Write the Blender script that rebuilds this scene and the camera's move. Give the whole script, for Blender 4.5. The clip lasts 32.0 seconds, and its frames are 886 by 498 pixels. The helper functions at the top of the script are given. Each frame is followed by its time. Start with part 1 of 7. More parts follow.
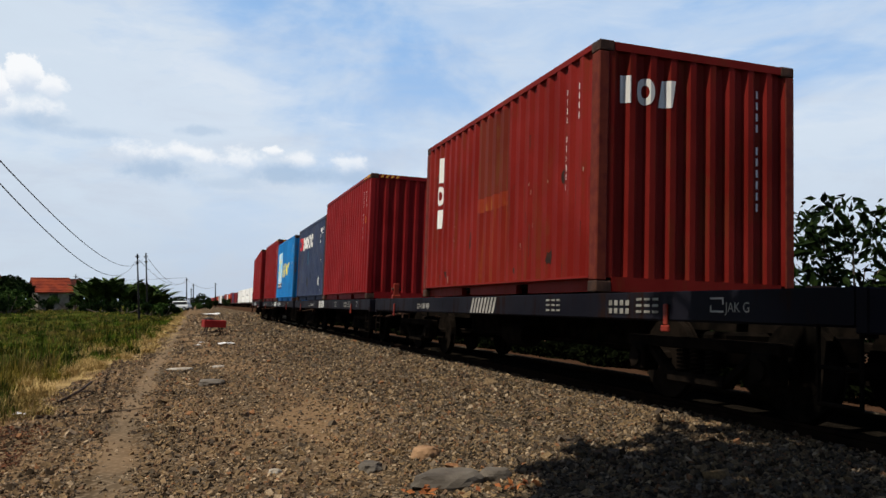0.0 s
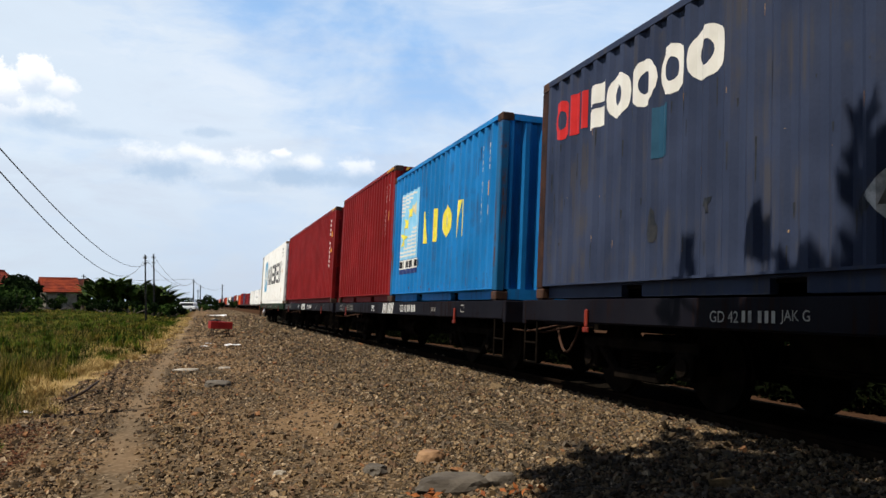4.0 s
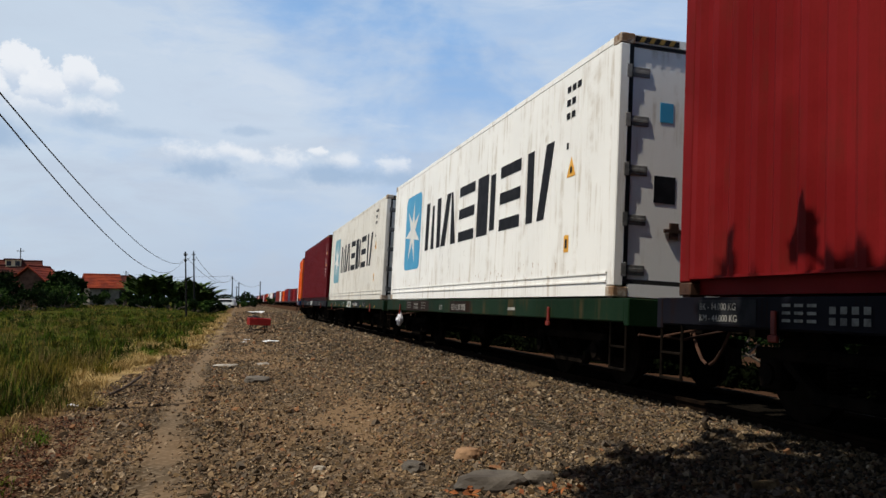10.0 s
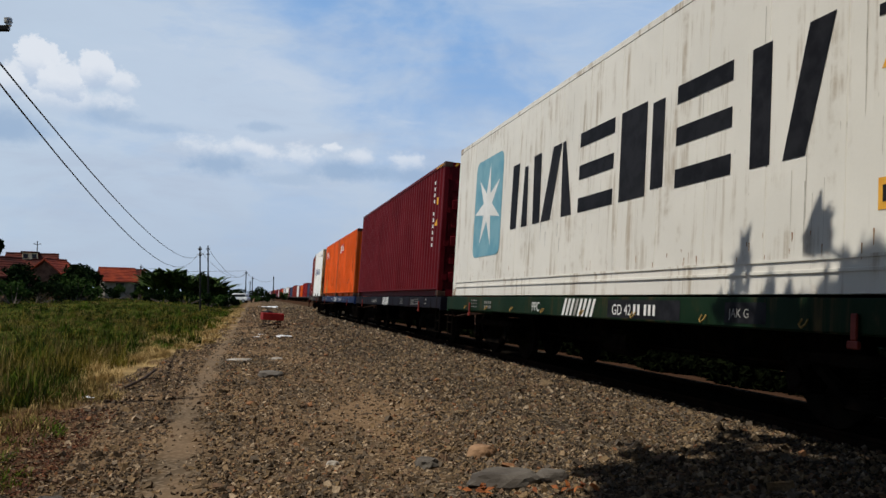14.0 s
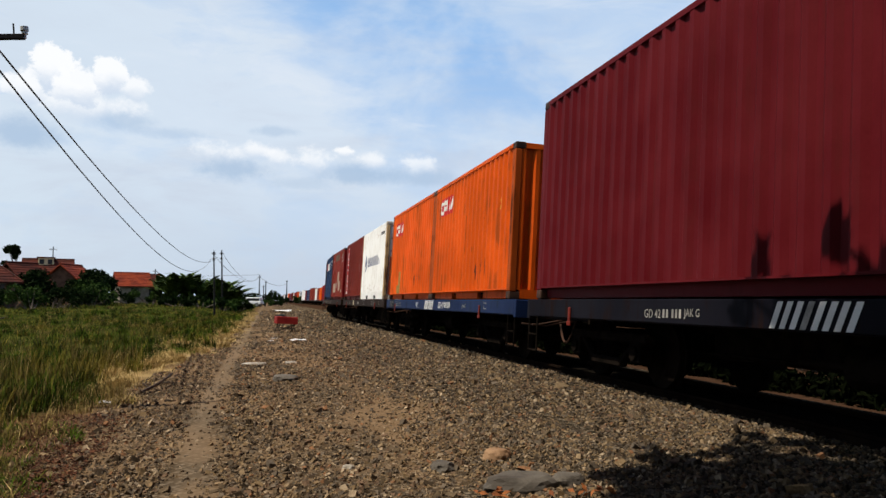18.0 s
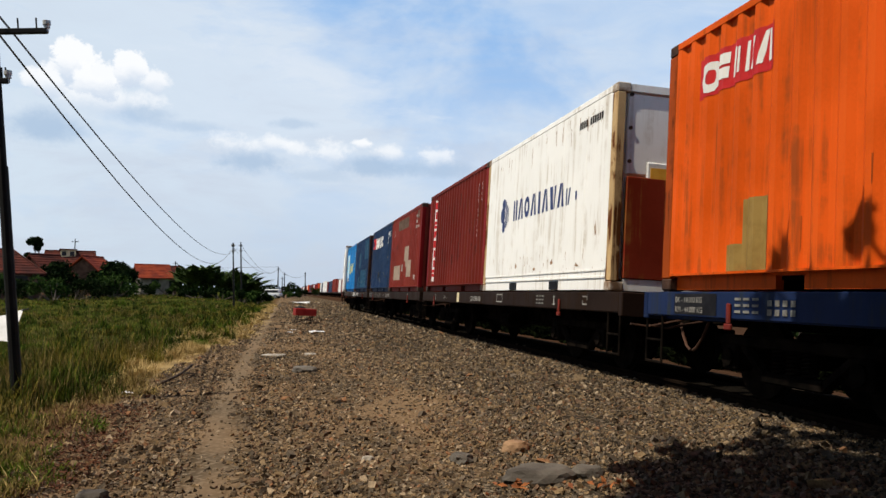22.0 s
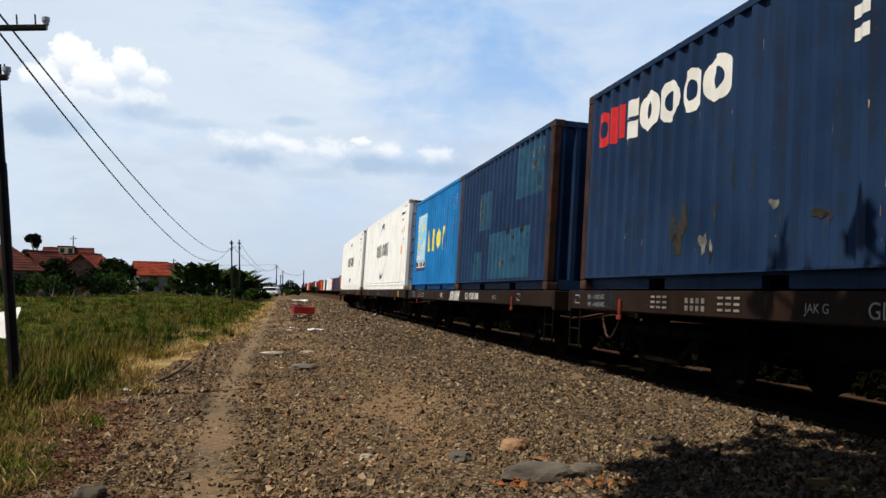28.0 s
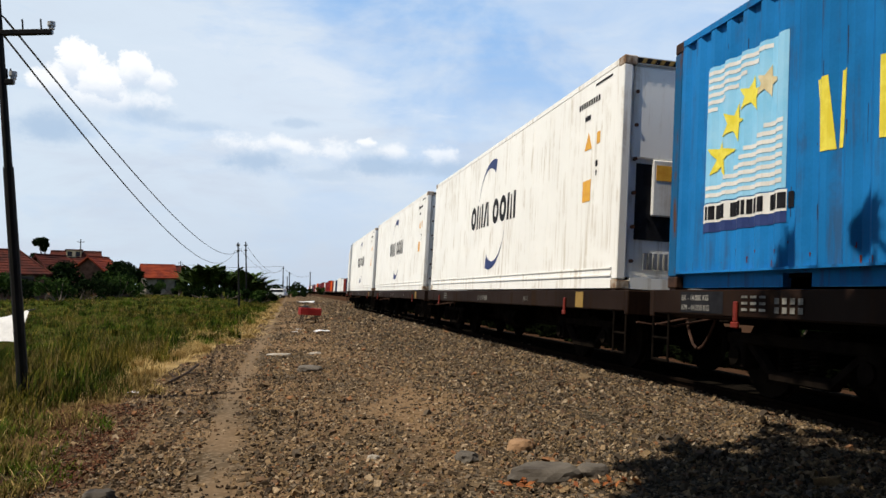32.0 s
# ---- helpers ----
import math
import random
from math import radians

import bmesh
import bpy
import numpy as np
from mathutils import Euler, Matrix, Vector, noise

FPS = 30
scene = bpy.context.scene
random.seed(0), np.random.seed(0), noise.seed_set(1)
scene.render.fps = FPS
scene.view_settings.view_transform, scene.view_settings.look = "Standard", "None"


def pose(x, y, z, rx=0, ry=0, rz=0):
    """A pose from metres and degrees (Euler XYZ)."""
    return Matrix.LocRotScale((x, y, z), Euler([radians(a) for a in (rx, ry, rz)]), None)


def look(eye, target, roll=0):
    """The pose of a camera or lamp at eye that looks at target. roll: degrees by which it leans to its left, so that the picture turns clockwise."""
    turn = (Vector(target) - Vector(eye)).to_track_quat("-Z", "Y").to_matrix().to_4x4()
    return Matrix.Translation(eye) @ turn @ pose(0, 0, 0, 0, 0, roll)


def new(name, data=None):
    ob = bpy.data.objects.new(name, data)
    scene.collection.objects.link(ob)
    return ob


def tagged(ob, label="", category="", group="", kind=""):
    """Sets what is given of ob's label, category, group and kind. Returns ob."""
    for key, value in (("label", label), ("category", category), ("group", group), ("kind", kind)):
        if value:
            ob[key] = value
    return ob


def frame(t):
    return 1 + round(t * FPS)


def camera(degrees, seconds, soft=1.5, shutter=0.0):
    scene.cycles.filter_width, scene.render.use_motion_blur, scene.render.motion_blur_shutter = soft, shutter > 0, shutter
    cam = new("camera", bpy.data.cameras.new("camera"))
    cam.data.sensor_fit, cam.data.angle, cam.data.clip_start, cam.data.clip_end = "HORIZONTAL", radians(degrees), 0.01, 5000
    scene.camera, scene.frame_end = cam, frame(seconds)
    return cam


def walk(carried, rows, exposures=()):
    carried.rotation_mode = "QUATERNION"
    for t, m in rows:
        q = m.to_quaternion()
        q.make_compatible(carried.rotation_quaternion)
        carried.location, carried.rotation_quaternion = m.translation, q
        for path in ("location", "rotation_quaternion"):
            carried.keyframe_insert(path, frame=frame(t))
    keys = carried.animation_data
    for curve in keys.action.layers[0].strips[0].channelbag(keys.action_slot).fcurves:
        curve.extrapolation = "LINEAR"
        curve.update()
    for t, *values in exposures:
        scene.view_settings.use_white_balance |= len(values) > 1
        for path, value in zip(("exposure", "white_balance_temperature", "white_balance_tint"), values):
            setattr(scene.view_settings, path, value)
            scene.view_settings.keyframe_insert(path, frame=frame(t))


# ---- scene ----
FOV = 59.03
EYE = 1.25
cam = camera(FOV, 32.0)

# seconds, heading to the right of the track, upward tilt, roll (degrees), sway to the side and up: a hand-held camera
CAM_ROWS = [
    (0, 17.648, 3.702, -0.871, 0.046, 0.002), (0.5, 17.596, 3.729, -0.935, 0.047, 0.001), (1, 17.596, 3.716, -0.968, 0.048, 0.002),
    (1.5, 17.660, 3.786, -0.782, 0.049, 0.001), (2, 17.645, 3.873, -0.728, 0.042, -0.006), (2.5, 17.605, 3.904, -0.643, 0.051, -0.005),
    (3, 17.517, 3.860, -0.639, 0.048, 0.001), (3.5, 17.340, 3.917, -0.286, 0.042, -0.003), (5.5, 16.581, 4.393, -0.166, 0.038, -0.002),
    (6, 16.056, 4.188, 0.163, 0.025, -0.002), (6.5, 15.653, 4.144, 0.325, 0.019, -0.001), (7, 15.168, 4.115, 0.331, 0.018, 0.002),
    (7.5, 14.818, 4.092, 0.467, 0.012, -0.002), (8, 14.583, 4.236, 0.418, 0.015, -0.003), (8.5, 14.684, 4.333, 0.423, 0.018, -0.001),
    (9, 14.697, 4.518, 0.190, 0.020, -0.003), (9.5, 14.671, 4.067, -0.141, 0.026, -0.002), (10, 14.543, 3.869, 0.151, 0.017, -0.003),
    (10.5, 14.381, 3.764, 0.139, 0.021, -0.002), (11, 14.319, 3.726, 0.298, 0.016, -0.004), (11.5, 14.259, 3.698, 0.587, 0.008, -0.005),
    (12, 14.097, 3.580, 0.515, 0.007, 0.000), (12.5, 13.909, 3.529, 0.520, 0.001, -0.001), (13, 13.759, 3.528, 0.790, 0.003, -0.008),
    (13.5, 13.605, 3.534, 0.564, 0.006, -0.002), (14, 13.593, 3.639, 0.769, 0.001, -0.002), (14.5, 13.601, 3.714, 0.821, -0.001, -0.004),
    (16.5, 13.138, 3.637, 0.644, -0.003, 0.003), (17, 12.965, 3.753, 0.457, 0.000, -0.001), (17.5, 12.842, 3.809, 0.555, -0.004, -0.001),
    (18, 12.676, 3.822, 0.415, -0.012, 0.004), (18.5, 12.269, 3.788, 0.207, -0.009, 0.002), (19, 12.031, 3.817, 0.010, -0.004, 0.000),
    (19.5, 11.897, 3.670, 0.192, -0.015, 0.002), (20, 11.793, 3.555, 0.521, -0.020, 0.004), (20.5, 11.603, 3.393, 0.624, -0.023, 0.004),
    (21, 11.501, 3.344, 0.580, -0.018, 0.005), (21.5, 11.547, 3.338, 0.615, -0.023, 0.004), (22, 11.384, 3.239, 0.522, -0.023, 0.005),
    (22.5, 11.511, 3.231, 0.452, -0.019, 0.002), (23, 11.549, 3.215, 0.358, -0.013, 0.004), (23.5, 11.721, 3.318, 0.394, -0.017, -0.001),
    (24, 11.741, 3.297, 0.499, -0.015, -0.000), (24.5, 11.899, 3.127, 0.593, -0.015, 0.004), (25, 11.930, 3.017, 0.920, -0.026, 0.005),
    (25.5, 11.880, 2.970, 0.981, -0.029, 0.005), (27.5, 11.645, 3.110, 1.006, -0.025, 0.005), (28, 11.494, 3.118, 0.710, -0.027, 0.004),
    (28.5, 11.420, 3.169, 0.705, -0.022, 0.007), (29, 11.275, 3.143, 0.777, -0.026, 0.005), (29.5, 11.169, 3.072, 0.671, -0.025, 0.006),
    (30, 11.100, 3.083, 0.404, -0.023, 0.006), (30.5, 11.048, 3.101, 0.334, -0.022, 0.002), (31, 11.036, 3.125, 0.325, -0.018, 0.005),
    (31.5, 11.038, 3.168, 0.274, -0.020, 0.007), (32, 11.041, 3.156, 0.315, -0.021, 0.005),
]


def aim(yaw, pitch, roll, side, up):
    y, p = radians(yaw), radians(pitch)
    eye = Vector((side, 0, EYE + up))
    return look(eye, eye + Vector((math.sin(y) * math.cos(p), math.cos(y) * math.cos(p), math.sin(p))), roll)


walk(cam, [(t, aim(*row)) for t, *row in CAM_ROWS], exposures=[(0, -0.05, 6350, 10), (2, 0.0, 6350, 10), (3.5, 0.10, 6350, 10), (9, 0.14, 6350, 10), (10, -0.2, 6150, 10), (13, -0.36, 5950, 10), (14.5, -0.36, 5950, 10), (16.5, 0.0, 6350, 10), (22, 0.0, 6350, 10), (23, -0.22, 6200, 10), (24, -0.42, 6150, 10), (24.5, -0.15, 6250, 10), (25, 0.05, 6350, 10), (32, 0.05, 6350, 10)])

# ---- light ----
SUN = Vector((-0.46, -0.10, 0.85)).normalized()
sun = new("sun", bpy.data.lights.new("sun", "SUN"))
sun.data.energy, sun.data.angle, sun.data.color = 5.3, radians(0.6), (1.0, 0.905, 0.75)
sun.matrix_world = look((0, 0, 60), Vector((0, 0, 60)) - SUN)


class Nodes:
    """Short-hand for node trees."""

    def __init__(self, tree):
        self.t = tree
        tree.nodes.clear()

    def add(self, kind, ins=()):
        n = self.t.nodes.new(kind)
        for k, v in dict(ins).items():
            self.put(n, k, v)
        return n

    def put(self, n, k, v):
        sock = n.inputs[k]
        if isinstance(v, bpy.types.NodeSocket):
            self.t.links.new(v, sock)
        else:
            sock.default_value = v

    def math(self, op, a, b=0.0, c=0.0, clamp=False):
        n = self.add("ShaderNodeMath")
        n.operation, n.use_clamp = op, clamp
        for i, v in enumerate((a, b, c)):
            self.put(n, i, v)
        return n.outputs[0]

    def ramp(self, x, lo, hi, a=0.0, b=1.0):
        n = self.add("ShaderNodeMapRange")
        n.clamp, n.interpolation_type = True, "SMOOTHSTEP"
        for i, v in enumerate((x, lo, hi, a, b)):
            self.put(n, i, v)
        return n.outputs[0]

    def mix(self, f, a, b, how="MIX"):
        n = self.add("ShaderNodeMix")
        n.data_type, n.blend_type = "RGBA", how
        self.put(n, 0, f), self.put(n, 6, a), self.put(n, 7, b)
        return n.outputs[2]

    def noise(self, vec, scale, detail=4.0, rough=0.55, distort=0.0):
        n = self.add("ShaderNodeTexNoise", {"Vector": vec, "Scale": scale, "Detail": detail, "Roughness": rough, "Distortion": distort})
        return n.outputs[0]

    def stretch(self, vec, x, y, z, off=(0, 0, 0)):
        return self.add("ShaderNodeMapping", {"Vector": vec, "Scale": (x, y, z), "Location": off}).outputs[0]


def rgb(c):
    return (c[0], c[1], c[2], 1.0)


world = bpy.data.worlds.new("sky")
scene.world = world
world.use_nodes = True
w = Nodes(world.node_tree)
elev = math.asin(SUN.z)
sky = w.add("ShaderNodeTexSky")
sky.sky_type, sky.sun_disc = "NISHITA", False
sky.sun_elevation, sky.sun_rotation = elev, math.atan2(SUN.x, SUN.y)
sky.dust_density, sky.ozone_density = 1.6, 1.2
way = w.add("ShaderNodeTexCoord").outputs["Generated"]
sep = w.add("ShaderNodeSeparateXYZ", {0: way})
dx, dy, dz = sep.outputs
az_deg = w.math("MULTIPLY", w.math("ARCTAN2", dx, dy), 57.2958)
el_deg = w.math("MULTIPLY", w.math("ARCSINE", dz), 57.2958)
# thin high cloud in soft patches, thicker towards the horizon
veil = w.ramp(w.noise(w.stretch(way, 2.6, 2.6, 5.5, (0.4, 0.9, 0.1)), 1.0, 6.0, 0.55, 0.5), 0.40, 0.60)
wisp = w.noise(w.stretch(way, 7.0, 7.0, 22.0, (2.1, 0.3, 0.0)), 1.0, 6.0, 0.6, 0.8)
low = w.ramp(dz, 0.05, 0.34, 1.0, 0.0)
left = w.ramp(az_deg, -25.0, 20.0, 0.55, 0.0)
veil = w.math("ADD", w.math("MULTIPLY", veil, 0.68), w.math("ADD", w.math("MULTIPLY", low, 0.55), left))
veil = w.math("MULTIPLY", veil, w.math("ADD", w.math("MULTIPLY", wisp, 1.2), 0.37), clamp=True)


RAGGED = [w.math("SUBTRACT", w.noise(w.stretch(way, 1, 1, 1.25, (q, 0, 0)), 30.0, 8.0, 0.66), 0.5) for q in (0.0, 3.7, 8.2)]


def puff(az, el, wide, high, ragged, pick):
    """Distance from the heart of a heap cloud at a direction of the sky, in degrees."""
    u = w.math("DIVIDE", w.math("SUBTRACT", az_deg, az), wide)
    v = w.math("DIVIDE", w.math("SUBTRACT", el_deg, el), high)
    r = w.math("SQRT", w.math("ADD", w.math("MULTIPLY", u, u), w.math("MULTIPLY", v, v)))
    r = w.math("ADD", r, w.math("MULTIPLY", RAGGED[pick], ragged))
    return r, v


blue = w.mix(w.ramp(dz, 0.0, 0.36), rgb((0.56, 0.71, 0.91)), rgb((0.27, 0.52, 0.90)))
# overhead sky, out of view, darkened past its blue to deepen the shade
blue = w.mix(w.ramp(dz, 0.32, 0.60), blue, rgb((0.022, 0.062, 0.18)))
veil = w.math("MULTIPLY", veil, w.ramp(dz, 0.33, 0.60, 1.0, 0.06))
haze = w.mix(w.ramp(dz, 0.0, 0.20), rgb((0.60, 0.69, 0.81)), rgb((0.74, 0.83, 0.93)))
haze = w.mix(w.ramp(az_deg, -26.0, 2.0), rgb((0.72, 0.82, 0.91)), haze)
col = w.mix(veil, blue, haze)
# uneven thin cloud: greyer shreds low down, paler ones above
shred = w.noise(w.stretch(way, 4.0, 4.0, 15.0, (5.3, 1.1, 0.0)), 1.0, 7.0, 0.62, 0.4)
col = w.mix(w.math("MULTIPLY", w.ramp(shred, 0.46, 0.68), w.ramp(dz, 0.05, 0.42, 0.55, 0.1)), col, rgb((0.62, 0.67, 0.77)))
col = w.mix(w.math("MULTIPLY", w.ramp(shred, 0.47, 0.30), w.ramp(dz, 0.08, 0.25, 0.1, 0.42)), col, rgb((0.86, 0.91, 0.97)))
# grey undersides and flat banks, then the bright heads
for az, el, wide, high, ragged, pick, deep in (
        (-15.8, 10.6, 2.8, 1.3, 1.5, 0, 0.8), (-10.0, 12.0, 2.4, 0.8, 1.6, 1, 0.55), (-2.4, 9.2, 3.0, 0.9, 1.9, 2, 0.75), (6.2, 9.2, 3.4, 0.9, 1.9, 0, 0.8), (10.8, 9.0, 3.2, 0.8, 1.9, 1, 0.6), (0.4, 12.0, 2.0, 0.4, 1.9, 2, 0.5), (-6.8, 11.4, 2.6, 0.5, 1.9, 0, 0.4), (2.2, 8.4, 2.6, 0.5, 1.9, 1, 0.35)):
    r, v = puff(az, el, wide, high, ragged, pick)
    col = w.mix(w.math("MULTIPLY", w.ramp(r, 0.25, 1.2, 1.0, 0.0), deep), col, rgb((0.44, 0.58, 0.76)))
for az, el, wide, high, ragged, pick, soft in (
        (-12.2, 12.9, 4.2, 1.1, 2.2, 2, 0.8), (-4.0, 10.4, 2.0, 0.9, 3.0, 1, 1.0), (3.0, 10.0, 1.9, 1.0, 3.2, 0, 1.0), (10.9, 10.0, 2.0, 0.8, 3.2, 2, 1.0),
        (-15.9, 13.5, 1.6, 1.2, 2.3, 1, 0.35), (-14.2, 14.8, 1.6, 1.6, 2.1, 0, 0.15), (-12.6, 13.9, 1.9, 1.3, 2.2, 2, 0.25), (-10.6, 14.9, 1.3, 1.4, 2.2, 1, 0.2), (-9.2, 14.2, 1.3, 1.0, 2.3, 0, 0.5),
        (-1.0, 10.6, 1.5, 0.7, 2.8, 2, 0.8), (0.8, 10.2, 1.2, 0.7, 2.8, 0, 1.0), (5.3, 10.7, 1.0, 0.5, 2.4, 1, 0.4), (7.2, 10.2, 1.4, 0.7, 2.8, 2, 0.95)):
    r, v = puff(az, el, wide, high, ragged, pick)
    body = w.mix(w.ramp(w.math("ADD", v, w.math("MULTIPLY", RAGGED[pick], -1.2)), -0.9, 0.25), rgb((0.68, 0.77, 0.89)), rgb((1.10, 1.09, 1.07)))
    col = w.mix(w.math("MULTIPLY", w.ramp(r, 0.80 - soft * 0.6, 0.90 + soft * 0.25, 1.0, 0.0), 1.0 - 0.35 * soft), col, body)
CLOUD_GAIN = 0.97
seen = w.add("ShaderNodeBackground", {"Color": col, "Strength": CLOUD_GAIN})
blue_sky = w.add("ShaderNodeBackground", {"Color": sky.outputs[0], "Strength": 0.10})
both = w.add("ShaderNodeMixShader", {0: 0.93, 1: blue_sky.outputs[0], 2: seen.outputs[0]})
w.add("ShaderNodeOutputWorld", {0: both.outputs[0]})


# ---- materials ----
def material(name, a, b, scale=4.0, rough=0.6, metal=0.0, bump=0.0, fine=60.0, spread=0.25, dirt=None, streak=0.0, stretch=(1, 1, 1), island=False, spec=0.2):
    """A surface whose colour runs from a to b with noise of two sizes, with stains of the colour dirt that run down by streak."""
    m = bpy.data.materials.new(name)
    m.use_nodes = True
    n = Nodes(m.node_tree)
    at = n.add("ShaderNodeTexCoord").outputs["Object"]
    chance = n.add("ShaderNodeNewGeometry").outputs["Random Per Island"] if island else n.add("ShaderNodeObjectInfo").outputs["Random"]
    at = n.add("ShaderNodeVectorMath", {0: at, 1: n.add("ShaderNodeCombineXYZ", {0: n.math("MULTIPLY", chance, 37.0)}).outputs[0]}).outputs[0]
    at = n.stretch(at, *stretch)
    big, small = n.noise(at, scale, 5.0), n.noise(at, fine, 3.0)
    f = n.math("ADD", n.ramp(big, 0.32, 0.68), n.math("MULTIPLY", n.math("SUBTRACT", small, 0.5), 0.7))
    f = n.math("ADD", f, n.math("MULTIPLY", n.math("SUBTRACT", chance, 0.5), spread * 2), clamp=True)
    col = n.mix(f, rgb(a), rgb(b))
    r = n.math("ADD", n.math("MULTIPLY", n.math("SUBTRACT", small, 0.5), 0.25), rough, clamp=True)
    if dirt:
        run = n.noise(n.stretch(at, 9.0, 9.0, 0.55), 1.0, 6.0, 0.65)
        spot = n.noise(at, 1.6, 6.0, 0.65)
        k = n.math("MULTIPLY", n.math("MULTIPLY", n.ramp(run, 0.47, 0.64), n.ramp(spot, 0.42, 0.60)), streak, clamp=True)
        col = n.mix(k, col, rgb(dirt))
        r = n.math("ADD", r, n.math("MULTIPLY", k, 0.3), clamp=True)
    sh = n.add("ShaderNodeBsdfPrincipled", {"Base Color": col, "Roughness": r, "Metallic": metal, "Specular IOR Level": spec})
    if bump:
        h = n.math("ADD", big, n.math("MULTIPLY", small, 0.5))
        n.put(sh, "Normal", n.add("ShaderNodeBump", {"Strength": bump, "Distance": 0.02, "Height": h}).outputs[0])
    n.add("ShaderNodeOutputMaterial", {0: sh.outputs[0]})
    return m


RUST = (0.16, 0.055, 0.02)


def paint(name, c, dirt=RUST, streak=0.55, fade=1.35, rough=0.55, spec=0.04):
    return material(name, c, tuple(min(1.0, v * fade + 0.004) for v in c), 0.9, rough, 0.0, 0.05, 40.0, 0.12, dirt, streak, spec=spec)


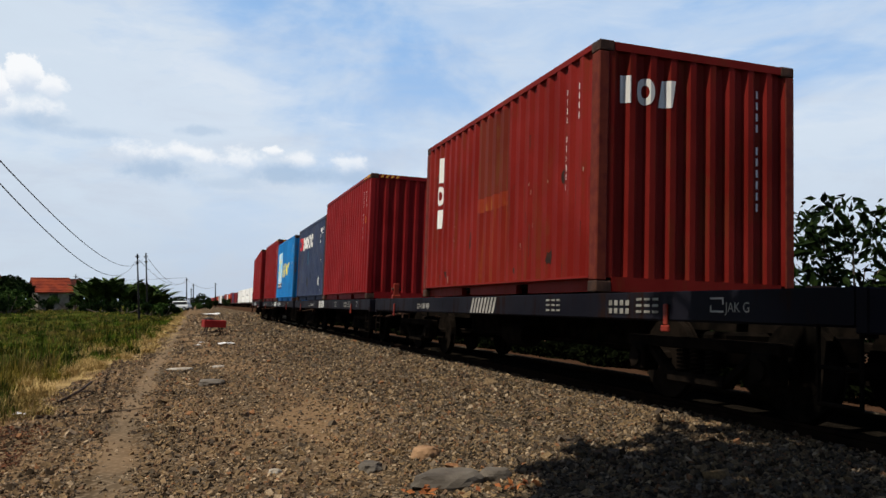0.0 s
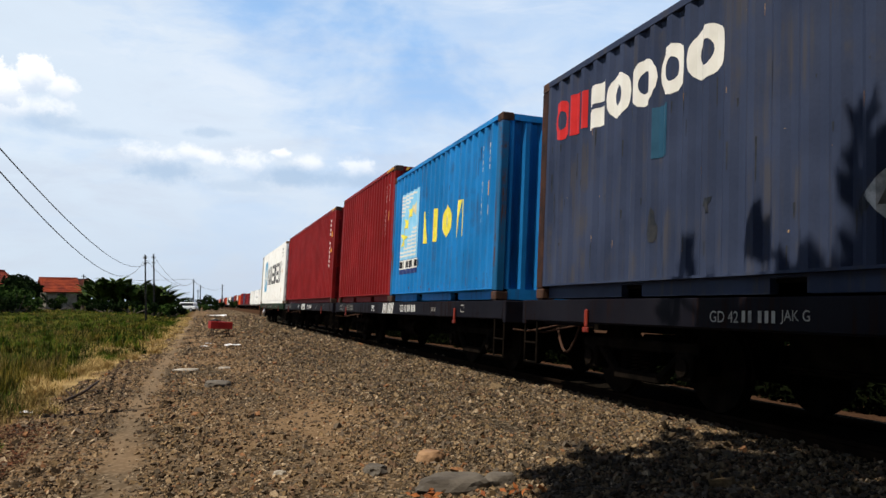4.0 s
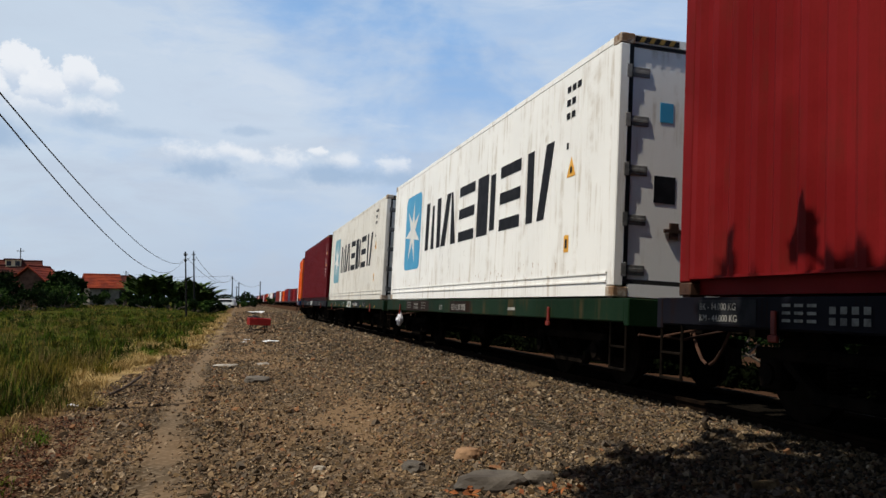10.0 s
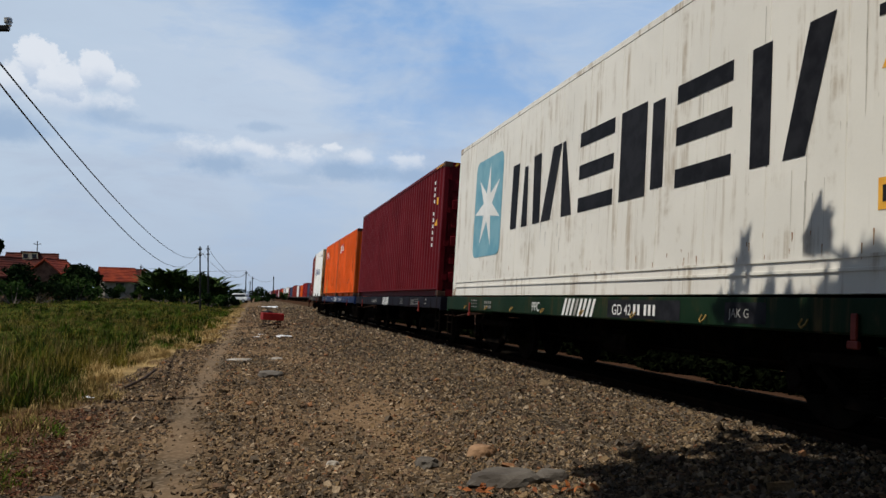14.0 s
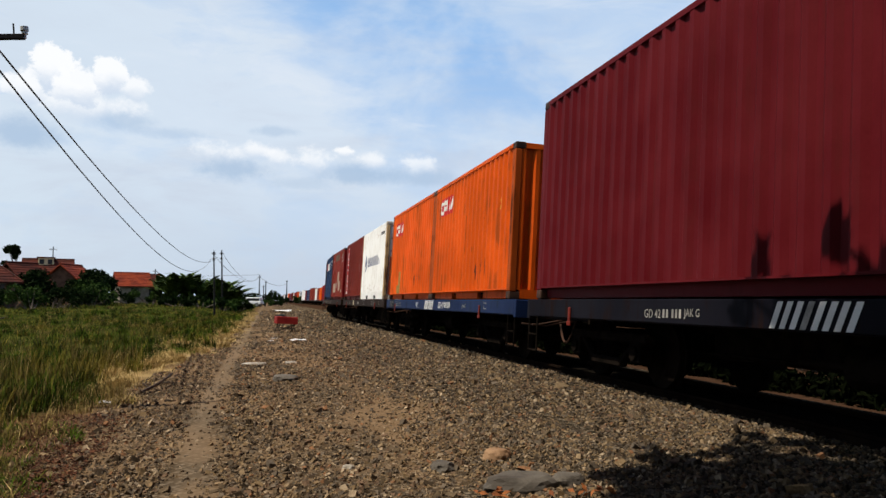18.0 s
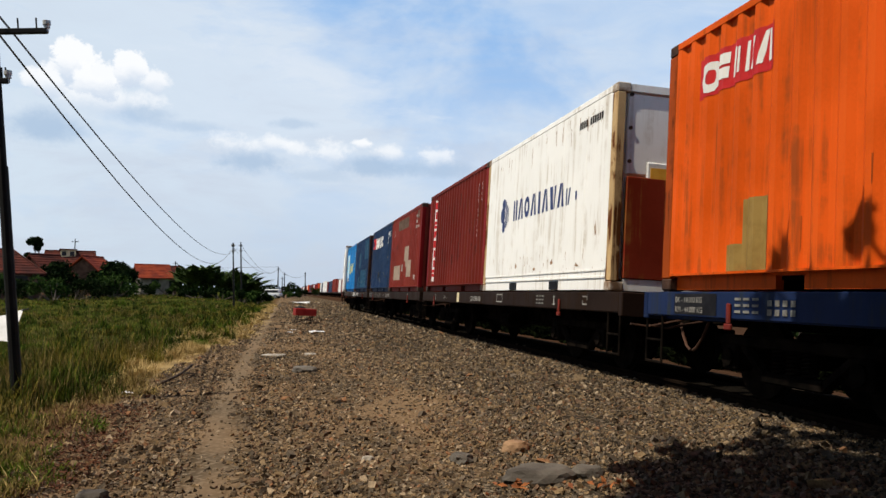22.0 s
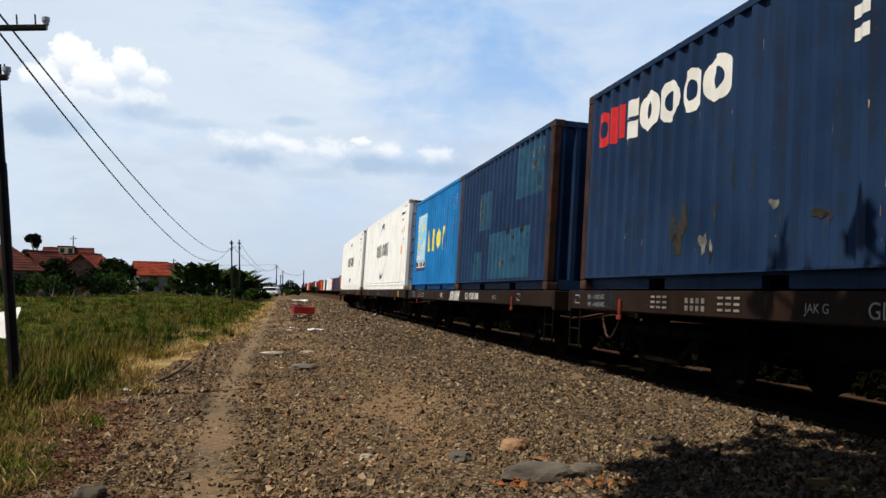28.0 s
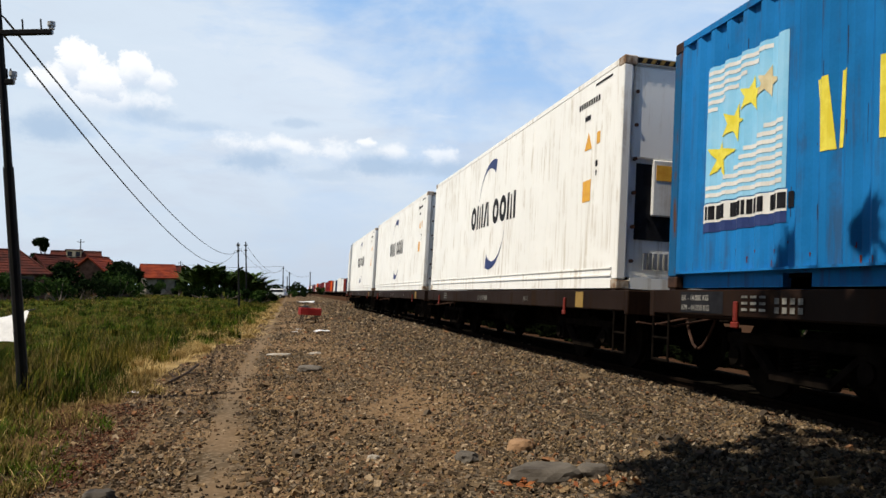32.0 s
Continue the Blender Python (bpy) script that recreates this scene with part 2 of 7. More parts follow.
M = {
    "red": paint("brown_red_paint", (0.148, 0.0064, 0.0070), (0.10, 0.018, 0.011), 0.4),
    "red_first": paint("rusting_red_paint", (0.140, 0.0090, 0.0062), (0.13, 0.030, 0.012), streak=0.6),
    "red_bright": paint("oxide_red_paint", (0.110, 0.0125, 0.0076), (0.13, 0.030, 0.012), streak=0.6),
    "maroon": paint("maroon_paint", (0.080, 0.0040, 0.0066), (0.07, 0.013, 0.011), streak=0.3),
    "red_faded": paint("faded_red_paint", (0.142, 0.018, 0.012), (0.16, 0.04, 0.02), streak=0.7),
    "orange": paint("orange_paint", (0.54, 0.074, 0.004), (0.12, 0.045, 0.015), 0.6),
    "blue": paint("light_blue_paint", (0.011, 0.145, 0.385), (0.05, 0.05, 0.06), 0.5),
    "navy": paint("dark_navy_paint", (0.0085, 0.024, 0.063), (0.018, 0.020, 0.028), 0.6, spec=0.05),
    "slate": paint("slate_navy_paint", (0.029, 0.039, 0.074), (0.08, 0.07, 0.06), 0.5),
    "white": paint("white_reefer_paint", (0.86, 0.85, 0.81), (0.36, 0.27, 0.16), 0.45, 1.05, 0.42),
    "cream": paint("dulled_white_paint", (0.68, 0.65, 0.58), (0.30, 0.22, 0.13), 0.6, 1.08, 0.5),
    "pale": paint("pale_grey_paint", (0.62, 0.62, 0.60), (0.3, 0.2, 0.1), 0.4),
    "post_cream": paint("rust_streaked_white_post", (0.46, 0.31, 0.15), (0.11, 0.036, 0.010), 3.0, 1.4),
    "rustred": paint("rusty_red_panel", (0.175, 0.021, 0.008), (0.3, 0.13, 0.03), 0.9),
    "patch_brown": paint("brown_primer_patch", (0.100, 0.0145, 0.0075), (0.12, 0.04, 0.015), 0.8),
    "post_brown": paint("brown_stained_orange_post", (0.30, 0.052, 0.006), (0.06, 0.02, 0.01), 1.4),
    "post_blue": paint("rust_flecked_blue_post", (0.010, 0.085, 0.20), (0.10, 0.045, 0.02), 1.6),
    "post_rust": material("rusted_corner_paint", (0.018, 0.0075, 0.006), (0.052, 0.019, 0.010), 5.0, 0.75, 0.0, 0.1),
    "post_orange": material("flaking_rust_post", (0.088, 0.0085, 0.006), (0.135, 0.022, 0.010), 9.0, 0.8, 0.0, 0.1),
    "cast": material("cast_corner_steel", (0.035, 0.018, 0.012), (0.085, 0.042, 0.026), 8.0, 0.7, 0.2, 0.1),
    "cast_pale": material("rust_stained_casting", (0.20, 0.115, 0.06), (0.50, 0.44, 0.36), 9.0, 0.75, 0.0, 0.1),
    "black": material("black_rubber", (0.010, 0.010, 0.010), (0.022, 0.021, 0.02), 8.0, 0.7),
    "steel": material("galvanised_steel", (0.28, 0.28, 0.28), (0.42, 0.42, 0.41), 8.0, 0.45, 0.8),
    # navy taken near black, with the shade on the sills in its colour
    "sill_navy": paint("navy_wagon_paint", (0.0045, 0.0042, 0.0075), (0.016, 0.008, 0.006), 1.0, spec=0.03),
    "sill_blue": paint("blue_wagon_paint", (0.008, 0.017, 0.055), (0.03, 0.035, 0.03), 0.7),
    "sill_brown": paint("brown_wagon_paint", (0.014, 0.0072, 0.0045), (0.030, 0.017, 0.010), 0.9, spec=0.03),
    "sill_green": paint("green_wagon_paint", (0.005, 0.017, 0.0065), (0.07, 0.05, 0.025), 0.7),
    # black goes deeper than grime, to carry the shade under the train
    "under": material("grimy_shaded_running_gear", (0.004, 0.0035, 0.003), (0.012, 0.009, 0.007), 5.0, 0.9, 0.0, 0.1, spec=0.0),
    # rails and sleepers: the shade beneath the wagons is put into these base colours
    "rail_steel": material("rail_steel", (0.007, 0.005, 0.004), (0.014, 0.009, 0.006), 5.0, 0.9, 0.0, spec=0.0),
    "concrete": material("shaded_sleeper_concrete", (0.007, 0.006, 0.005), (0.018, 0.014, 0.011), 6.0, 0.9, 0.0, 0.2, spec=0.0),
    "mark_white": material("white_lettering", (0.68, 0.67, 0.63), (0.78, 0.77, 0.73), 3.0, 0.6),
    "mark_dim": material("worn_lettering", (0.10, 0.095, 0.085), (0.26, 0.25, 0.22), 9.0, 0.7),
    "mark_mid": material("dulled_lettering", (0.22, 0.21, 0.19), (0.40, 0.38, 0.34), 9.0, 0.7),
    "hinge": material("dull_hinge_steel", (0.10, 0.10, 0.095), (0.22, 0.21, 0.20), 9.0, 0.6),
    # far darker than leaves are: stands for the black seen beneath the wagons
    "weeds": material("shade_black_weeds", (0.002, 0.003, 0.0015), (0.006, 0.008, 0.003), 3.0, 0.9, island=True, spread=0.5, spec=0.0),
    "mark_yellow": material("yellow_lettering", (0.74, 0.62, 0.05), (0.85, 0.75, 0.10), 10.0, 0.55),
    "mark_amber": material("amber_sticker", (0.70, 0.33, 0.03), (0.78, 0.42, 0.05), 10.0, 0.55),
    "mark_black": material("black_lettering", (0.009, 0.009, 0.011), (0.020, 0.020, 0.023), 6.0, 0.6, spec=0.05),
    "mark_navy": material("navy_lettering", (0.018, 0.035, 0.13), (0.03, 0.05, 0.17), 6.0, 0.55),
    "mark_sky": material("sky_blue_panel", (0.055, 0.30, 0.52), (0.075, 0.34, 0.56), 3.0, 0.5),
    "mark_teal": material("weathered_blue_panel", (0.10, 0.28, 0.36), (0.18, 0.36, 0.42), 3.0, 0.5),
    "mark_ice": material("pale_blue_panel", (0.22, 0.55, 0.80), (0.32, 0.62, 0.84), 3.0, 0.5),
    "mark_cream": material("cream_lettering", (0.62, 0.52, 0.30), (0.74, 0.64, 0.40), 9.0, 0.6),
    "mark_pale": material("worn_placard", (0.34, 0.34, 0.34), (0.66, 0.66, 0.65), 9.0, 0.65),
    "mark_dull": material("dull_patch", (0.075, 0.045, 0.03), (0.125, 0.085, 0.06), 5.0, 0.75),
    "red_rusty": paint("rust_tinged_red_paint", (0.142, 0.0115, 0.0065), (0.2, 0.05, 0.016), streak=0.8),
    "mark_red": material("red_lettering", (0.44, 0.013, 0.013), (0.54, 0.02, 0.02), 6.0, 0.55),
    "mark_grey": material("faded_patch", (0.24, 0.18, 0.135), (0.35, 0.275, 0.21), 6.0, 0.7),
    "scuff": material("dull_scuff", (0.012, 0.017, 0.027), (0.034, 0.036, 0.042), 12.0, 0.8),
    "scuff_brown": material("brown_scuff", (0.012, 0.011, 0.009), (0.036, 0.030, 0.022), 12.0, 0.85),
    "scuff_dark": material("dark_gouge", (0.016, 0.006, 0.005), (0.04, 0.014, 0.010), 12.0, 0.85),
    "grime": material("grey_grime", (0.44, 0.41, 0.35), (0.60, 0.57, 0.50), 12.0, 0.8),
    "rust_stain": material("rust_stain", (0.22, 0.10, 0.04), (0.42, 0.28, 0.16), 14.0, 0.85),
    "mark_ochre": material("ochre_primer_patch", (0.22, 0.13, 0.03), (0.30, 0.19, 0.05), 6.0, 0.7),
    "mark_orange": material("red_lever_paint", (0.12, 0.012, 0.007), (0.20, 0.022, 0.010), 9.0, 0.6),
    "patch_blue": material("repainted_blue_patch", (0.007, 0.046, 0.088), (0.016, 0.072, 0.130), 5.0, 0.6),
    "bag": material("thin_white_plastic", (0.62, 0.60, 0.64), (0.82, 0.80, 0.82), 9.0, 0.35),
    "wood": material("weathered_wood", (0.035, 0.022, 0.014), (0.09, 0.06, 0.04), 4.0, 0.85, 0.0, 0.2, stretch=(3, 3, 0.4)),
    "pole": material("tarred_steel_pole", (0.004, 0.0036, 0.0034), (0.010, 0.009, 0.008), 4.0, 0.7, 0.0, 0.1),
    "insulator": material("glazed_porcelain", (0.45, 0.45, 0.43), (0.62, 0.61, 0.58), 8.0, 0.25),
    "cable": material("black_cable", (0.02, 0.02, 0.022), (0.035, 0.035, 0.035), 8.0, 0.6),
    "roof_tile": material("orange_clay_tiles", (0.12, 0.016, 0.007), (0.24, 0.038, 0.011), 1.2, 0.8, 0.0, 0.2),
    "roof_old": material("weathered_clay_tiles", (0.030, 0.007, 0.005), (0.085, 0.017, 0.009), 1.2, 0.85, 0.0, 0.2),
    # plaster darkened: the shade on the house walls is in its colour
    "plaster": material("shaded_plaster", (0.13, 0.11, 0.085), (0.24, 0.21, 0.165), 1.0, 0.85, 0.0, 0.1),
    "plaster_warm": material("ochre_plaster", (0.62, 0.52, 0.30), (0.72, 0.62, 0.40), 1.0, 0.85),
    "brick": material("bare_brickwork", (0.085, 0.040, 0.026), (0.16, 0.085, 0.055), 2.0, 0.85),
    "dark_glass": material("dark_window", (0.01, 0.012, 0.014), (0.03, 0.03, 0.034), 2.0, 0.15),
    "leaf": material("dark_leaves", (0.004, 0.010, 0.003), (0.013, 0.024, 0.005), 3.0, 0.7, island=True, spread=0.5, spec=0.03),
    "leaf_bright": material("fresh_leaves", (0.012, 0.030, 0.005), (0.036, 0.066, 0.011), 3.0, 0.65, island=True, spread=0.5, spec=0.05),
    "banana": material("banana_leaves", (0.010, 0.022, 0.005), (0.050, 0.078, 0.014), 3.0, 0.6, island=True, spread=0.5, spec=0.06),
    "bark": material("grey_bark", (0.06, 0.048, 0.038), (0.14, 0.115, 0.09), 6.0, 0.9, 0.0, 0.4, stretch=(3, 3, 0.6)),
    "dry_grass": material("dry_straw_grass", (0.25, 0.165, 0.055), (0.50, 0.37, 0.16), 0.8, 0.8, island=True, spread=0.5, spec=0.05),
    "stalk": material("yellowed_grass_stalks", (0.060, 0.048, 0.014), (0.24, 0.175, 0.055), 0.7, 0.8, island=True, spread=0.5, spec=0.05),
    "rock": material("grey_rock", (0.060, 0.050, 0.040), (0.125, 0.108, 0.088), 5.0, 0.85, 0.0, 0.4),
    "slab": material("pale_broken_slab", (0.30, 0.26, 0.21), (0.46, 0.42, 0.36), 7.0, 0.85, 0.0, 0.3),
    "litter": material("leaf_litter", (0.035, 0.013, 0.007), (0.13, 0.050, 0.022), 9.0, 0.85, island=True, spread=0.5),
    "rock_tan": material("tan_rock", (0.22, 0.125, 0.065), (0.32, 0.195, 0.105), 6.0, 0.8, 0.0, 0.3),
    "car_white": material("white_car_paint", (0.62, 0.63, 0.64), (0.72, 0.72, 0.73), 3.0, 0.25),
    "table_red": material("red_painted_board", (0.20, 0.008, 0.007), (0.28, 0.018, 0.014), 3.0, 0.5),
    "paper": material("crumpled_white_paper", (0.66, 0.66, 0.66), (0.80, 0.80, 0.80), 12.0, 0.7),
    "dead_leaf": material("fallen_leaves", (0.15, 0.045, 0.014), (0.30, 0.10, 0.025), 9.0, 0.7, island=True, spread=0.5),
}


def stone_material():
    """Crushed stone: every stone has a hue of its own."""
    m = bpy.data.materials.new("ballast_stone")
    m.use_nodes = True
    n = Nodes(m.node_tree)
    at = n.add("ShaderNodeTexCoord").outputs["Object"]
    chance = n.add("ShaderNodeNewGeometry").outputs["Random Per Island"]
    ramp = n.add("ShaderNodeValToRGB", {0: chance})
    ramp.color_ramp.interpolation = "CONSTANT"
    hues = tuple((p, (c[0] * 1.31, c[1] * 1.16, c[2] * 1.06)) for p, c in ((0.0, (0.036, 0.027, 0.017)), (0.09, (0.105, 0.083, 0.054)), (0.26, (0.185, 0.138, 0.078)), (0.40, (0.090, 0.078, 0.060)), (0.52, (0.235, 0.182, 0.112)), (0.64, (0.140, 0.120, 0.092)), (0.74, (0.140, 0.098, 0.066)), (0.83, (0.060, 0.050, 0.039)), (0.91, (0.340, 0.285, 0.200)), (0.975, (0.21, 0.115, 0.06))))
    els = ramp.color_ramp.elements
    els[0].position, els[0].color = hues[0][0], rgb(hues[0][1])
    els[1].position, els[1].color = hues[1][0], rgb(hues[1][1])
    for pos, c in hues[2:]:
        els.new(pos).color = rgb(c)
    grain = n.noise(at, 55.0, 4.0, 0.7)
    col = n.mix(n.ramp(grain, 0.35, 0.7), n.mix(0.45, ramp.outputs[0], rgb((0.03, 0.024, 0.018))), ramp.outputs[0])
    # fresher grey stone near the track, dust-brown beside the path
    x = n.add("ShaderNodeSeparateXYZ", {0: at}).outputs[0]
    near = n.ramp(n.math("ADD", x, n.math("MULTIPLY", n.noise(at, 0.7, 4.0), 1.5)), 2.0, 3.9)
    col = n.mix(near, col, n.mix(1.0, col, rgb((0.84, 0.86, 0.88)), "MULTIPLY"))
    sh = n.add("ShaderNodeBsdfPrincipled", {"Base Color": col, "Roughness": 0.9, "Specular IOR Level": 0.04})
    n.put(sh, "Normal", n.add("ShaderNodeBump", {"Strength": 0.35, "Distance": 0.006, "Height": grain}).outputs[0])
    n.add("ShaderNodeOutputMaterial", {0: sh.outputs[0]})
    return m


M["stones"] = stone_material()


def grass_material():
    """Grass in patches: deep green, fresh green and yellowing, each blade a little off."""
    m = bpy.data.materials.new("patchy_grass")
    m.use_nodes = True
    n = Nodes(m.node_tree)
    at = n.add("ShaderNodeTexCoord").outputs["Object"]
    chance = n.add("ShaderNodeNewGeometry").outputs["Random Per Island"]
    flat = n.stretch(at, 1.0, 0.55, 0.0)
    off = n.math("MULTIPLY", n.math("SUBTRACT", chance, 0.5), 0.30)
    f = n.math("ADD", n.noise(flat, 0.75, 5.0, 0.62), off)
    g = n.math("ADD", n.noise(n.stretch(flat, 1, 1, 1, (31, 7, 0)), 0.42, 5.0, 0.6), off)
    col = n.mix(n.ramp(f, 0.36, 0.66), rgb((0.006, 0.014, 0.0015)), rgb((0.066, 0.112, 0.006)))
    col = n.mix(n.math("MULTIPLY", n.ramp(g, 0.50, 0.68), 0.85), col, rgb((0.205, 0.145, 0.026)))
    sh = n.add("ShaderNodeBsdfPrincipled", {"Base Color": col, "Roughness": 0.8, "Specular IOR Level": 0.05})
    n.add("ShaderNodeOutputMaterial", {0: sh.outputs[0]})
    return m


M["grass"] = grass_material()


# ---- builders ----
def part(name, bm, mat, parent=None, label="", at=None):
    """One mesh object from a bmesh, or from a mesh that is shared, under a thing or a part."""
    if isinstance(bm, bmesh.types.BMesh):
        me = bpy.data.meshes.new(name)
        bm.normal_update()
        bm.to_mesh(me)
        bm.free()
    else:
        me = bm
    if mat is not None and not me.materials:
        me.materials.append(M[mat])
    ob = new(name, me)
    if parent:
        ob.parent = parent
    if at is not None:
        ob.matrix_basis = at if isinstance(at, Matrix) else Matrix.Translation(at)
    return tagged(ob, label)


def mesh(name, verts, faces, mat=None, smooth=False):
    me = bpy.data.meshes.new(name)
    me.from_pydata(verts, [], faces)
    if mat:
        me.materials.append(M[mat])
    if smooth:
        me.shade_smooth()
    return me


def box(bm, x0, x1, y0, y1, z0, z1, bevel=0.0, m=None):
    r = bmesh.ops.create_cube(bm, size=1.0)
    t = Matrix.Translation(((x0 + x1) / 2, (y0 + y1) / 2, (z0 + z1) / 2)) @ Matrix.Diagonal((x1 - x0, y1 - y0, z1 - z0, 1))
    bmesh.ops.transform(bm, matrix=(m @ t) if m else t, verts=r["verts"])
    if bevel:
        es = list({e for v in r["verts"] for e in v.link_edges})
        bmesh.ops.bevel(bm, geom=es, offset=bevel, segments=1, affect="EDGES")
    return bm


def boxes(*rows, bevel=0.0):
    bm = bmesh.new()
    for r in rows:
        box(bm, *r, bevel=bevel)
    return bm


def rod(bm, a, b, r0, r1=None, n=8):
    a, b = Vector(a), Vector(b)
    d = b - a
    q = d.to_track_quat("Z", "Y").to_matrix().to_4x4()
    bmesh.ops.create_cone(bm, cap_ends=True, segments=n, radius1=r0, radius2=r0 if r1 is None else r1, depth=d.length, matrix=Matrix.Translation((a + b) / 2) @ q)
    return bm


def rods(*rows, n=8):
    bm = bmesh.new()
    for a, b, r in rows:
        rod(bm, a, b, r, n=n)
    return bm


def tube(points, r, n=6):
    """A round bar swept along points, in one piece."""
    pts = [Vector(q) for q in points]
    bm = bmesh.new()
    rings = []
    for i, c in enumerate(pts):
        d = (pts[min(i + 1, len(pts) - 1)] - pts[max(i - 1, 0)]).normalized()
        side = d.cross(Vector((0, 0, 1)))
        side = side.normalized() if side.length > 1e-3 else Vector((1, 0, 0))
        up = side.cross(d)
        rings.append([bm.verts.new(c + r * (math.cos(k * 2 * math.pi / n) * side + math.sin(k * 2 * math.pi / n) * up)) for k in range(n)])
    for a, b in zip(rings, rings[1:]):
        for k in range(n):
            bm.faces.new((a[k], a[(k + 1) % n], b[(k + 1) % n], b[k]))
    bm.faces.new(rings[0][::-1]), bm.faces.new(rings[-1])
    bmesh.ops.recalc_face_normals(bm, faces=bm.faces)
    return bm


def clip(poly, lo, hi):
    """The piece of a convex polygon of (u, v) between u = lo and u = hi."""
    for side, lim in ((1, lo), (-1, hi)):
        out = []
        for (a, b), (c, d) in zip(poly, poly[1:] + poly[:1]):
            ia, ic = (a - lim) * side >= 0, (c - lim) * side >= 0
            if ia:
                out.append((a, b))
            if ia != ic:
                t = (lim - a) / (c - a)
                out.append((lim, b + (d - b) * t))
        poly = out
        if len(poly) < 3:
            return []
    return poly


def decal(polys, breaks, depth, place, proud=0.004):
    """Thin paint on a ribbed wall: polygons of (u, v), cut at the folds of the wall and laid on it."""
    verts, faces, known = [], [], {}
    for poly in polys:
        us = [p[0] for p in poly]
        cuts = [-1e9] + [b for b in breaks if min(us) < b < max(us)] + [1e9]
        for lo, hi in zip(cuts, cuts[1:]):
            piece = clip(poly, lo, hi)
            if piece:
                row = []
                for u, v in piece:
                    p = tuple(place(u, v, depth(u) + proud))
                    k = tuple(round(q, 4) for q in p)
                    if k not in known:
                        known[k] = len(verts)
                        verts.append(p)
                    if known[k] not in row:
                        row.append(known[k])
                if len(row) > 2:
                    faces.append(row)
    return mesh("decal", verts, faces)


def rect(u0, u1, v0, v1, slant=0.0):
    return [(u0, v0), (u1, v0), (u1 + slant, v1), (u0 + slant, v1)]


def star(u, v, r, inner, n, turn=0.0):
    """A star as convex kites."""
    out = []
    for i in range(n):
        a = turn + 2 * math.pi * i / n
        h = math.pi / n
        out.append([(u, v), (u + inner * r * math.sin(a - h), v + inner * r * math.cos(a - h)), (u + r * math.sin(a), v + r * math.cos(a)), (u + inner * r * math.sin(a + h), v + inner * r * math.cos(a + h))])
    return out


def ribs(length, pitch, depth):
    """A trapezoid profile along a wall: folds as (u, depth below the face)."""
    n = max(1, round(length / pitch))
    p = length / n
    out = []
    for i in range(n):
        u = -length / 2 + i * p
        out += [(u, 0.0), (u + 0.27 * p, 0.0), (u + 0.5 * p, -depth), (u + 0.77 * p, -depth)]
    return out + [(length / 2, 0.0)]


def depth_of(prof):
    us, ds = [p[0] for p in prof], [p[1] for p in prof]
    return lambda u: float(np.interp(u, us, ds))


def text(words, size, parent, mat, m, label=""):
    """Readable lettering as a flat mesh, 4 mm proud."""
    cu = bpy.data.curves.new("lettering", "FONT")
    cu.body, cu.size = words, size
    tmp = bpy.data.objects.new("lettering", cu)
    me = bpy.data.meshes.new_from_object(tmp)
    bpy.data.objects.remove(tmp)
    return part("lettering", me, mat, parent, label, m)


# ---- ground and track ----
TRACK_X, RAIL_Z, CANT = 5.062, EYE - 1.004, 2.93


def smooth(x, a, b):
    t = np.clip((np.asarray(x, float) - a) / (b - a), 0.0, 1.0)
    return t * t * (3 - 2 * t)


def track_x(y):
    """The track runs straight past the camera and shifts to the right further on."""
    return TRACK_X - 0.0068 * np.asarray(y, float) + 8.0 * smooth(y, 44.0, 125.0)


def heading(y):
    return math.degrees(math.atan2(float(track_x(y + 0.5) - track_x(y - 0.5)), 1.0))


def grass_edge(y):
    return -2.15 + 0.95 * smooth(y, 15.0, 25.0)


def ground_z(x, y):
    x, y = np.asarray(x, float), np.asarray(y, float)
    d = x - track_x(y)
    z = 0.165 * smooth(d, -4.2, -1.35) - 0.58 * smooth(d, 1.0, 2.3) - 0.06 * smooth(-x, -0.2, 1.2)
    field = smooth(-x, 2.0, 7.0)
    r = np.hypot(x, y)
    z = z + field * (-0.12 + 0.92 * smooth(r, 14.0, 105.0))
    z = z + 0.02 * np.sin(x * 2.1 + y * 0.7) * np.sin(y * 1.3 - x * 0.4) * (np.abs(d) > 2.2)
    return z


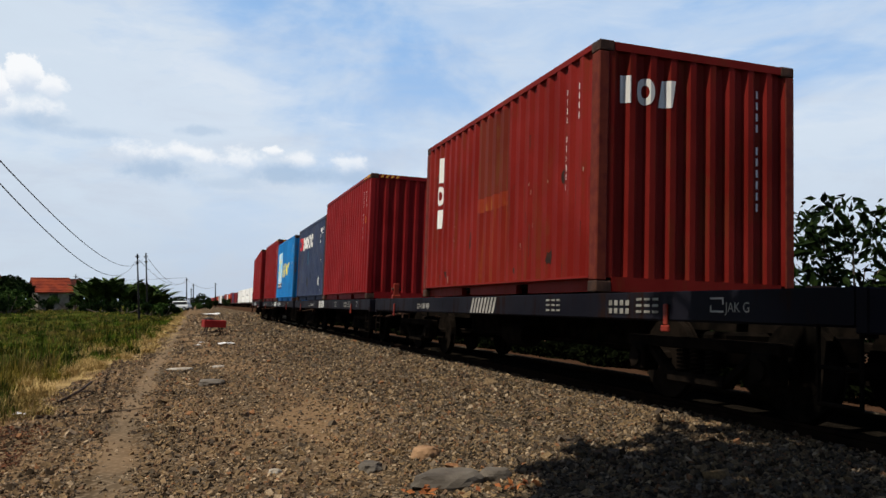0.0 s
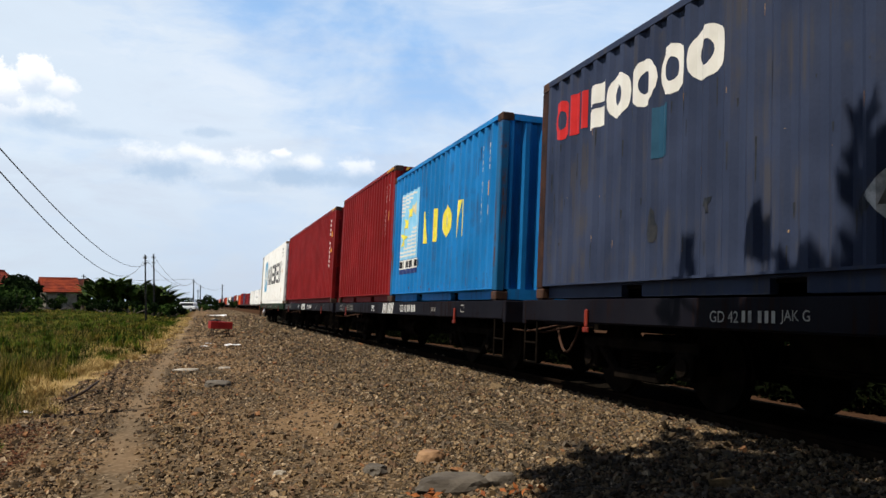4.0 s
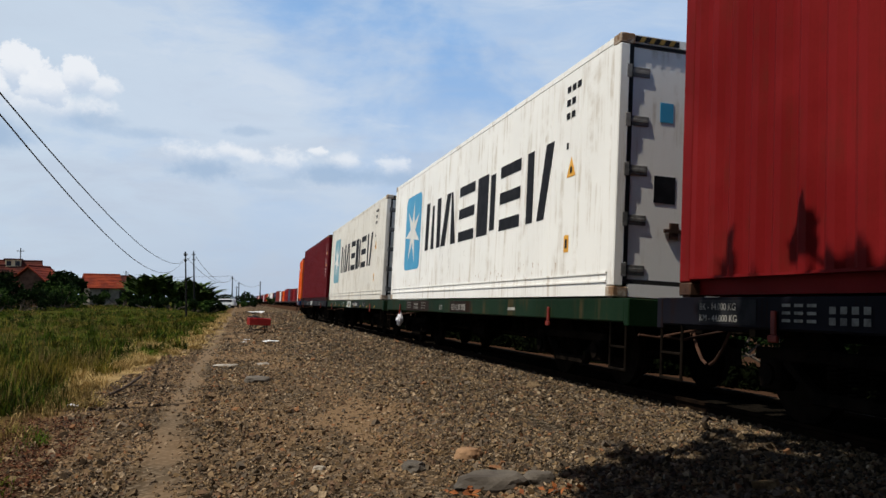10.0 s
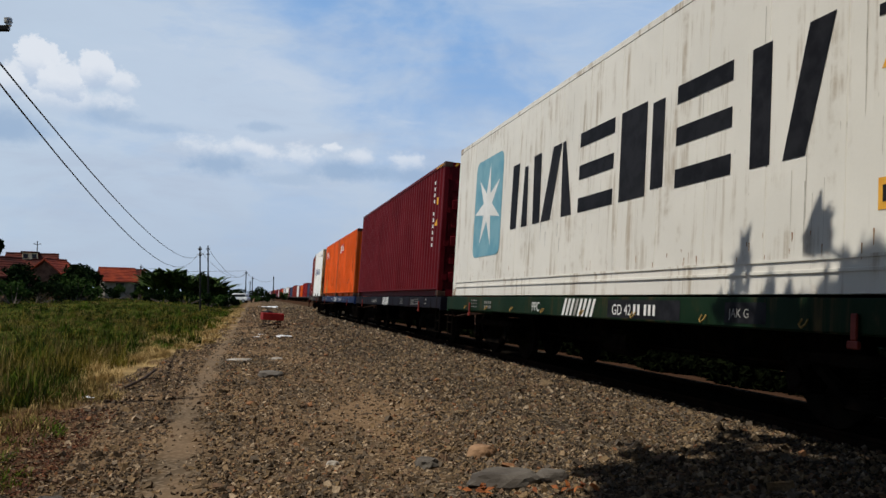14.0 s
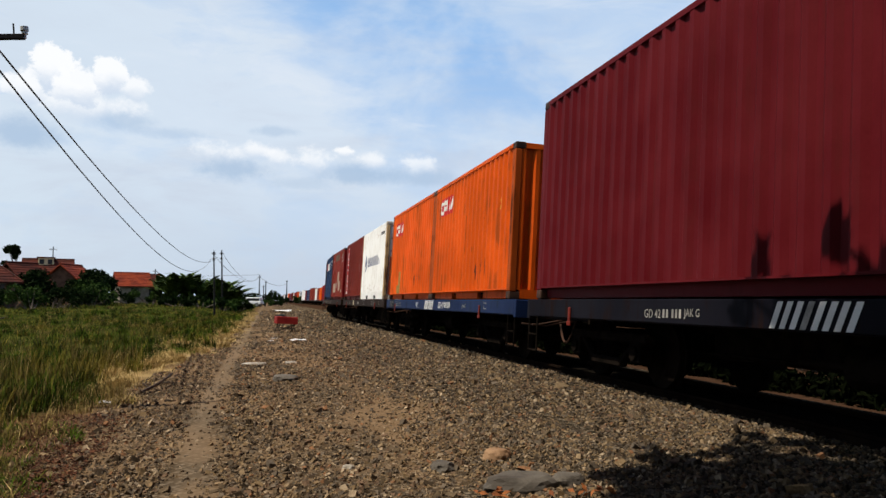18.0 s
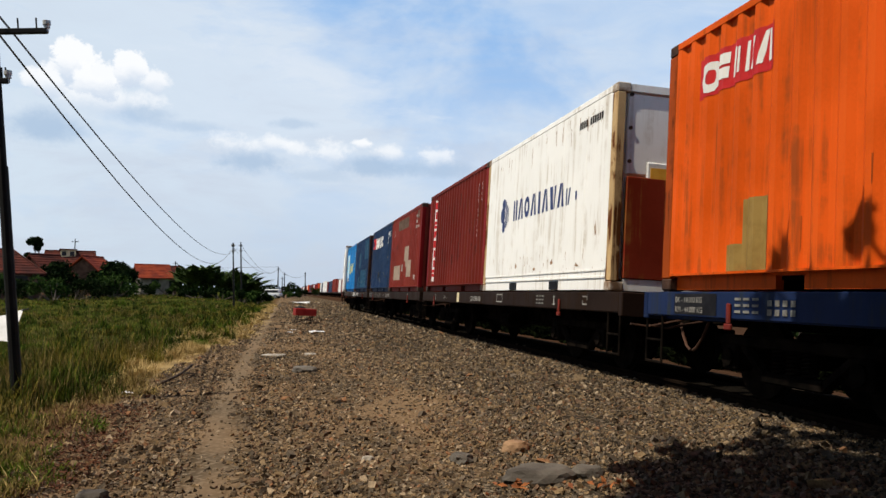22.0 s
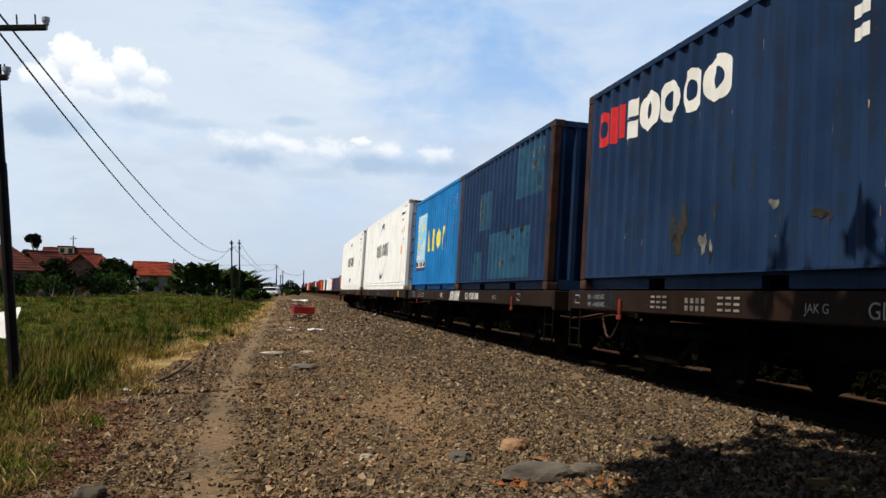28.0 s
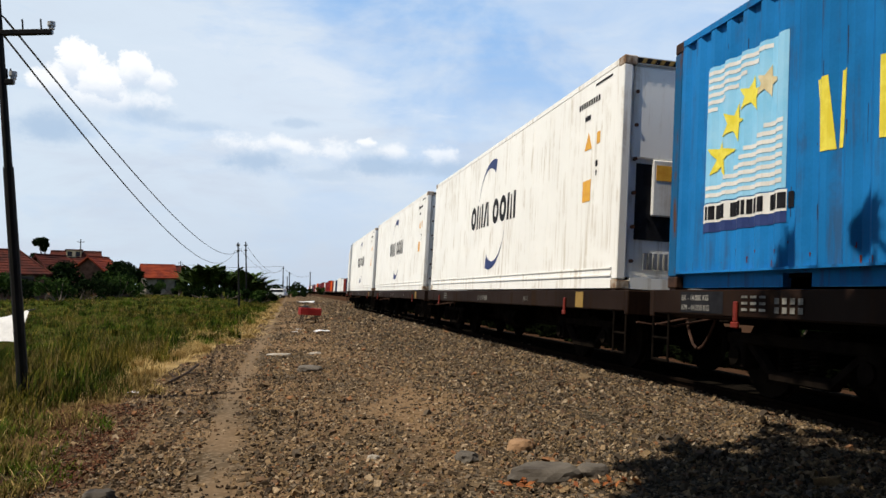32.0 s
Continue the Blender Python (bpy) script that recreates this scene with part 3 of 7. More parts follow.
def ground_material():
    m = bpy.data.materials.new("trackside_ground")
    m.use_nodes = True
    n = Nodes(m.node_tree)
    at = n.add("ShaderNodeNewGeometry").outputs["Position"]
    x, y, z = n.add("ShaderNodeSeparateXYZ", {0: at}).outputs
    wob = n.math("SUBTRACT", n.noise(at, 0.9, 5.0, 0.6), 0.5)
    grit = n.noise(at, 22.0, 4.0, 0.7)
    cells = n.add("ShaderNodeTexVoronoi", {"Vector": at, "Scale": 19.0})
    pebble = n.mix(n.math("ADD", n.math("MULTIPLY", cells.outputs["Color"], 0.8), n.math("MULTIPLY", grit, 0.3)), rgb((0.048, 0.038, 0.028)), rgb((0.235, 0.185, 0.130)))
    pebble = n.mix(n.ramp(cells.outputs["Distance"], 0.25, 0.6), pebble, rgb((0.03, 0.024, 0.016)))
    sand = n.mix(n.noise(at, 3.0, 5.0), rgb((0.150, 0.093, 0.050)), rgb((0.250, 0.163, 0.092)))
    # brown grit shows between the stones, most of all beside the path
    f = n.ramp(n.math("ADD", n.noise(n.stretch(at, 1.0, 0.45, 1.0), 0.8, 5.0), n.math("MULTIPLY", n.ramp(x, 0.8, 2.6), -0.22)), 0.36, 0.58)
    bare = n.math("ADD", n.math("ABSOLUTE", n.math("SUBTRACT", x, 1.30)), n.math("MULTIPLY", n.math("ABSOLUTE", n.math("SUBTRACT", y, 8.6)), 0.22))
    f = n.math("MAXIMUM", f, n.ramp(n.math("ADD", bare, n.math("MULTIPLY", wob, 1.6)), 0.35, 0.95, 1.0, 0.0))
    f = n.math("MAXIMUM", n.math("MULTIPLY", f, 0.75), n.math("MULTIPLY", n.ramp(y, 30.0, 80.0), 0.2))
    col = n.mix(f, pebble, sand)
    # the train's shade over the stones between the rails, painted nearly black
    bed_shade = n.math("ABSOLUTE", n.math("SUBTRACT", n.math("ADD", x, n.math("MULTIPLY", y, 0.0068)), 5.062))
    bed_shade = n.math("MULTIPLY", n.ramp(n.math("ADD", bed_shade, n.math("MULTIPLY", wob, 0.3)), 0.75, 1.15, 1.0, 0.0), n.ramp(y, 46.0, 60.0, 1.0, 0.0))
    col = n.mix(n.math("MULTIPLY", bed_shade, 0.97), col, rgb((0.006, 0.005, 0.004)))
    # footpath
    px = n.math("ABSOLUTE", n.math("ADD", x, n.math("ADD", n.math("MULTIPLY", wob, 0.35), n.ramp(y, 4.0, 11.0, 0.46, 0.72))))
    path = n.mix(n.noise(at, 7.0, 4.0), rgb((0.128, 0.092, 0.060)), rgb((0.195, 0.143, 0.094)))
    col = n.mix(n.math("MULTIPLY", n.ramp(n.math("ADD", px, n.math("MULTIPLY", n.math("SUBTRACT", grit, 0.5), 0.12)), 0.02, 0.24, 1.0, 0.0), n.ramp(y, 5.0, 13.0, 0.42, 0.75)), col, path)
    # dry margin, then the green field
    edge = n.ramp(y, 15.0, 25.0, -2.15, -1.2)
    e = n.math("ADD", n.math("SUBTRACT", edge, x), n.math("MULTIPLY", wob, 1.3))
    litter = n.mix(n.noise(at, 5.0, 5.0), rgb((0.060, 0.028, 0.014)), rgb((0.15, 0.095, 0.042)))
    col = n.mix(n.math("MULTIPLY", n.ramp(e, -0.55, 0.15), 0.9), col, litter)
    tuft = n.noise(at, 0.45, 6.0, 0.6)
    green = n.mix(n.ramp(tuft, 0.35, 0.65), rgb((0.010, 0.016, 0.003)), rgb((0.044, 0.050, 0.010)))
    green = n.mix(n.ramp(n.noise(n.stretch(at, 0.25, 0.12, 1.0), 1.0, 4.0), 0.5, 0.7), green, rgb((0.12, 0.085, 0.035)))
    # shorter, paler turf further out
    turf = n.mix(n.ramp(n.noise(n.stretch(at, 0.5, 0.22, 1.0), 1.0, 6.0, 0.62), 0.36, 0.64), rgb((0.013, 0.021, 0.004)), rgb((0.066, 0.068, 0.014)))
    green = n.mix(n.math("MULTIPLY", n.ramp(y, 17.0, 32.0), 0.9), green, turf)
    # bleached straw between the path and the green
    straw = n.mix(n.noise(at, 6.0, 5.0), rgb((0.25, 0.17, 0.07)), rgb((0.48, 0.35, 0.16)))
    s = n.math("MULTIPLY", n.ramp(n.math("ADD", e, n.math("MULTIPLY", wob, 1.2)), -0.5, 0.1), n.math("MULTIPLY", n.ramp(y, 9.0, 14.0), n.ramp(y, 50.0, 80.0, 1.0, 0.0)))
    col = n.mix(n.math("MULTIPLY", s, 0.85), col, straw)
    col = n.mix(n.ramp(e, 0.1, 0.9), col, green)
    # beyond the track and far away: scrub
    scrub = n.mix(n.noise(at, 9.0, 5.0, 0.7), rgb((0.016, 0.009, 0.005)), rgb((0.085, 0.046, 0.028)))
    col = n.mix(n.ramp(x, 6.6, 7.6), col, scrub)
    sh = n.add("ShaderNodeBsdfPrincipled", {"Base Color": col, "Roughness": 0.95, "Specular IOR Level": 0.0})
    h = n.math("SUBTRACT", n.math("MULTIPLY", grit, 0.5), cells.outputs["Distance"])
    h = n.math("MULTIPLY", h, n.ramp(px, 0.06, 0.22, 0.15, 1.0))
    n.put(sh, "Normal", n.add("ShaderNodeBump", {"Strength": 0.7, "Distance": 0.03, "Height": h}).outputs[0])
    n.add("ShaderNodeOutputMaterial", {0: sh.outputs[0]})
    return m


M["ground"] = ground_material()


def build_ground():
    xs = np.concatenate([np.array([-2500, -1200, -600, -300, -180, -120, -80, -60, -45, -34, -26, -20, -15, -12]), np.arange(-9.5, 22, 0.5), np.array([24, 28, 34, 45, 70, 120, 300, 800, 2500])])
    ys = np.concatenate([np.array([-2500, -800, -300, -120, -60, -30, -16, -9]), np.arange(-5, 60, 0.75), np.arange(60, 180, 4), np.array([190, 210, 240, 280, 330, 400, 500, 700, 1000, 1600, 2500])])
    gx, gy = np.meshgrid(xs, ys)
    gz = ground_z(gx, gy)
    verts = np.stack([gx, gy, gz], -1).reshape(-1, 3)
    k = len(xs)
    faces = [(j * k + i, j * k + i + 1, (j + 1) * k + i + 1, (j + 1) * k + i) for j in range(len(ys) - 1) for i in range(k - 1)]
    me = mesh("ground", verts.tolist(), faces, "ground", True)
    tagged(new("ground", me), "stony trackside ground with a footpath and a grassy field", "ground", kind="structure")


build_ground()


def rail_pose(u, off=0.0, up=0.0):
    """The pose of a thing on the track at the distance u along it."""
    return Matrix.Translation((float(track_x(u)), u, RAIL_Z)) @ pose(0, 0, 0, 0, CANT, -heading(u)) @ Matrix.Translation((off, 0, up))


def build_track():
    root = tagged(new("railway_track"), "rusty steel rails on concrete sleepers bedded in ballast", "railway track", kind="structure")
    prof = [(-0.055, -0.14), (0.055, -0.14), (0.055, -0.125), (0.012, -0.11), (0.012, -0.04), (0.034, -0.03), (0.034, 0.0), (-0.034, 0.0), (-0.034, -0.03), (-0.012, -0.04), (-0.012, -0.11), (-0.055, -0.125)]
    ys = list(range(-60, 44, 6)) + list(range(44, 130, 4)) + list(range(130, 430, 12))
    for side in (-0.5675, 0.5675):
        verts, faces = [], []
        for y in ys:
            m = rail_pose(y)
            verts += [tuple(m @ Vector((side + a, 0, b))) for a, b in prof]
        k = len(prof)
        for j in range(len(ys) - 1):
            faces += [(j * k + i, j * k + (i + 1) % k, (j + 1) * k + (i + 1) % k, (j + 1) * k + i) for i in range(k)]
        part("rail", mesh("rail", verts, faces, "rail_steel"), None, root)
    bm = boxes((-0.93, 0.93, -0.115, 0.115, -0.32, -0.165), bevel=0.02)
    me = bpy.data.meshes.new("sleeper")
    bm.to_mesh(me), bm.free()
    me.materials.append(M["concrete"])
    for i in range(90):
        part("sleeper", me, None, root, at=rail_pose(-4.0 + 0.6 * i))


build_track()

# ---- the train ----
PITCH, FIRST = 13.476, 17.543
MOVERS = []        # thing, distance along the track at the start
WHEELS = []        # wheelset, its place on the bogie
GEO = {}


def shared(key, make):
    if key not in GEO:
        bm = make()
        me = bpy.data.meshes.new(key[0])
        bm.normal_update(), bm.to_mesh(me), bm.free()
        GEO[key] = me
    return GEO[key]


def painted(key, make, mat):
    """A shared mesh in one paint."""
    key = (*key, mat)
    me = shared(key, make)
    if not me.materials:
        me.materials.append(M[mat])
    return me


def wall_mesh(prof, z0, z1, place):
    verts, faces = [], []
    for u, d in prof:
        verts += [place(u, z0, d), place(u, z1, d)]
    for i in range(len(prof) - 1):
        faces.append((2 * i, 2 * i + 2, 2 * i + 3, 2 * i + 1))
    bm = bmesh.new()
    vs = [bm.verts.new(v) for v in verts]
    for f in faces:
        bm.faces.new([vs[i] for i in f])
    return bm


def left_of(u, v, d):
    return (-(1.214 + d), -u, v)


def right_of(u, v, d):
    return (1.214 + d, u, v)


def near_of(length):
    return lambda u, v, d: (u, -(length / 2 - 0.008 + d), v)


def far_of(length):
    return lambda u, v, d: (-u, length / 2 - 0.008 + d, v)


def extruded(line, x0, x1):
    """A flat outline of (y, z), drawn out from x0 to x1."""
    bm = bmesh.new()
    a, b = ([bm.verts.new((x, y, z)) for y, z in line] for x in (x0, x1))
    for i in range(len(line)):
        j = (i + 1) % len(line)
        bm.faces.new((a[i], a[j], b[j], b[i]))
    bm.faces.new(a), bm.faces.new(b[::-1])
    bmesh.ops.recalc_face_normals(bm, faces=bm.faces)
    return bm


def frame_parts(c, L, H, post, rail, pockets):
    e = L / 2
    for sx in (-1, 1):
        for sy in (-1, 1):
            part("corner_post", painted(("corner_post", L, H, sx, sy), lambda: boxes((sx * 1.219 if sx < 0 else 1.099, -1.099 if sx < 0 else 1.219, sy * e if sy < 0 else e - 0.16, -e + 0.16 if sy < 0 else e, 0.12, H - 0.118), bevel=0.012), post), None, c)
            for z in (0.0, H - 0.118):
                part("corner_casting", painted(("corner_casting",), lambda: corner_casting(), "cast"), None, c, at=(sx * 1.13, sy * (e - 0.089), z + 0.059))
        rows = []
        inset = 0.07 if pockets else 0.085
        x0, x1 = (-1.206 + inset, -1.06) if sx < 0 else (1.06, 1.206 - inset)
        if pockets:
            a = e - 0.178
            line = [(-a, 0.012), (-1.21, 0.012), (-1.21, 0.125), (-0.85, 0.125), (-0.85, 0.012), (0.85, 0.012), (0.85, 0.125), (1.21, 0.125), (1.21, 0.012), (a, 0.012), (a, 0.16), (-a, 0.16)]
        else:
            rows.append((x0, x1, -e + 0.178, e - 0.178, 0.012, 0.16))
        lip = (-1.2165, -1.12) if sx < 0 else (1.12, 1.2165)
        part("bottom_rail", painted(("bottom_rail", L, sx, pockets), lambda: box(extruded(line, x0, x1) if pockets else boxes(*rows), *lip, -e + 0.165, e - 0.165, 0.146, 0.168), rail), None, c)
        x0, x1 = (-1.219, -1.15) if sx < 0 else (1.15, 1.219)
        part("top_rail", painted(("top_rail", L, H, sx), lambda: boxes((x0, x1, -e + 0.17, e - 0.17, H - 0.075, H - 0.01)), rail), None, c)


def corner_casting():
    bm = boxes((-0.089, 0.089, -0.089, 0.089, -0.059, 0.059), bevel=0.012)
    for s in (-1, 1):
        rod(bm, (0, s * 0.0875, 0), (0, s * 0.091, 0), 0.03, n=10)
        rod(bm, (s * 0.0875, 0, 0), (s * 0.091, 0, 0), 0.03, n=10)
    return bm


def corrugated_box(c, L, H, mat, post, near="ribs", pockets=True):
    """The shell of a dry container: ribbed walls, roof, frame and end."""
    span = L - 0.32
    prof = ribs(span, 0.278, 0.036)
    part("side_panel", painted(("side_panel", L, H, 0), lambda: wall_mesh(prof, 0.15, H - 0.06, left_of), mat), None, c)
    part("side_panel", painted(("side_panel", L, H, 1), lambda: wall_mesh(prof, 0.15, H - 0.06, right_of), mat), None, c)
    eprof = ribs(2.2, 0.25, 0.048)
    part("end_panel", painted(("far_panel", L, H), lambda: wall_mesh(eprof, 0.15, H - 0.09, far_of(L)), mat), None, c)
    if near == "ribs":
        part("end_panel", painted(("end_panel", L, H), lambda: wall_mesh(eprof, 0.15, H - 0.09, near_of(L)), mat), None, c)
    part("roof", painted(("roof", L, H), lambda: boxes((-1.16, 1.16, -L / 2 + 0.05, L / 2 - 0.05, H - 0.06, H - 0.02)), mat), None, c)
    part("floor", painted(("floor", L), lambda: boxes((-1.08, 1.08, -L / 2 + 0.05, L / 2 - 0.05, 0.09, 0.15)), "under"), None, c)
    frame_parts(c, L, H, post, mat, pockets)
    for s in (-1, 1):
        part("end_header", painted(("end_header", L, H, s), lambda: boxes((-1.04, 1.04, s * L / 2 - 0.05 if s > 0 else -L / 2 + 0.004, L / 2 - 0.004 if s > 0 else -L / 2 + 0.05, H - 0.10, H - 0.012)), mat), None, c)
        part("end_sill", painted(("end_sill", L, s), lambda: boxes((-1.04, 1.04, s * L / 2 - 0.06 if s > 0 else -L / 2 + 0.004, L / 2 - 0.004 if s > 0 else -L / 2 + 0.06, 0.012, 0.16)), mat), None, c)
    return prof


def dry_doors(c, L, H, mat):
    """Two doors with pressed ribs, lock rods and hinges on the near end."""
    y = -L / 2
    for s in (-1, 1):
        def leaf():
            a, b = (0.012, 1.09) if s > 0 else (-1.09, -0.012)
            bm = boxes((a, b, y + 0.03, y + 0.055, 0.16, H - 0.1))
            return bm
        d = part("door", painted(("door", L, H, s), leaf, mat), None, c)
        tall = (H - 0.55) / 6
        for i in range(6):
            part("pressed_rib", painted(("pressed_rib", H, s), lambda: boxes((0.102 if s > 0 else -1.0, 1.0 if s > 0 else -0.102, 0.008, 0.032, 0, tall * 0.55), bevel=0.010), mat), None, d, at=(0, y, 0.3 + i * tall))
        for x in (0.30, 0.78):
            r = part("lock_rod", painted(("lock_rod", L, H, s, x), lambda: rods(((s * x, y - 0.018, 0.08), (s * x, y - 0.018, H - 0.06), 0.017)), "steel"), None, d)
        part("handle", painted(("handle", L, s), lambda: boxes((s * 0.54 - 0.26, s * 0.54 + 0.26, y - 0.03, y - 0.015, 1.0, 1.035)), "steel"), None, d)
        for i in range(4):
            z = 0.35 + i * (H - 0.75) / 3
            part("hinge", painted(("hinge", s), lambda: boxes((s * 1.09 - 0.05, s * 1.09 + 0.05, -0.02, 0.01, 0.0, 0.12)), mat), None, d, at=(0, y, z))


def stick_on(c, name, polys, mat, where, label="", proud=0.004):
    """Paint or stickers on a wall, each a part. polys: polygons, or lists of polygons that make one sign. where: the folds and the side."""
    prof, place = where
    folds, deep = [p[0] for p in prof], depth_of(prof)
    for one in polys:
        group = one if isinstance(one[0], list) else [one]
        ob = part(name, decal(group, folds, deep, place, proud), mat, c, label)
    return ob


def streaks(c, where, n, seed, mat, u0, u1, v0, v1, long=0.35, wide=0.022):
    """Short upright scratches and runs of dirt, strewn over a wall."""
    rng = np.random.default_rng(seed)
    runs = []
    for _ in range(n):
        u, v, a, b = rng.uniform(u0, u1), rng.uniform(v0, v1), wide * rng.uniform(0.3, 1.0), long * rng.uniform(0.15, 1.0) ** 2
        runs.append([(u - a * 0.3, v - b), (u + a * 0.25, v - b * 0.9), (u + a * 0.5, v), (u - a * 0.5, v)])
    tagged(stick_on(c, "wear", [runs], mat, where, "", 0.002), kind="stuff")


def id_marks(c, L, H, prof, mat="mark_white", tall=True):
    """Upright code on the wall near the corner, too small to read: short bars."""
    u = L / 2 - 0.72
    rows = [rect(u, u + (0.024, 0.018, 0.028)[i % 3], H - 0.42 - i * 0.105, H - 0.355 - i * 0.105) for i in range(12 if tall else 5) if i not in (4, 11)]
    rows += [rect(u + 0.28, u + 0.302, H - 0.42 - i * 0.105, H - 0.35 - i * 0.105) for i in range(4)]
    stick_on(c, "code_marking", rows, mat, (prof, left_of))


def sign(kind, u, v, wd, h, slant):
    """A plain shape in the place of one sign of a brand word."""
    b = wd * 0.34
    at = lambda x, z: (u + x * wd + slant * z, v + z * h)
    if kind == "ring":
        rim = [(math.cos(k * math.pi / 8), math.sin(k * math.pi / 8)) for k in range(17)]
        return [[at(0.5 + 0.5 * p[0], 0.5 + 0.5 * p[1]), at(0.5 + 0.5 * q[0], 0.5 + 0.5 * q[1]), at(0.5 + 0.2 * q[0], 0.5 + 0.24 * q[1]), at(0.5 + 0.2 * p[0], 0.5 + 0.24 * p[1])] for p, q in zip(rim, rim[1:])]
    if kind == "bars":
        return [[at(0, 0), at(0.36, 0), at(0.36, 1), at(0, 1)], [at(0.64, 0), at(1, 0), at(1, 1), at(0.64, 1)]]
    if kind == "gable":
        return [[at(0, 0), at(0.32, 0), at(0.62, 1), at(0.34, 1)], [at(0.68, 0), at(1, 0), at(0.74, 1), at(0.64, 1)]]
    if kind == "wedge":
        return [[at(0.22, 0), at(0.62, 0), at(0.44, 1), at(0, 1)], [at(0.70, 0), at(0.80, 0), at(1, 1), at(0.76, 1)]]
    if kind == "comb":
        return [[at(0, 0), at(0.62, 0), at(0.62, 1), at(0, 1)], [at(0.74, 0.05), at(1, 0.05), at(1, 0.95), at(0.74, 0.95)]]
    if kind == "posts":
        return [[at(0, 0), at(0.22, 0), at(0.26, 1), at(0.02, 1)], [at(0.40, 0), at(0.60, 0), at(0.56, 0.9), at(0.44, 0.9)], [at(0.78, 0), at(1, 0), at(0.98, 1), at(0.74, 1)]]
    if kind == "bands":
        return [[at(0, 0), at(1, 0), at(1, 0.18), at(0, 0.18)], [at(0, 0.41), at(1, 0.41), at(1, 0.59), at(0, 0.59)], [at(0, 0.82), at(1, 0.82), at(1, 1), at(0, 1)]]
    if kind == "fork":
        return [[at(0, 0), at(0.26, 0), at(0.26, 1), at(0, 1)], [at(0.42, 0), at(0.68, 0), at(0.98, 1), at(0.70, 1)]]
    if kind == "slab":
        return [[at(0.08, 0), at(0.72, 0), at(0.92, 1), at(0.28, 1)]]
    if kind == "split":
        return [[at(0, 0), at(1, 0), at(1, 0.44), at(0, 0.44)], [at(0, 0.56), at(1, 0.56), at(1, 1), at(0, 1)]]
    if kind == "disc":
        return [[at(0.5 + 0.5 * math.cos(k * math.pi / 6), 0.5 + 0.5 * math.sin(k * math.pi / 6)) for k in range(12)]]
    if kind == "post":
        return [[at(0.2, 0), at(0.8, 0), at(0.8, 1), at(0.2, 1)]]
    return [[at(0, 0), at(1, 0), at(1, 1), at(0, 1)]]


def block_word(u0, v0, widths, high, gap, slant=0.0, kinds=("bars",)):
    """A brand word as plain shapes, a list of polygons for each sign."""
    out, u = [], u0
    for i, wd in enumerate(widths):
        if not wd:
            u += high * 0.4
            continue
        out.append(sign(kinds[i % len(kinds)] if wd > 0.1 else "block", u, v0, wd, high, slant))
        u += wd + gap
    return out


def hazard(c, L, H, white=False):
    """Black and yellow corner stripes of a high container."""
    flat = [(-9, 0.005), (9, 0.005)]
    if not white:
        stick_on(c, "hazard_stripe", [rect(L / 2 - 0.75 + i * 0.13, L / 2 - 0.69 + i * 0.13, H - 0.072, H - 0.014, 0.05) for i in range(5)], "mark_amber", (flat, left_of))
    for a in (-1.0, 0.5):
        if white:
            stick_on(c, "hazard_band", [rect(a - 0.04, a + 0.5, H - 0.092, H - 0.022)], "mark_black", ([(-9, -0.001), (9, -0.001)], near_of(L)))
        stick_on(c, "hazard_stripe", [rect(a + i * 0.12, a + 0.055 + i * 0.12, H - 0.09, H - 0.024, 0.04) for i in range(4)], "mark_ochre" if white else "mark_amber", (flat, near_of(L)))


def dry(label, L, H, mat, post=None, near="ribs", pockets=True):
    c = tagged(new("shipping_container"), label, "shipping container", "containers on the train")
    prof = corrugated_box(c, L, H, mat, post or mat, near, pockets)
    if near == "doors":
        dry_doors(c, L, H, mat)
    return c, prof


FT20, FT40, STD, HC = 6.058, 12.192, 2.591, 2.896


def reefer_rail(sx, half):
    """A bottom rail with two raised lips."""
    prof = [(1.06, 0.012), (1.205, 0.012), (1.205, 0.16), (1.219, 0.162), (1.219, 0.185), (1.207, 0.188), (1.207, 0.25), (1.219, 0.253), (1.219, 0.275), (1.06, 0.275)]
    bm = bmesh.new()
    a, b = ([bm.verts.new((sx * x, y, z)) for x, z in prof] for y in (-half, half))
    for i in range(len(prof)):
        j = (i + 1) % len(prof)
        bm.faces.new((a[i], a[j], b[j], b[i]))
    bm.faces.new(a[::-1]), bm.faces.new(b)
    bmesh.ops.recalc_face_normals(bm, faces=bm.faces)
    return bm


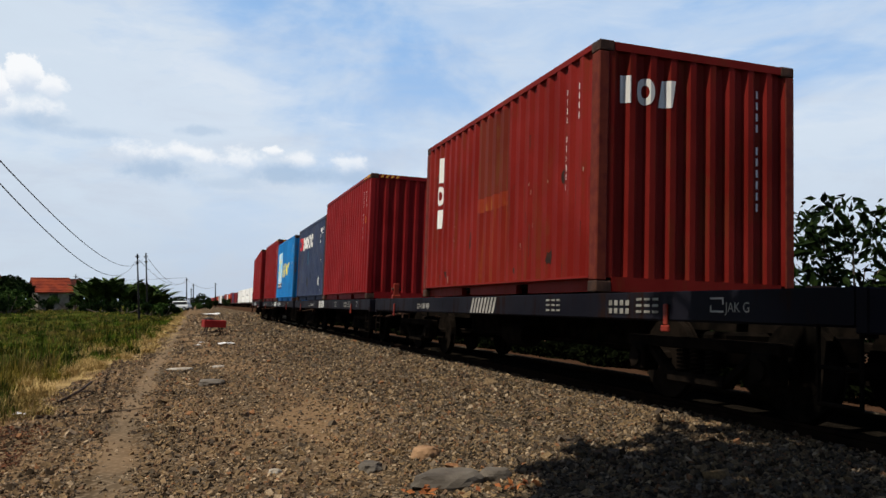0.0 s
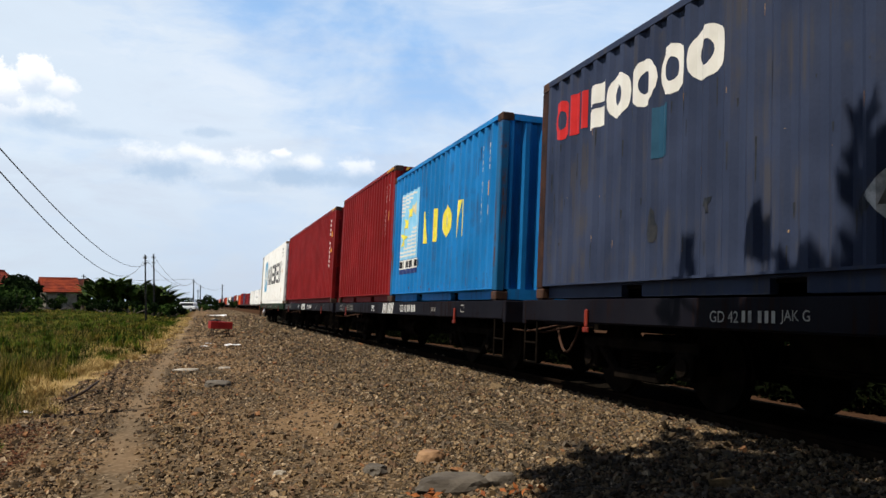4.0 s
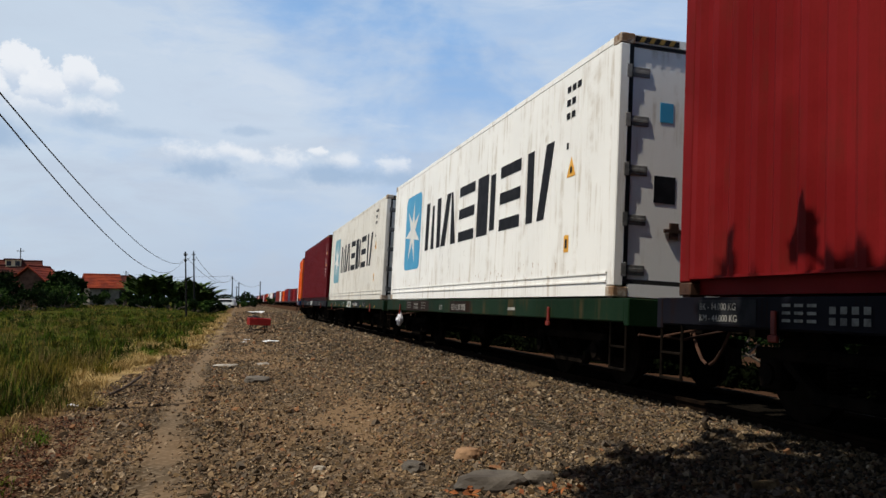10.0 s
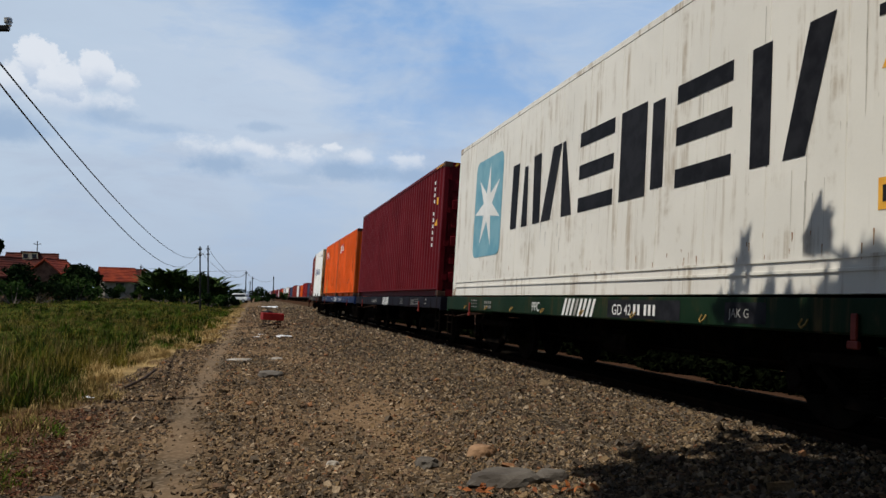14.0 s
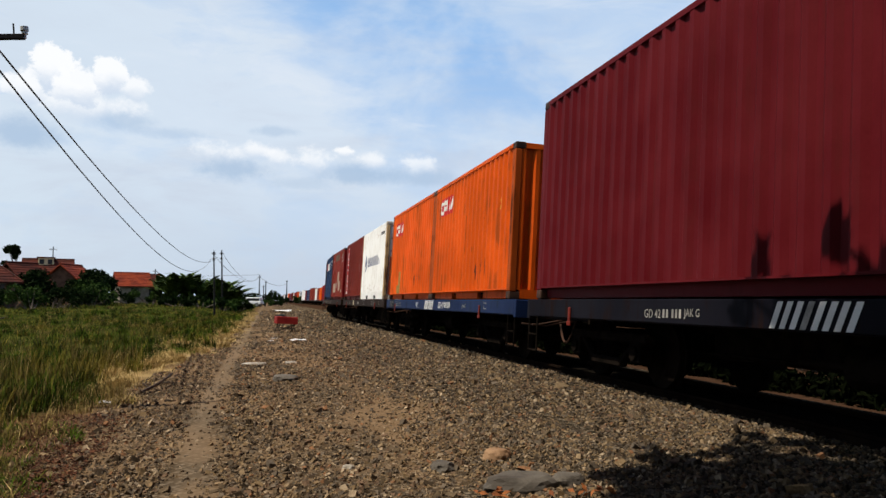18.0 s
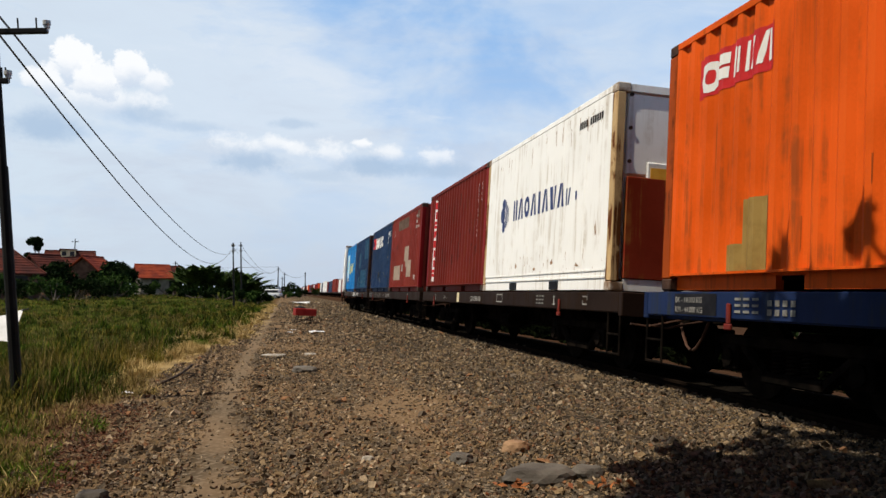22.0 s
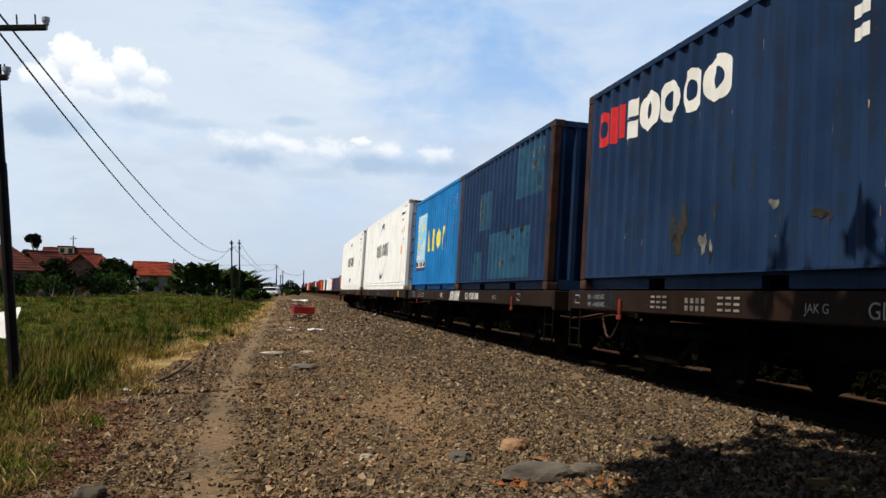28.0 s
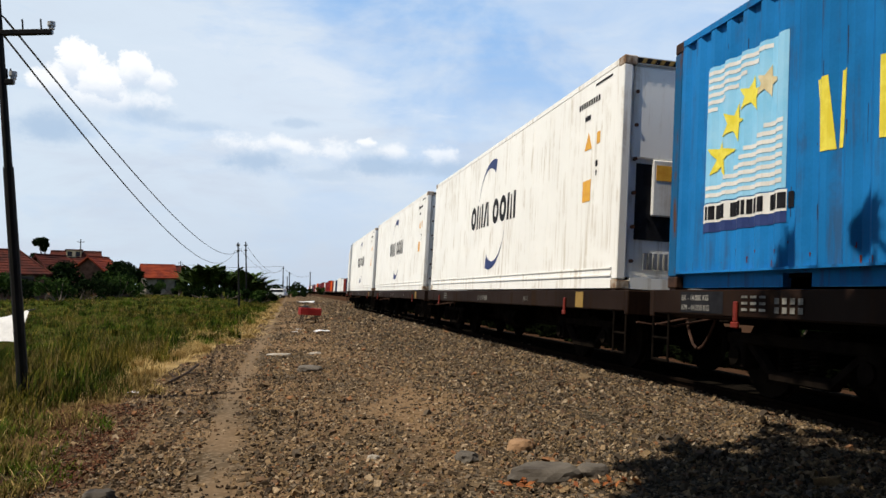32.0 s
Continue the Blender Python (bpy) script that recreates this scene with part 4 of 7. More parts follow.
def reefer_box(c, L, H, mat, post, near):
    e = L / 2
    for sx, place in ((-1, left_of), (1, right_of)):
        def side():
            n = max(4, round(L / 0.9))
            prof = []
            for i in range(n):
                a, b = -e + 0.12 + (L - 0.24) * i / n, -e + 0.12 + (L - 0.24) * (i + 1) / n
                prof += [(a + 0.004, -0.006), (a + 0.012, 0.0), (b - 0.012, 0.0), (b - 0.004, -0.006)]
            return wall_mesh(prof, 0.27, H - 0.09, place)
        part("side_panel", painted(("reefer_side", L, H, sx), side, mat), None, c)
        x = (lambda a, b: (-b, -a)) if sx < 0 else (lambda a, b: (a, b))
        part("bottom_rail", painted(("reefer_rail", L, sx), lambda: reefer_rail(sx, e - 0.178), mat), None, c)
        part("top_rail", painted(("reefer_top", L, H, sx), lambda: boxes((*x(1.12, 1.219), -e + 0.17, e - 0.17, H - 0.095, H - 0.008), bevel=0.01), mat), None, c)
        for sy in (-1, 1):
            yy = (lambda a, b: (-b, -a)) if sy < 0 else (lambda a, b: (a, b))
            part("corner_post", painted(("reefer_post", L, H, sx, sy), lambda: boxes((*x(1.10, 1.219), *yy(e - 0.15, e), 0.12, H - 0.118), bevel=0.012), post), None, c)
            for z in (0.0, H - 0.118):
                part("corner_casting", painted(("corner_casting",), corner_casting, "cast_pale"), None, c, at=(sx * 1.13, sy * (e - 0.089), z + 0.059))
    part("roof", painted(("roof", L, H), lambda: boxes((-1.16, 1.16, -e + 0.05, e - 0.05, H - 0.06, H - 0.02)), mat), None, c)
    part("floor", painted(("floor", L), lambda: boxes((-1.08, 1.08, -e + 0.05, e - 0.05, 0.09, 0.15)), "under"), None, c)
    part("end_panel", painted(("reefer_far", L, H), lambda: boxes((-1.10, 1.10, e - 0.12, e - 0.06, 0.05, H - 0.05)), mat), None, c)
    part("end_header", painted(("reefer_header", L, H), lambda: boxes((-1.04, 1.04, -e + 0.006, -e + 0.14, H - 0.10, H - 0.012)), mat), None, c)
    part("end_sill", painted(("reefer_sill", L), lambda: boxes((-1.04, 1.04, -e + 0.006, -e + 0.14, 0.012, 0.15)), mat), None, c)
    if near == "doors":
        for s in (-1, 1):
            a, b = (0.02, 1.085) if s > 0 else (-1.085, -0.02)
            d = part("door", painted(("reefer_door", L, H, s), lambda: boxes((a, b, -e + 0.03, -e + 0.09, 0.16, H - 0.11), bevel=0.012), mat), None, c)
            part("seal", painted(("seal", L, H, s), lambda: boxes((s * 1.075 - 0.026, s * 1.075 + 0.026, -e + 0.012, -e + 0.05, 0.15, H - 0.1), (s * 0.022 - 0.022, s * 0.022 + 0.022, -e + 0.015, -e + 0.05, 0.15, H - 0.1), (min(s * 0.04, s * 1.05), max(s * 0.04, s * 1.05), -e + 0.018, -e + 0.05, 0.15, 0.20), (min(s * 0.04, s * 1.05), max(s * 0.04, s * 1.05), -e + 0.018, -e + 0.05, H - 0.14, H - 0.105)), "black"), None, d)
            for i in range(5):
                z = 0.30 + i * (H - 0.72) / 4
                h = part("hinge", painted(("reefer_hinge", s), lambda: boxes((s * 0.96 - 0.12, s * 0.96 + 0.12, -0.012, 0.0, -0.055, 0.055), (s * 0.96 - 0.10, s * 0.96 + 0.10, -0.020, -0.012, -0.02, 0.02), (s * 1.10 - 0.03, s * 1.10 + 0.03, -0.034, 0.02, -0.075, 0.075), bevel=0.004), "hinge"), None, d, at=(0, -e + 0.03, z))
            part("lock_rod", painted(("reefer_rod", L, H, s), lambda: rods(((s * 0.20, -e - 0.0, 0.12), (s * 0.20, -e - 0.0, H - 0.08), 0.018)), "steel"), None, d)
            part("handle", painted(("reefer_handle", s), lambda: boxes((s * 0.40 - 0.22, s * 0.40 + 0.22, -0.025, 0.005, -0.02, 0.02), (s * 0.5 - 0.05, s * 0.5 + 0.05, -0.02, 0.01, -0.09, 0.09)), "cast"), None, d, at=(0, -e + 0.02, 0.75))
            part("notice", painted(("reefer_notice", s), lambda: boxes((s * 0.62 - 0.13, s * 0.62 + 0.13, -0.004, 0.0, 0, 0.3)), "mark_black"), None, d, at=(0, -e + 0.029, 1.05))
            part("sticker", painted(("reefer_sticker", s), lambda: boxes((s * 0.62 - 0.08, s * 0.62 + 0.08, -0.004, 0.0, 0, 0.22)), "mark_sky"), None, d, at=(0, -e + 0.029, 1.95))
    elif near == "unit":
        u = part("cooling_unit", painted(("cooling_unit", L, H), lambda: boxes((-1.08, 1.08, -e + 0.07, -e + 0.12, 0.15, H - 0.10)), mat), None, c)
        part("upper_panel", painted(("upper_panel", L, H), lambda: boxes((-1.06, 1.06, -e + 0.03, -e + 0.075, H * 0.56, H - 0.13), bevel=0.015), mat), None, u)
        part("fan_hatch", painted(("fan_hatch", L), lambda: rods(((0.3, -e + 0.03, H - 0.62), (0.3, -e - 0.0, H - 0.62), 0.24), ((0.3, -e + 0.03, H - 0.62), (0.3, -e - 0.012, H - 0.62), 0.16), n=20), "steel"), None, u)
        # no hollow is cut: black slabs give the shade of two recesses
        part("recess", painted(("unit_recess_shade", L, H), lambda: boxes((-0.98, -0.1, -e + 0.055, -e + 0.075, 0.62, H * 0.54), (0.0, 0.98, -e + 0.055, -e + 0.075, 0.62, H * 0.54)), "mark_black"), None, u)
        part("control_box", painted(("control_box", L), lambda: boxes((-0.78, -0.38, -e + 0.005, -e + 0.06, 0.92, 1.62), bevel=0.015), "pale"), None, u)
        part("control_label", painted(("control_label", L), lambda: boxes((-0.74, -0.42, -e + 0.0, -e + 0.01, 1.36, 1.55)), "mark_amber"), None, u)
        part("grille", painted(("grille", L), lambda: boxes(*[(-0.86 + i * 0.07, -0.82 + i * 0.07, -e + 0.02, -e + 0.05, 0.26, 0.46) for i in range(24)]), "steel"), None, u)
        for i in range(6):
            part("bolt", painted(("unit_bolt",), lambda: rods(((0, 0.02, 0), (0, -0.02, 0), 0.025)), "cast"), None, u, at=(-1.02, -e + 0.03, 0.35 + i * 0.42))


def reefer(label, L, H, mat, post=None, near="doors"):
    c = tagged(new("refrigerated_container"), label, "shipping container", "containers on the train")
    reefer_box(c, L, H, mat, post or mat, near)
    return c, [(-L / 2, 0.0), (L / 2, 0.0)]


def bogie(parent, y, turning):
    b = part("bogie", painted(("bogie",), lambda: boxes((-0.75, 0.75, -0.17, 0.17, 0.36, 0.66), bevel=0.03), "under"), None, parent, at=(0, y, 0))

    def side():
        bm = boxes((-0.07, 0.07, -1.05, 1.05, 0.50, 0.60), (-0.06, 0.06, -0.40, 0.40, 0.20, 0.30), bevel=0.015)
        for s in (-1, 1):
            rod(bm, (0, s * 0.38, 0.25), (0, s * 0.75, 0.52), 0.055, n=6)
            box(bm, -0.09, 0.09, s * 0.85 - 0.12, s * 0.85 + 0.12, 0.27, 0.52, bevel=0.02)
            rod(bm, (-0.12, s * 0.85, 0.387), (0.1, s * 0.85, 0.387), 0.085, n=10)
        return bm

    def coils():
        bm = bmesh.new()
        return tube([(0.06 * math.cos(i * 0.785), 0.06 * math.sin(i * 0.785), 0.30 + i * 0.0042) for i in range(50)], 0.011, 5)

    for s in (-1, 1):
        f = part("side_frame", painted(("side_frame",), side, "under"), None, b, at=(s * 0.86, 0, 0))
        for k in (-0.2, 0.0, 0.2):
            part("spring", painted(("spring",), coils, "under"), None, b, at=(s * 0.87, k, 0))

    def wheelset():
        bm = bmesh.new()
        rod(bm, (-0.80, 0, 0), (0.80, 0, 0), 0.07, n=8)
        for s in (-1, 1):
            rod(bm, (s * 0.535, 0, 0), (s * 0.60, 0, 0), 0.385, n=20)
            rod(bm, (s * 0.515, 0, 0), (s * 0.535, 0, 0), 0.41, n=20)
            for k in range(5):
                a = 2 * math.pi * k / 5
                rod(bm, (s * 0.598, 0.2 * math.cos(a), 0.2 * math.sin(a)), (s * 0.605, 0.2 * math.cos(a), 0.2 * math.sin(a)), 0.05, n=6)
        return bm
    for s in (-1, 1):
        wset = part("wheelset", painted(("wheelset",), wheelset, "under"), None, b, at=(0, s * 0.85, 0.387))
        if turning:
            WHEELS.append((wset, s * 0.85))


def sill_text(m_y, z, words, size, wg, mat="mark_white", squeeze=1.0):
    m = Matrix.Translation((-1.2245, m_y, z)) @ Matrix(((0, 0, -1, 0), (-1, 0, 0, 0), (0, 1, 0, 0), (0, 0, 0, 1))) @ Matrix.Diagonal((squeeze, 1, 1, 1))
    return text(words, size, wg, mat, m)


def wagon(colour, label, detail=True, marks="clear"):
    wg = tagged(new("flat_wagon"), label, "freight wagon", "wagons of the train")
    e = 6.36
    for s in (-1, 1):
        x = (-1.22, -1.13) if s < 0 else (1.13, 1.22)
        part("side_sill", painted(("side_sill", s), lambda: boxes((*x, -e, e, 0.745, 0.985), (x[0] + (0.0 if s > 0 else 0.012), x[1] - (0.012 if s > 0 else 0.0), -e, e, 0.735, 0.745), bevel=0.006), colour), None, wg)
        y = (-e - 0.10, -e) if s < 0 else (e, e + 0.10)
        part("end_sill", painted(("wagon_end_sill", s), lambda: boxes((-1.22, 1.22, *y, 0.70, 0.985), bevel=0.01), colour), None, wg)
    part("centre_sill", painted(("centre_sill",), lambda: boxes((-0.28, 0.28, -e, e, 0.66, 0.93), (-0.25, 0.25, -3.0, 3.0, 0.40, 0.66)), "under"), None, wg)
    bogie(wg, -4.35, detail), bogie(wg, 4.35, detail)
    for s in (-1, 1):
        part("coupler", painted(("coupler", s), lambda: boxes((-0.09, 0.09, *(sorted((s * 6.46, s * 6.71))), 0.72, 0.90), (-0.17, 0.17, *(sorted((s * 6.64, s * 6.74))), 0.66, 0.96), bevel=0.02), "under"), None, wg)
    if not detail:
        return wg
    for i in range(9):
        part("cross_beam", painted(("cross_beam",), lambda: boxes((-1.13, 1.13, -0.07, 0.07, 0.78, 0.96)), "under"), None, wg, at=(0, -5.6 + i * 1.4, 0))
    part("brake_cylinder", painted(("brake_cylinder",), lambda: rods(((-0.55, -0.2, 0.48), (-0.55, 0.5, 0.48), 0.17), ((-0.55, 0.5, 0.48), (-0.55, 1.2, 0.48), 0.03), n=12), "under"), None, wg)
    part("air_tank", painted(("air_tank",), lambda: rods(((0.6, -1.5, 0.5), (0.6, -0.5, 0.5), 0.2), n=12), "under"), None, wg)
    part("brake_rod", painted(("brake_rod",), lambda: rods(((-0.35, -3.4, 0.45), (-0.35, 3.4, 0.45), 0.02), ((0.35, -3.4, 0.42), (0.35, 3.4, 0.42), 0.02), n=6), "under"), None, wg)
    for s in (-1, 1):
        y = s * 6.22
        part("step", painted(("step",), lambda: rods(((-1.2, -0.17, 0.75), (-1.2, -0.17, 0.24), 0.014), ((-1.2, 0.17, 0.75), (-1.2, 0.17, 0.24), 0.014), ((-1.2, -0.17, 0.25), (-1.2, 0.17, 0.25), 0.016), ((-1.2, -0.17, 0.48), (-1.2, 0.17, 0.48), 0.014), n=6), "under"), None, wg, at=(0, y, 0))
        part("brake_hose", painted(("brake_hose", s), lambda: tube([(-0.45, s * 6.42, 0.70), (-0.46, s * 6.52, 0.52), (-0.47, s * 6.63, 0.40), (-0.47, s * 6.71, 0.36)], 0.017), "cast"), None, wg)
        part("uncoupling_lever", painted(("uncoupling_lever", s), lambda: tube([(-1.12, s * 6.50, 0.62), (-0.9, s * 6.50, 0.60), (-0.25, s * 6.52, 0.75)], 0.014), "cast"), None, wg)
        for q in (-1, 1):
            part("twist_lock", painted(("twist_lock",), lambda: boxes((-0.07, 0.07, -0.06, 0.06, 0.985, 1.0), (-0.03, 0.03, -0.05, 0.05, 0.90, 0.99)), "cast"), None, wg, at=(q * 1.13, s * 6.0, 0))
        part("lock_lever", painted(("lock_lever",), lambda: boxes((-1.245, -1.222, -0.03, 0.03, 0.70, 0.88), (-1.25, -1.222, -0.055, 0.055, 0.645, 0.70), bevel=0.008), "mark_orange"), None, wg, at=(0, 4.78 if s > 0 else -4.4, 0))
    if marks:
        sill_marks(wg, **MARKS[marks])
    return wg


# what is painted along the frame of each wagon: places along it, from the far end
MARKS = {
    "clear": dict(stripe=-0.56, code=-1.65, number=0.95, depot=3.1, box=4.66, plate=-5.75, tables=(-4.70, -4.23)),
    "turned": dict(ink="mark_mid", stripe=-0.71, number=-2.77, size=0.125, depot=-1.98, box=4.98, tables=(2.06, 3.45, 3.93)),
    "first": dict(ink="mark_mid", stripe=-0.45, number=-3.2, size=0.125, depot=5.16, box=4.98, tables=(2.06, 3.45, 3.93), faint=True),
    "green": dict(ink="mark_mid", code=-1.10, word="SDT", number=-0.22, size=0.15, slip=(-0.32, 0.98), slip_mat="sill_brown", tables=(-4.0, -3.3, -2.6), bar=(2.84, 3.15), panel=(-4.12, -1.95)),
    "hooked": dict(stripe=-0.56, code=-1.65, word="PPC", number=0.85, size=0.16, slip=(0.74, 2.24), depot=3.0, depot_slip=True, tables=(-4.7, -3.9), hooks=True),
    "ninth": dict(ink="mark_mid", number=-0.93, size=0.14, depot=-3.58, box=5.25, pale=(-2.20, -1.98), frame=(1.09, 1.46), tables=(3.36,), posts=(4.11, -4.68)),
    "tenth": dict(ink="mark_mid", number=-0.87, size=0.17, depot=-1.52, plate=-5.75, tables=(-4.02, -3.30, -2.72), box=-6.2, posts=(4.3,)),
    "grimy": dict(ink="mark_dim", number=-0.75, size=0.13, depot=2.4, amber=(4.80, 5.08), tables=(-4.2,)),
}


def sill_marks(wg, ink="mark_white", stripe=None, code=None, word="PPC", number=0.95, size=0.19, slip=None, slip_mat="mark_black", depot=None, depot_slip=False, box=None, plate=None, tables=(), bar=None, panel=None, pale=None, frame=None, posts=(), amber=None, hooks=False, faint=False):
    L = lambda u, v, d: (-1.2245, -u, v)
    over = lambda u, v, d: (-1.2285, -u, v)

    def mark(name, polys, mat, place=L, label=""):
        return part(name, painted_decal((name, str(polys), mat), polys, place), mat, wg, label)
    if panel:
        mark("painted_panel", [rect(*panel, 0.755, 0.965)], "sill_brown", lambda u, v, d: (-1.2225, -u, v))
    if stripe is not None:
        for i in range(8):
            mark("white_stripe", [rect(stripe + i * 0.1186, stripe + 0.068 + i * 0.1186, 0.755, 0.965, 0.10)], "mark_mid" if faint or i % 5 == 3 else "mark_white")
    if slip:
        mark("number_plate", [rect(*slip, 0.765, 0.955)], slip_mat, lambda u, v, d: (-1.2230, -u, v))
    if code is not None:
        sill_text(-code, 0.79, word, 0.18 if word == "PPC" else 0.13, wg, ink)
    sill_text(-number, 0.795, "GD 42", size, wg, ink)
    for i in range(5):
        u = number + size * 3.05 + i * size * 0.55 + (size * 0.3 if i > 1 else 0)
        mark("number_bar", [rect(u, u + size * 0.30, 0.80, 0.80 + size * 0.68)], ink)
    if depot is not None:
        if depot_slip:
            mark("depot_plate", [rect(depot - 0.06, depot + 0.48, 0.775, 0.945)], "mark_black", lambda u, v, d: (-1.2230, -u, v))
        sill_text(-depot, 0.82, "JAK G", 0.105, wg, "mark_mid" if ink != "mark_dim" else ink)
    if box is not None:
        ring = [rect(box, box + 0.16, 0.915, 0.93), rect(box, box + 0.16, 0.815, 0.83), rect(box, box + 0.015, 0.83, 0.87), rect(box + 0.145, box + 0.16, 0.875, 0.915)]
        mark("square_mark", ring, "mark_mid")
    if plate is not None:
        mark("data_plate", [rect(plate - 0.02, plate + 0.75, 0.765, 0.965)], "mark_black")
        for z, words in ((0.88, "BK - 14.000 KG"), (0.785, "KM - 44.000 KG")):
            sill_text(-plate, z, words, 0.078, wg, "mark_mid").location.x -= 0.003
    for q, u in enumerate(tables):
        rows = [rect(u + i * 0.10, u + 0.06 + i * 0.10, z, z + 0.05) for i in range(4) for z in (0.79, 0.865)] if q % 2 else [rect(u + i * 0.13, u + 0.09 + i * 0.13, z, z + 0.022) for i in range(3) for z in (0.80, 0.855, 0.91)]
        tagged(mark("load_table", rows, "mark_dim", over), kind="stuff")
    for name, span, mat, lab in (("paint_bar", bar, "mark_mid", ""), ("pale_plate", pale, "mark_cream", "cream painted rectangle"), ("amber_plate", amber, "mark_ochre", "ochre painted rectangle")):
        if span:
            mark(name, [rect(*span, 0.825, 0.865) if name == "paint_bar" else rect(*span, 0.755, 0.965)], mat, L, lab)
    if frame:
        a, b = frame
        mark("frame_mark", [rect(a, b, 0.93, 0.945), rect(a, b, 0.80, 0.815), rect(a, a + 0.02, 0.815, 0.93), rect(b - 0.02, b, 0.815, 0.93)], "mark_mid")
    for u in posts:
        mark("post_mark", [rect(u, u + 0.09, 0.905, 0.925), rect(u, u + 0.09, 0.795, 0.815), rect(u + 0.03, u + 0.06, 0.815, 0.905)], "mark_mid")
    if hooks:
        for i in range(9):
            part("rope_hook", painted(("rope_hook",), lambda: tube([(-1.225, 0.03, 0.83), (-1.25, 0.035, 0.79), (-1.258, 0.0, 0.765), (-1.25, -0.035, 0.79), (-1.225, -0.03, 0.83)], 0.008, 5), "mark_ochre"), None, wg, at=(0, -5.2 + i * 1.28, 0))


def painted_decal(key, polys, place):
    if key not in GEO:
        GEO[key] = decal(polys, [], lambda u: 0.0, place)
    return GEO[key]


def put_on(wg_index, thing, off=0.0, up=1.0):
    """Let a thing ride with a wagon: its place along the train, and its height over the rail."""
    MOVERS.append((thing, FIRST + PITCH * (wg_index - 2) + 6.1 + off, up))


def rounded(u0, u1, v0, v1, r):
    """A rectangle with rounded corners."""
    out = []
    for cu, cv, a0 in ((u1 - r, v0 + r, -90), (u1 - r, v1 - r, 0), (u0 + r, v1 - r, 90), (u0 + r, v0 + r, 180)):
        out += [(cu + r * math.cos(radians(a0 + k * 22.5)), cv + r * math.sin(radians(a0 + k * 22.5))) for k in range(5)]
    return out


# -- the brand panels --
def star_panel(c, L, prof, u, v):
    """Pale panel with white stripes and yellow stars over a white band and a dark one."""
    W = (prof, left_of)
    stick_on(c, "panel", [rect(u, u + 1.28, v + 0.28, v + 1.60)], "mark_ice", W)
    lines = [rect(u + 0.03, u + 0.20 + 0.17 * i, v + 1.16 + i * 0.072, v + 1.198 + i * 0.072) for i in range(6)]
    lines += [rect(u + 0.03 + (0.0, 0.02, 0.34, 0.46, 0.58, 0.66, 0.84, 0.95)[i], u + 1.25, v + 0.33 + i * 0.072, v + 0.368 + i * 0.072) for i in range(8)]
    stick_on(c, "stripe", lines, "mark_white", W, proud=0.007)
    stars = [star(u + 0.30, v + 0.70, 0.23, 0.40, 5, 0.15), star(u + 0.50, v + 0.98, 0.19, 0.40, 5, 0.35), star(u + 0.76, v + 1.18, 0.17, 0.40, 5, 0.2)]
    stick_on(c, "star", stars, "mark_yellow", W, proud=0.010)
    stick_on(c, "star", [star(u + 1.0, v + 1.23, 0.15, 0.42, 5, 0.3)], "mark_cream", W, proud=0.010)
    stick_on(c, "name_band", [rect(u - 0.01, u + 1.29, v + 0.09, v + 0.27)], "mark_white", W)
    stick_on(c, "name_bar", block_word(u + 0.03, v + 0.115, [0.085, 0.07, 0.085, 0.085, 0.0, 0.09, 0.085, 0.04, 0.07, 0.085, 0.07, 0.0, 0.07, 0.04, 0.085, 0.07], 0.13, 0.016, 0.0, ("bars", "split", "block", "bars", "block")), "mark_black", W, proud=0.007)
    stick_on(c, "lower_band", [rect(u - 0.01, u + 1.29, v - 0.005, v + 0.085)], "mark_navy", W)


def splotch(u, v, r, seed, tall=1.0):
    """An uneven scrape or rust spot, as thin triangles round its middle."""
    rng = np.random.default_rng(seed)
    n = 11
    rim = [(u + r * q * math.cos(6.283 * k / n), v + r * tall * q * math.sin(6.283 * k / n)) for k, q in enumerate(rng.uniform(0.3, 1.0, n))]
    return [[(u, v), rim[k], rim[(k + 1) % n]] for k in range(n)]


def blue_star_box():
    c, prof = dry("light blue corrugated container with a striped panel of yellow stars", FT20, STD, "blue", "post_blue")
    star_panel(c, FT20, prof, -2.40, 0.535)
    stick_on(c, "brand_block", [sign("wedge", -0.77, 1.03, 0.36, 0.58, 0), sign("comb", -0.08, 1.02, 0.25, 0.58, 0), sign("ring", 0.46, 1.02, 0.38, 0.57, 0), sign("gable", 1.12, 1.0, 0.38, 0.58, 0)], "mark_yellow", (prof, left_of))
    id_marks(c, FT20, STD, prof)
    stick_on(c, "sticker", [rect(2.48, 2.60, 1.50, 1.70)], "mark_amber", (prof, left_of))
    stick_on(c, "small_mark", [rect(2.49, 2.58, 1.22, 1.36)], "mark_pale", (prof, left_of))
    streaks(c, (prof, left_of), 50, 70, "scuff_dark", -2.8, 2.8, 0.25, 2.3, 0.3, 0.012)
    streaks(c, (prof, left_of), 40, 170, "post_orange", -2.88, 2.88, 0.17, 0.34, 0.12, 0.02)
    return c


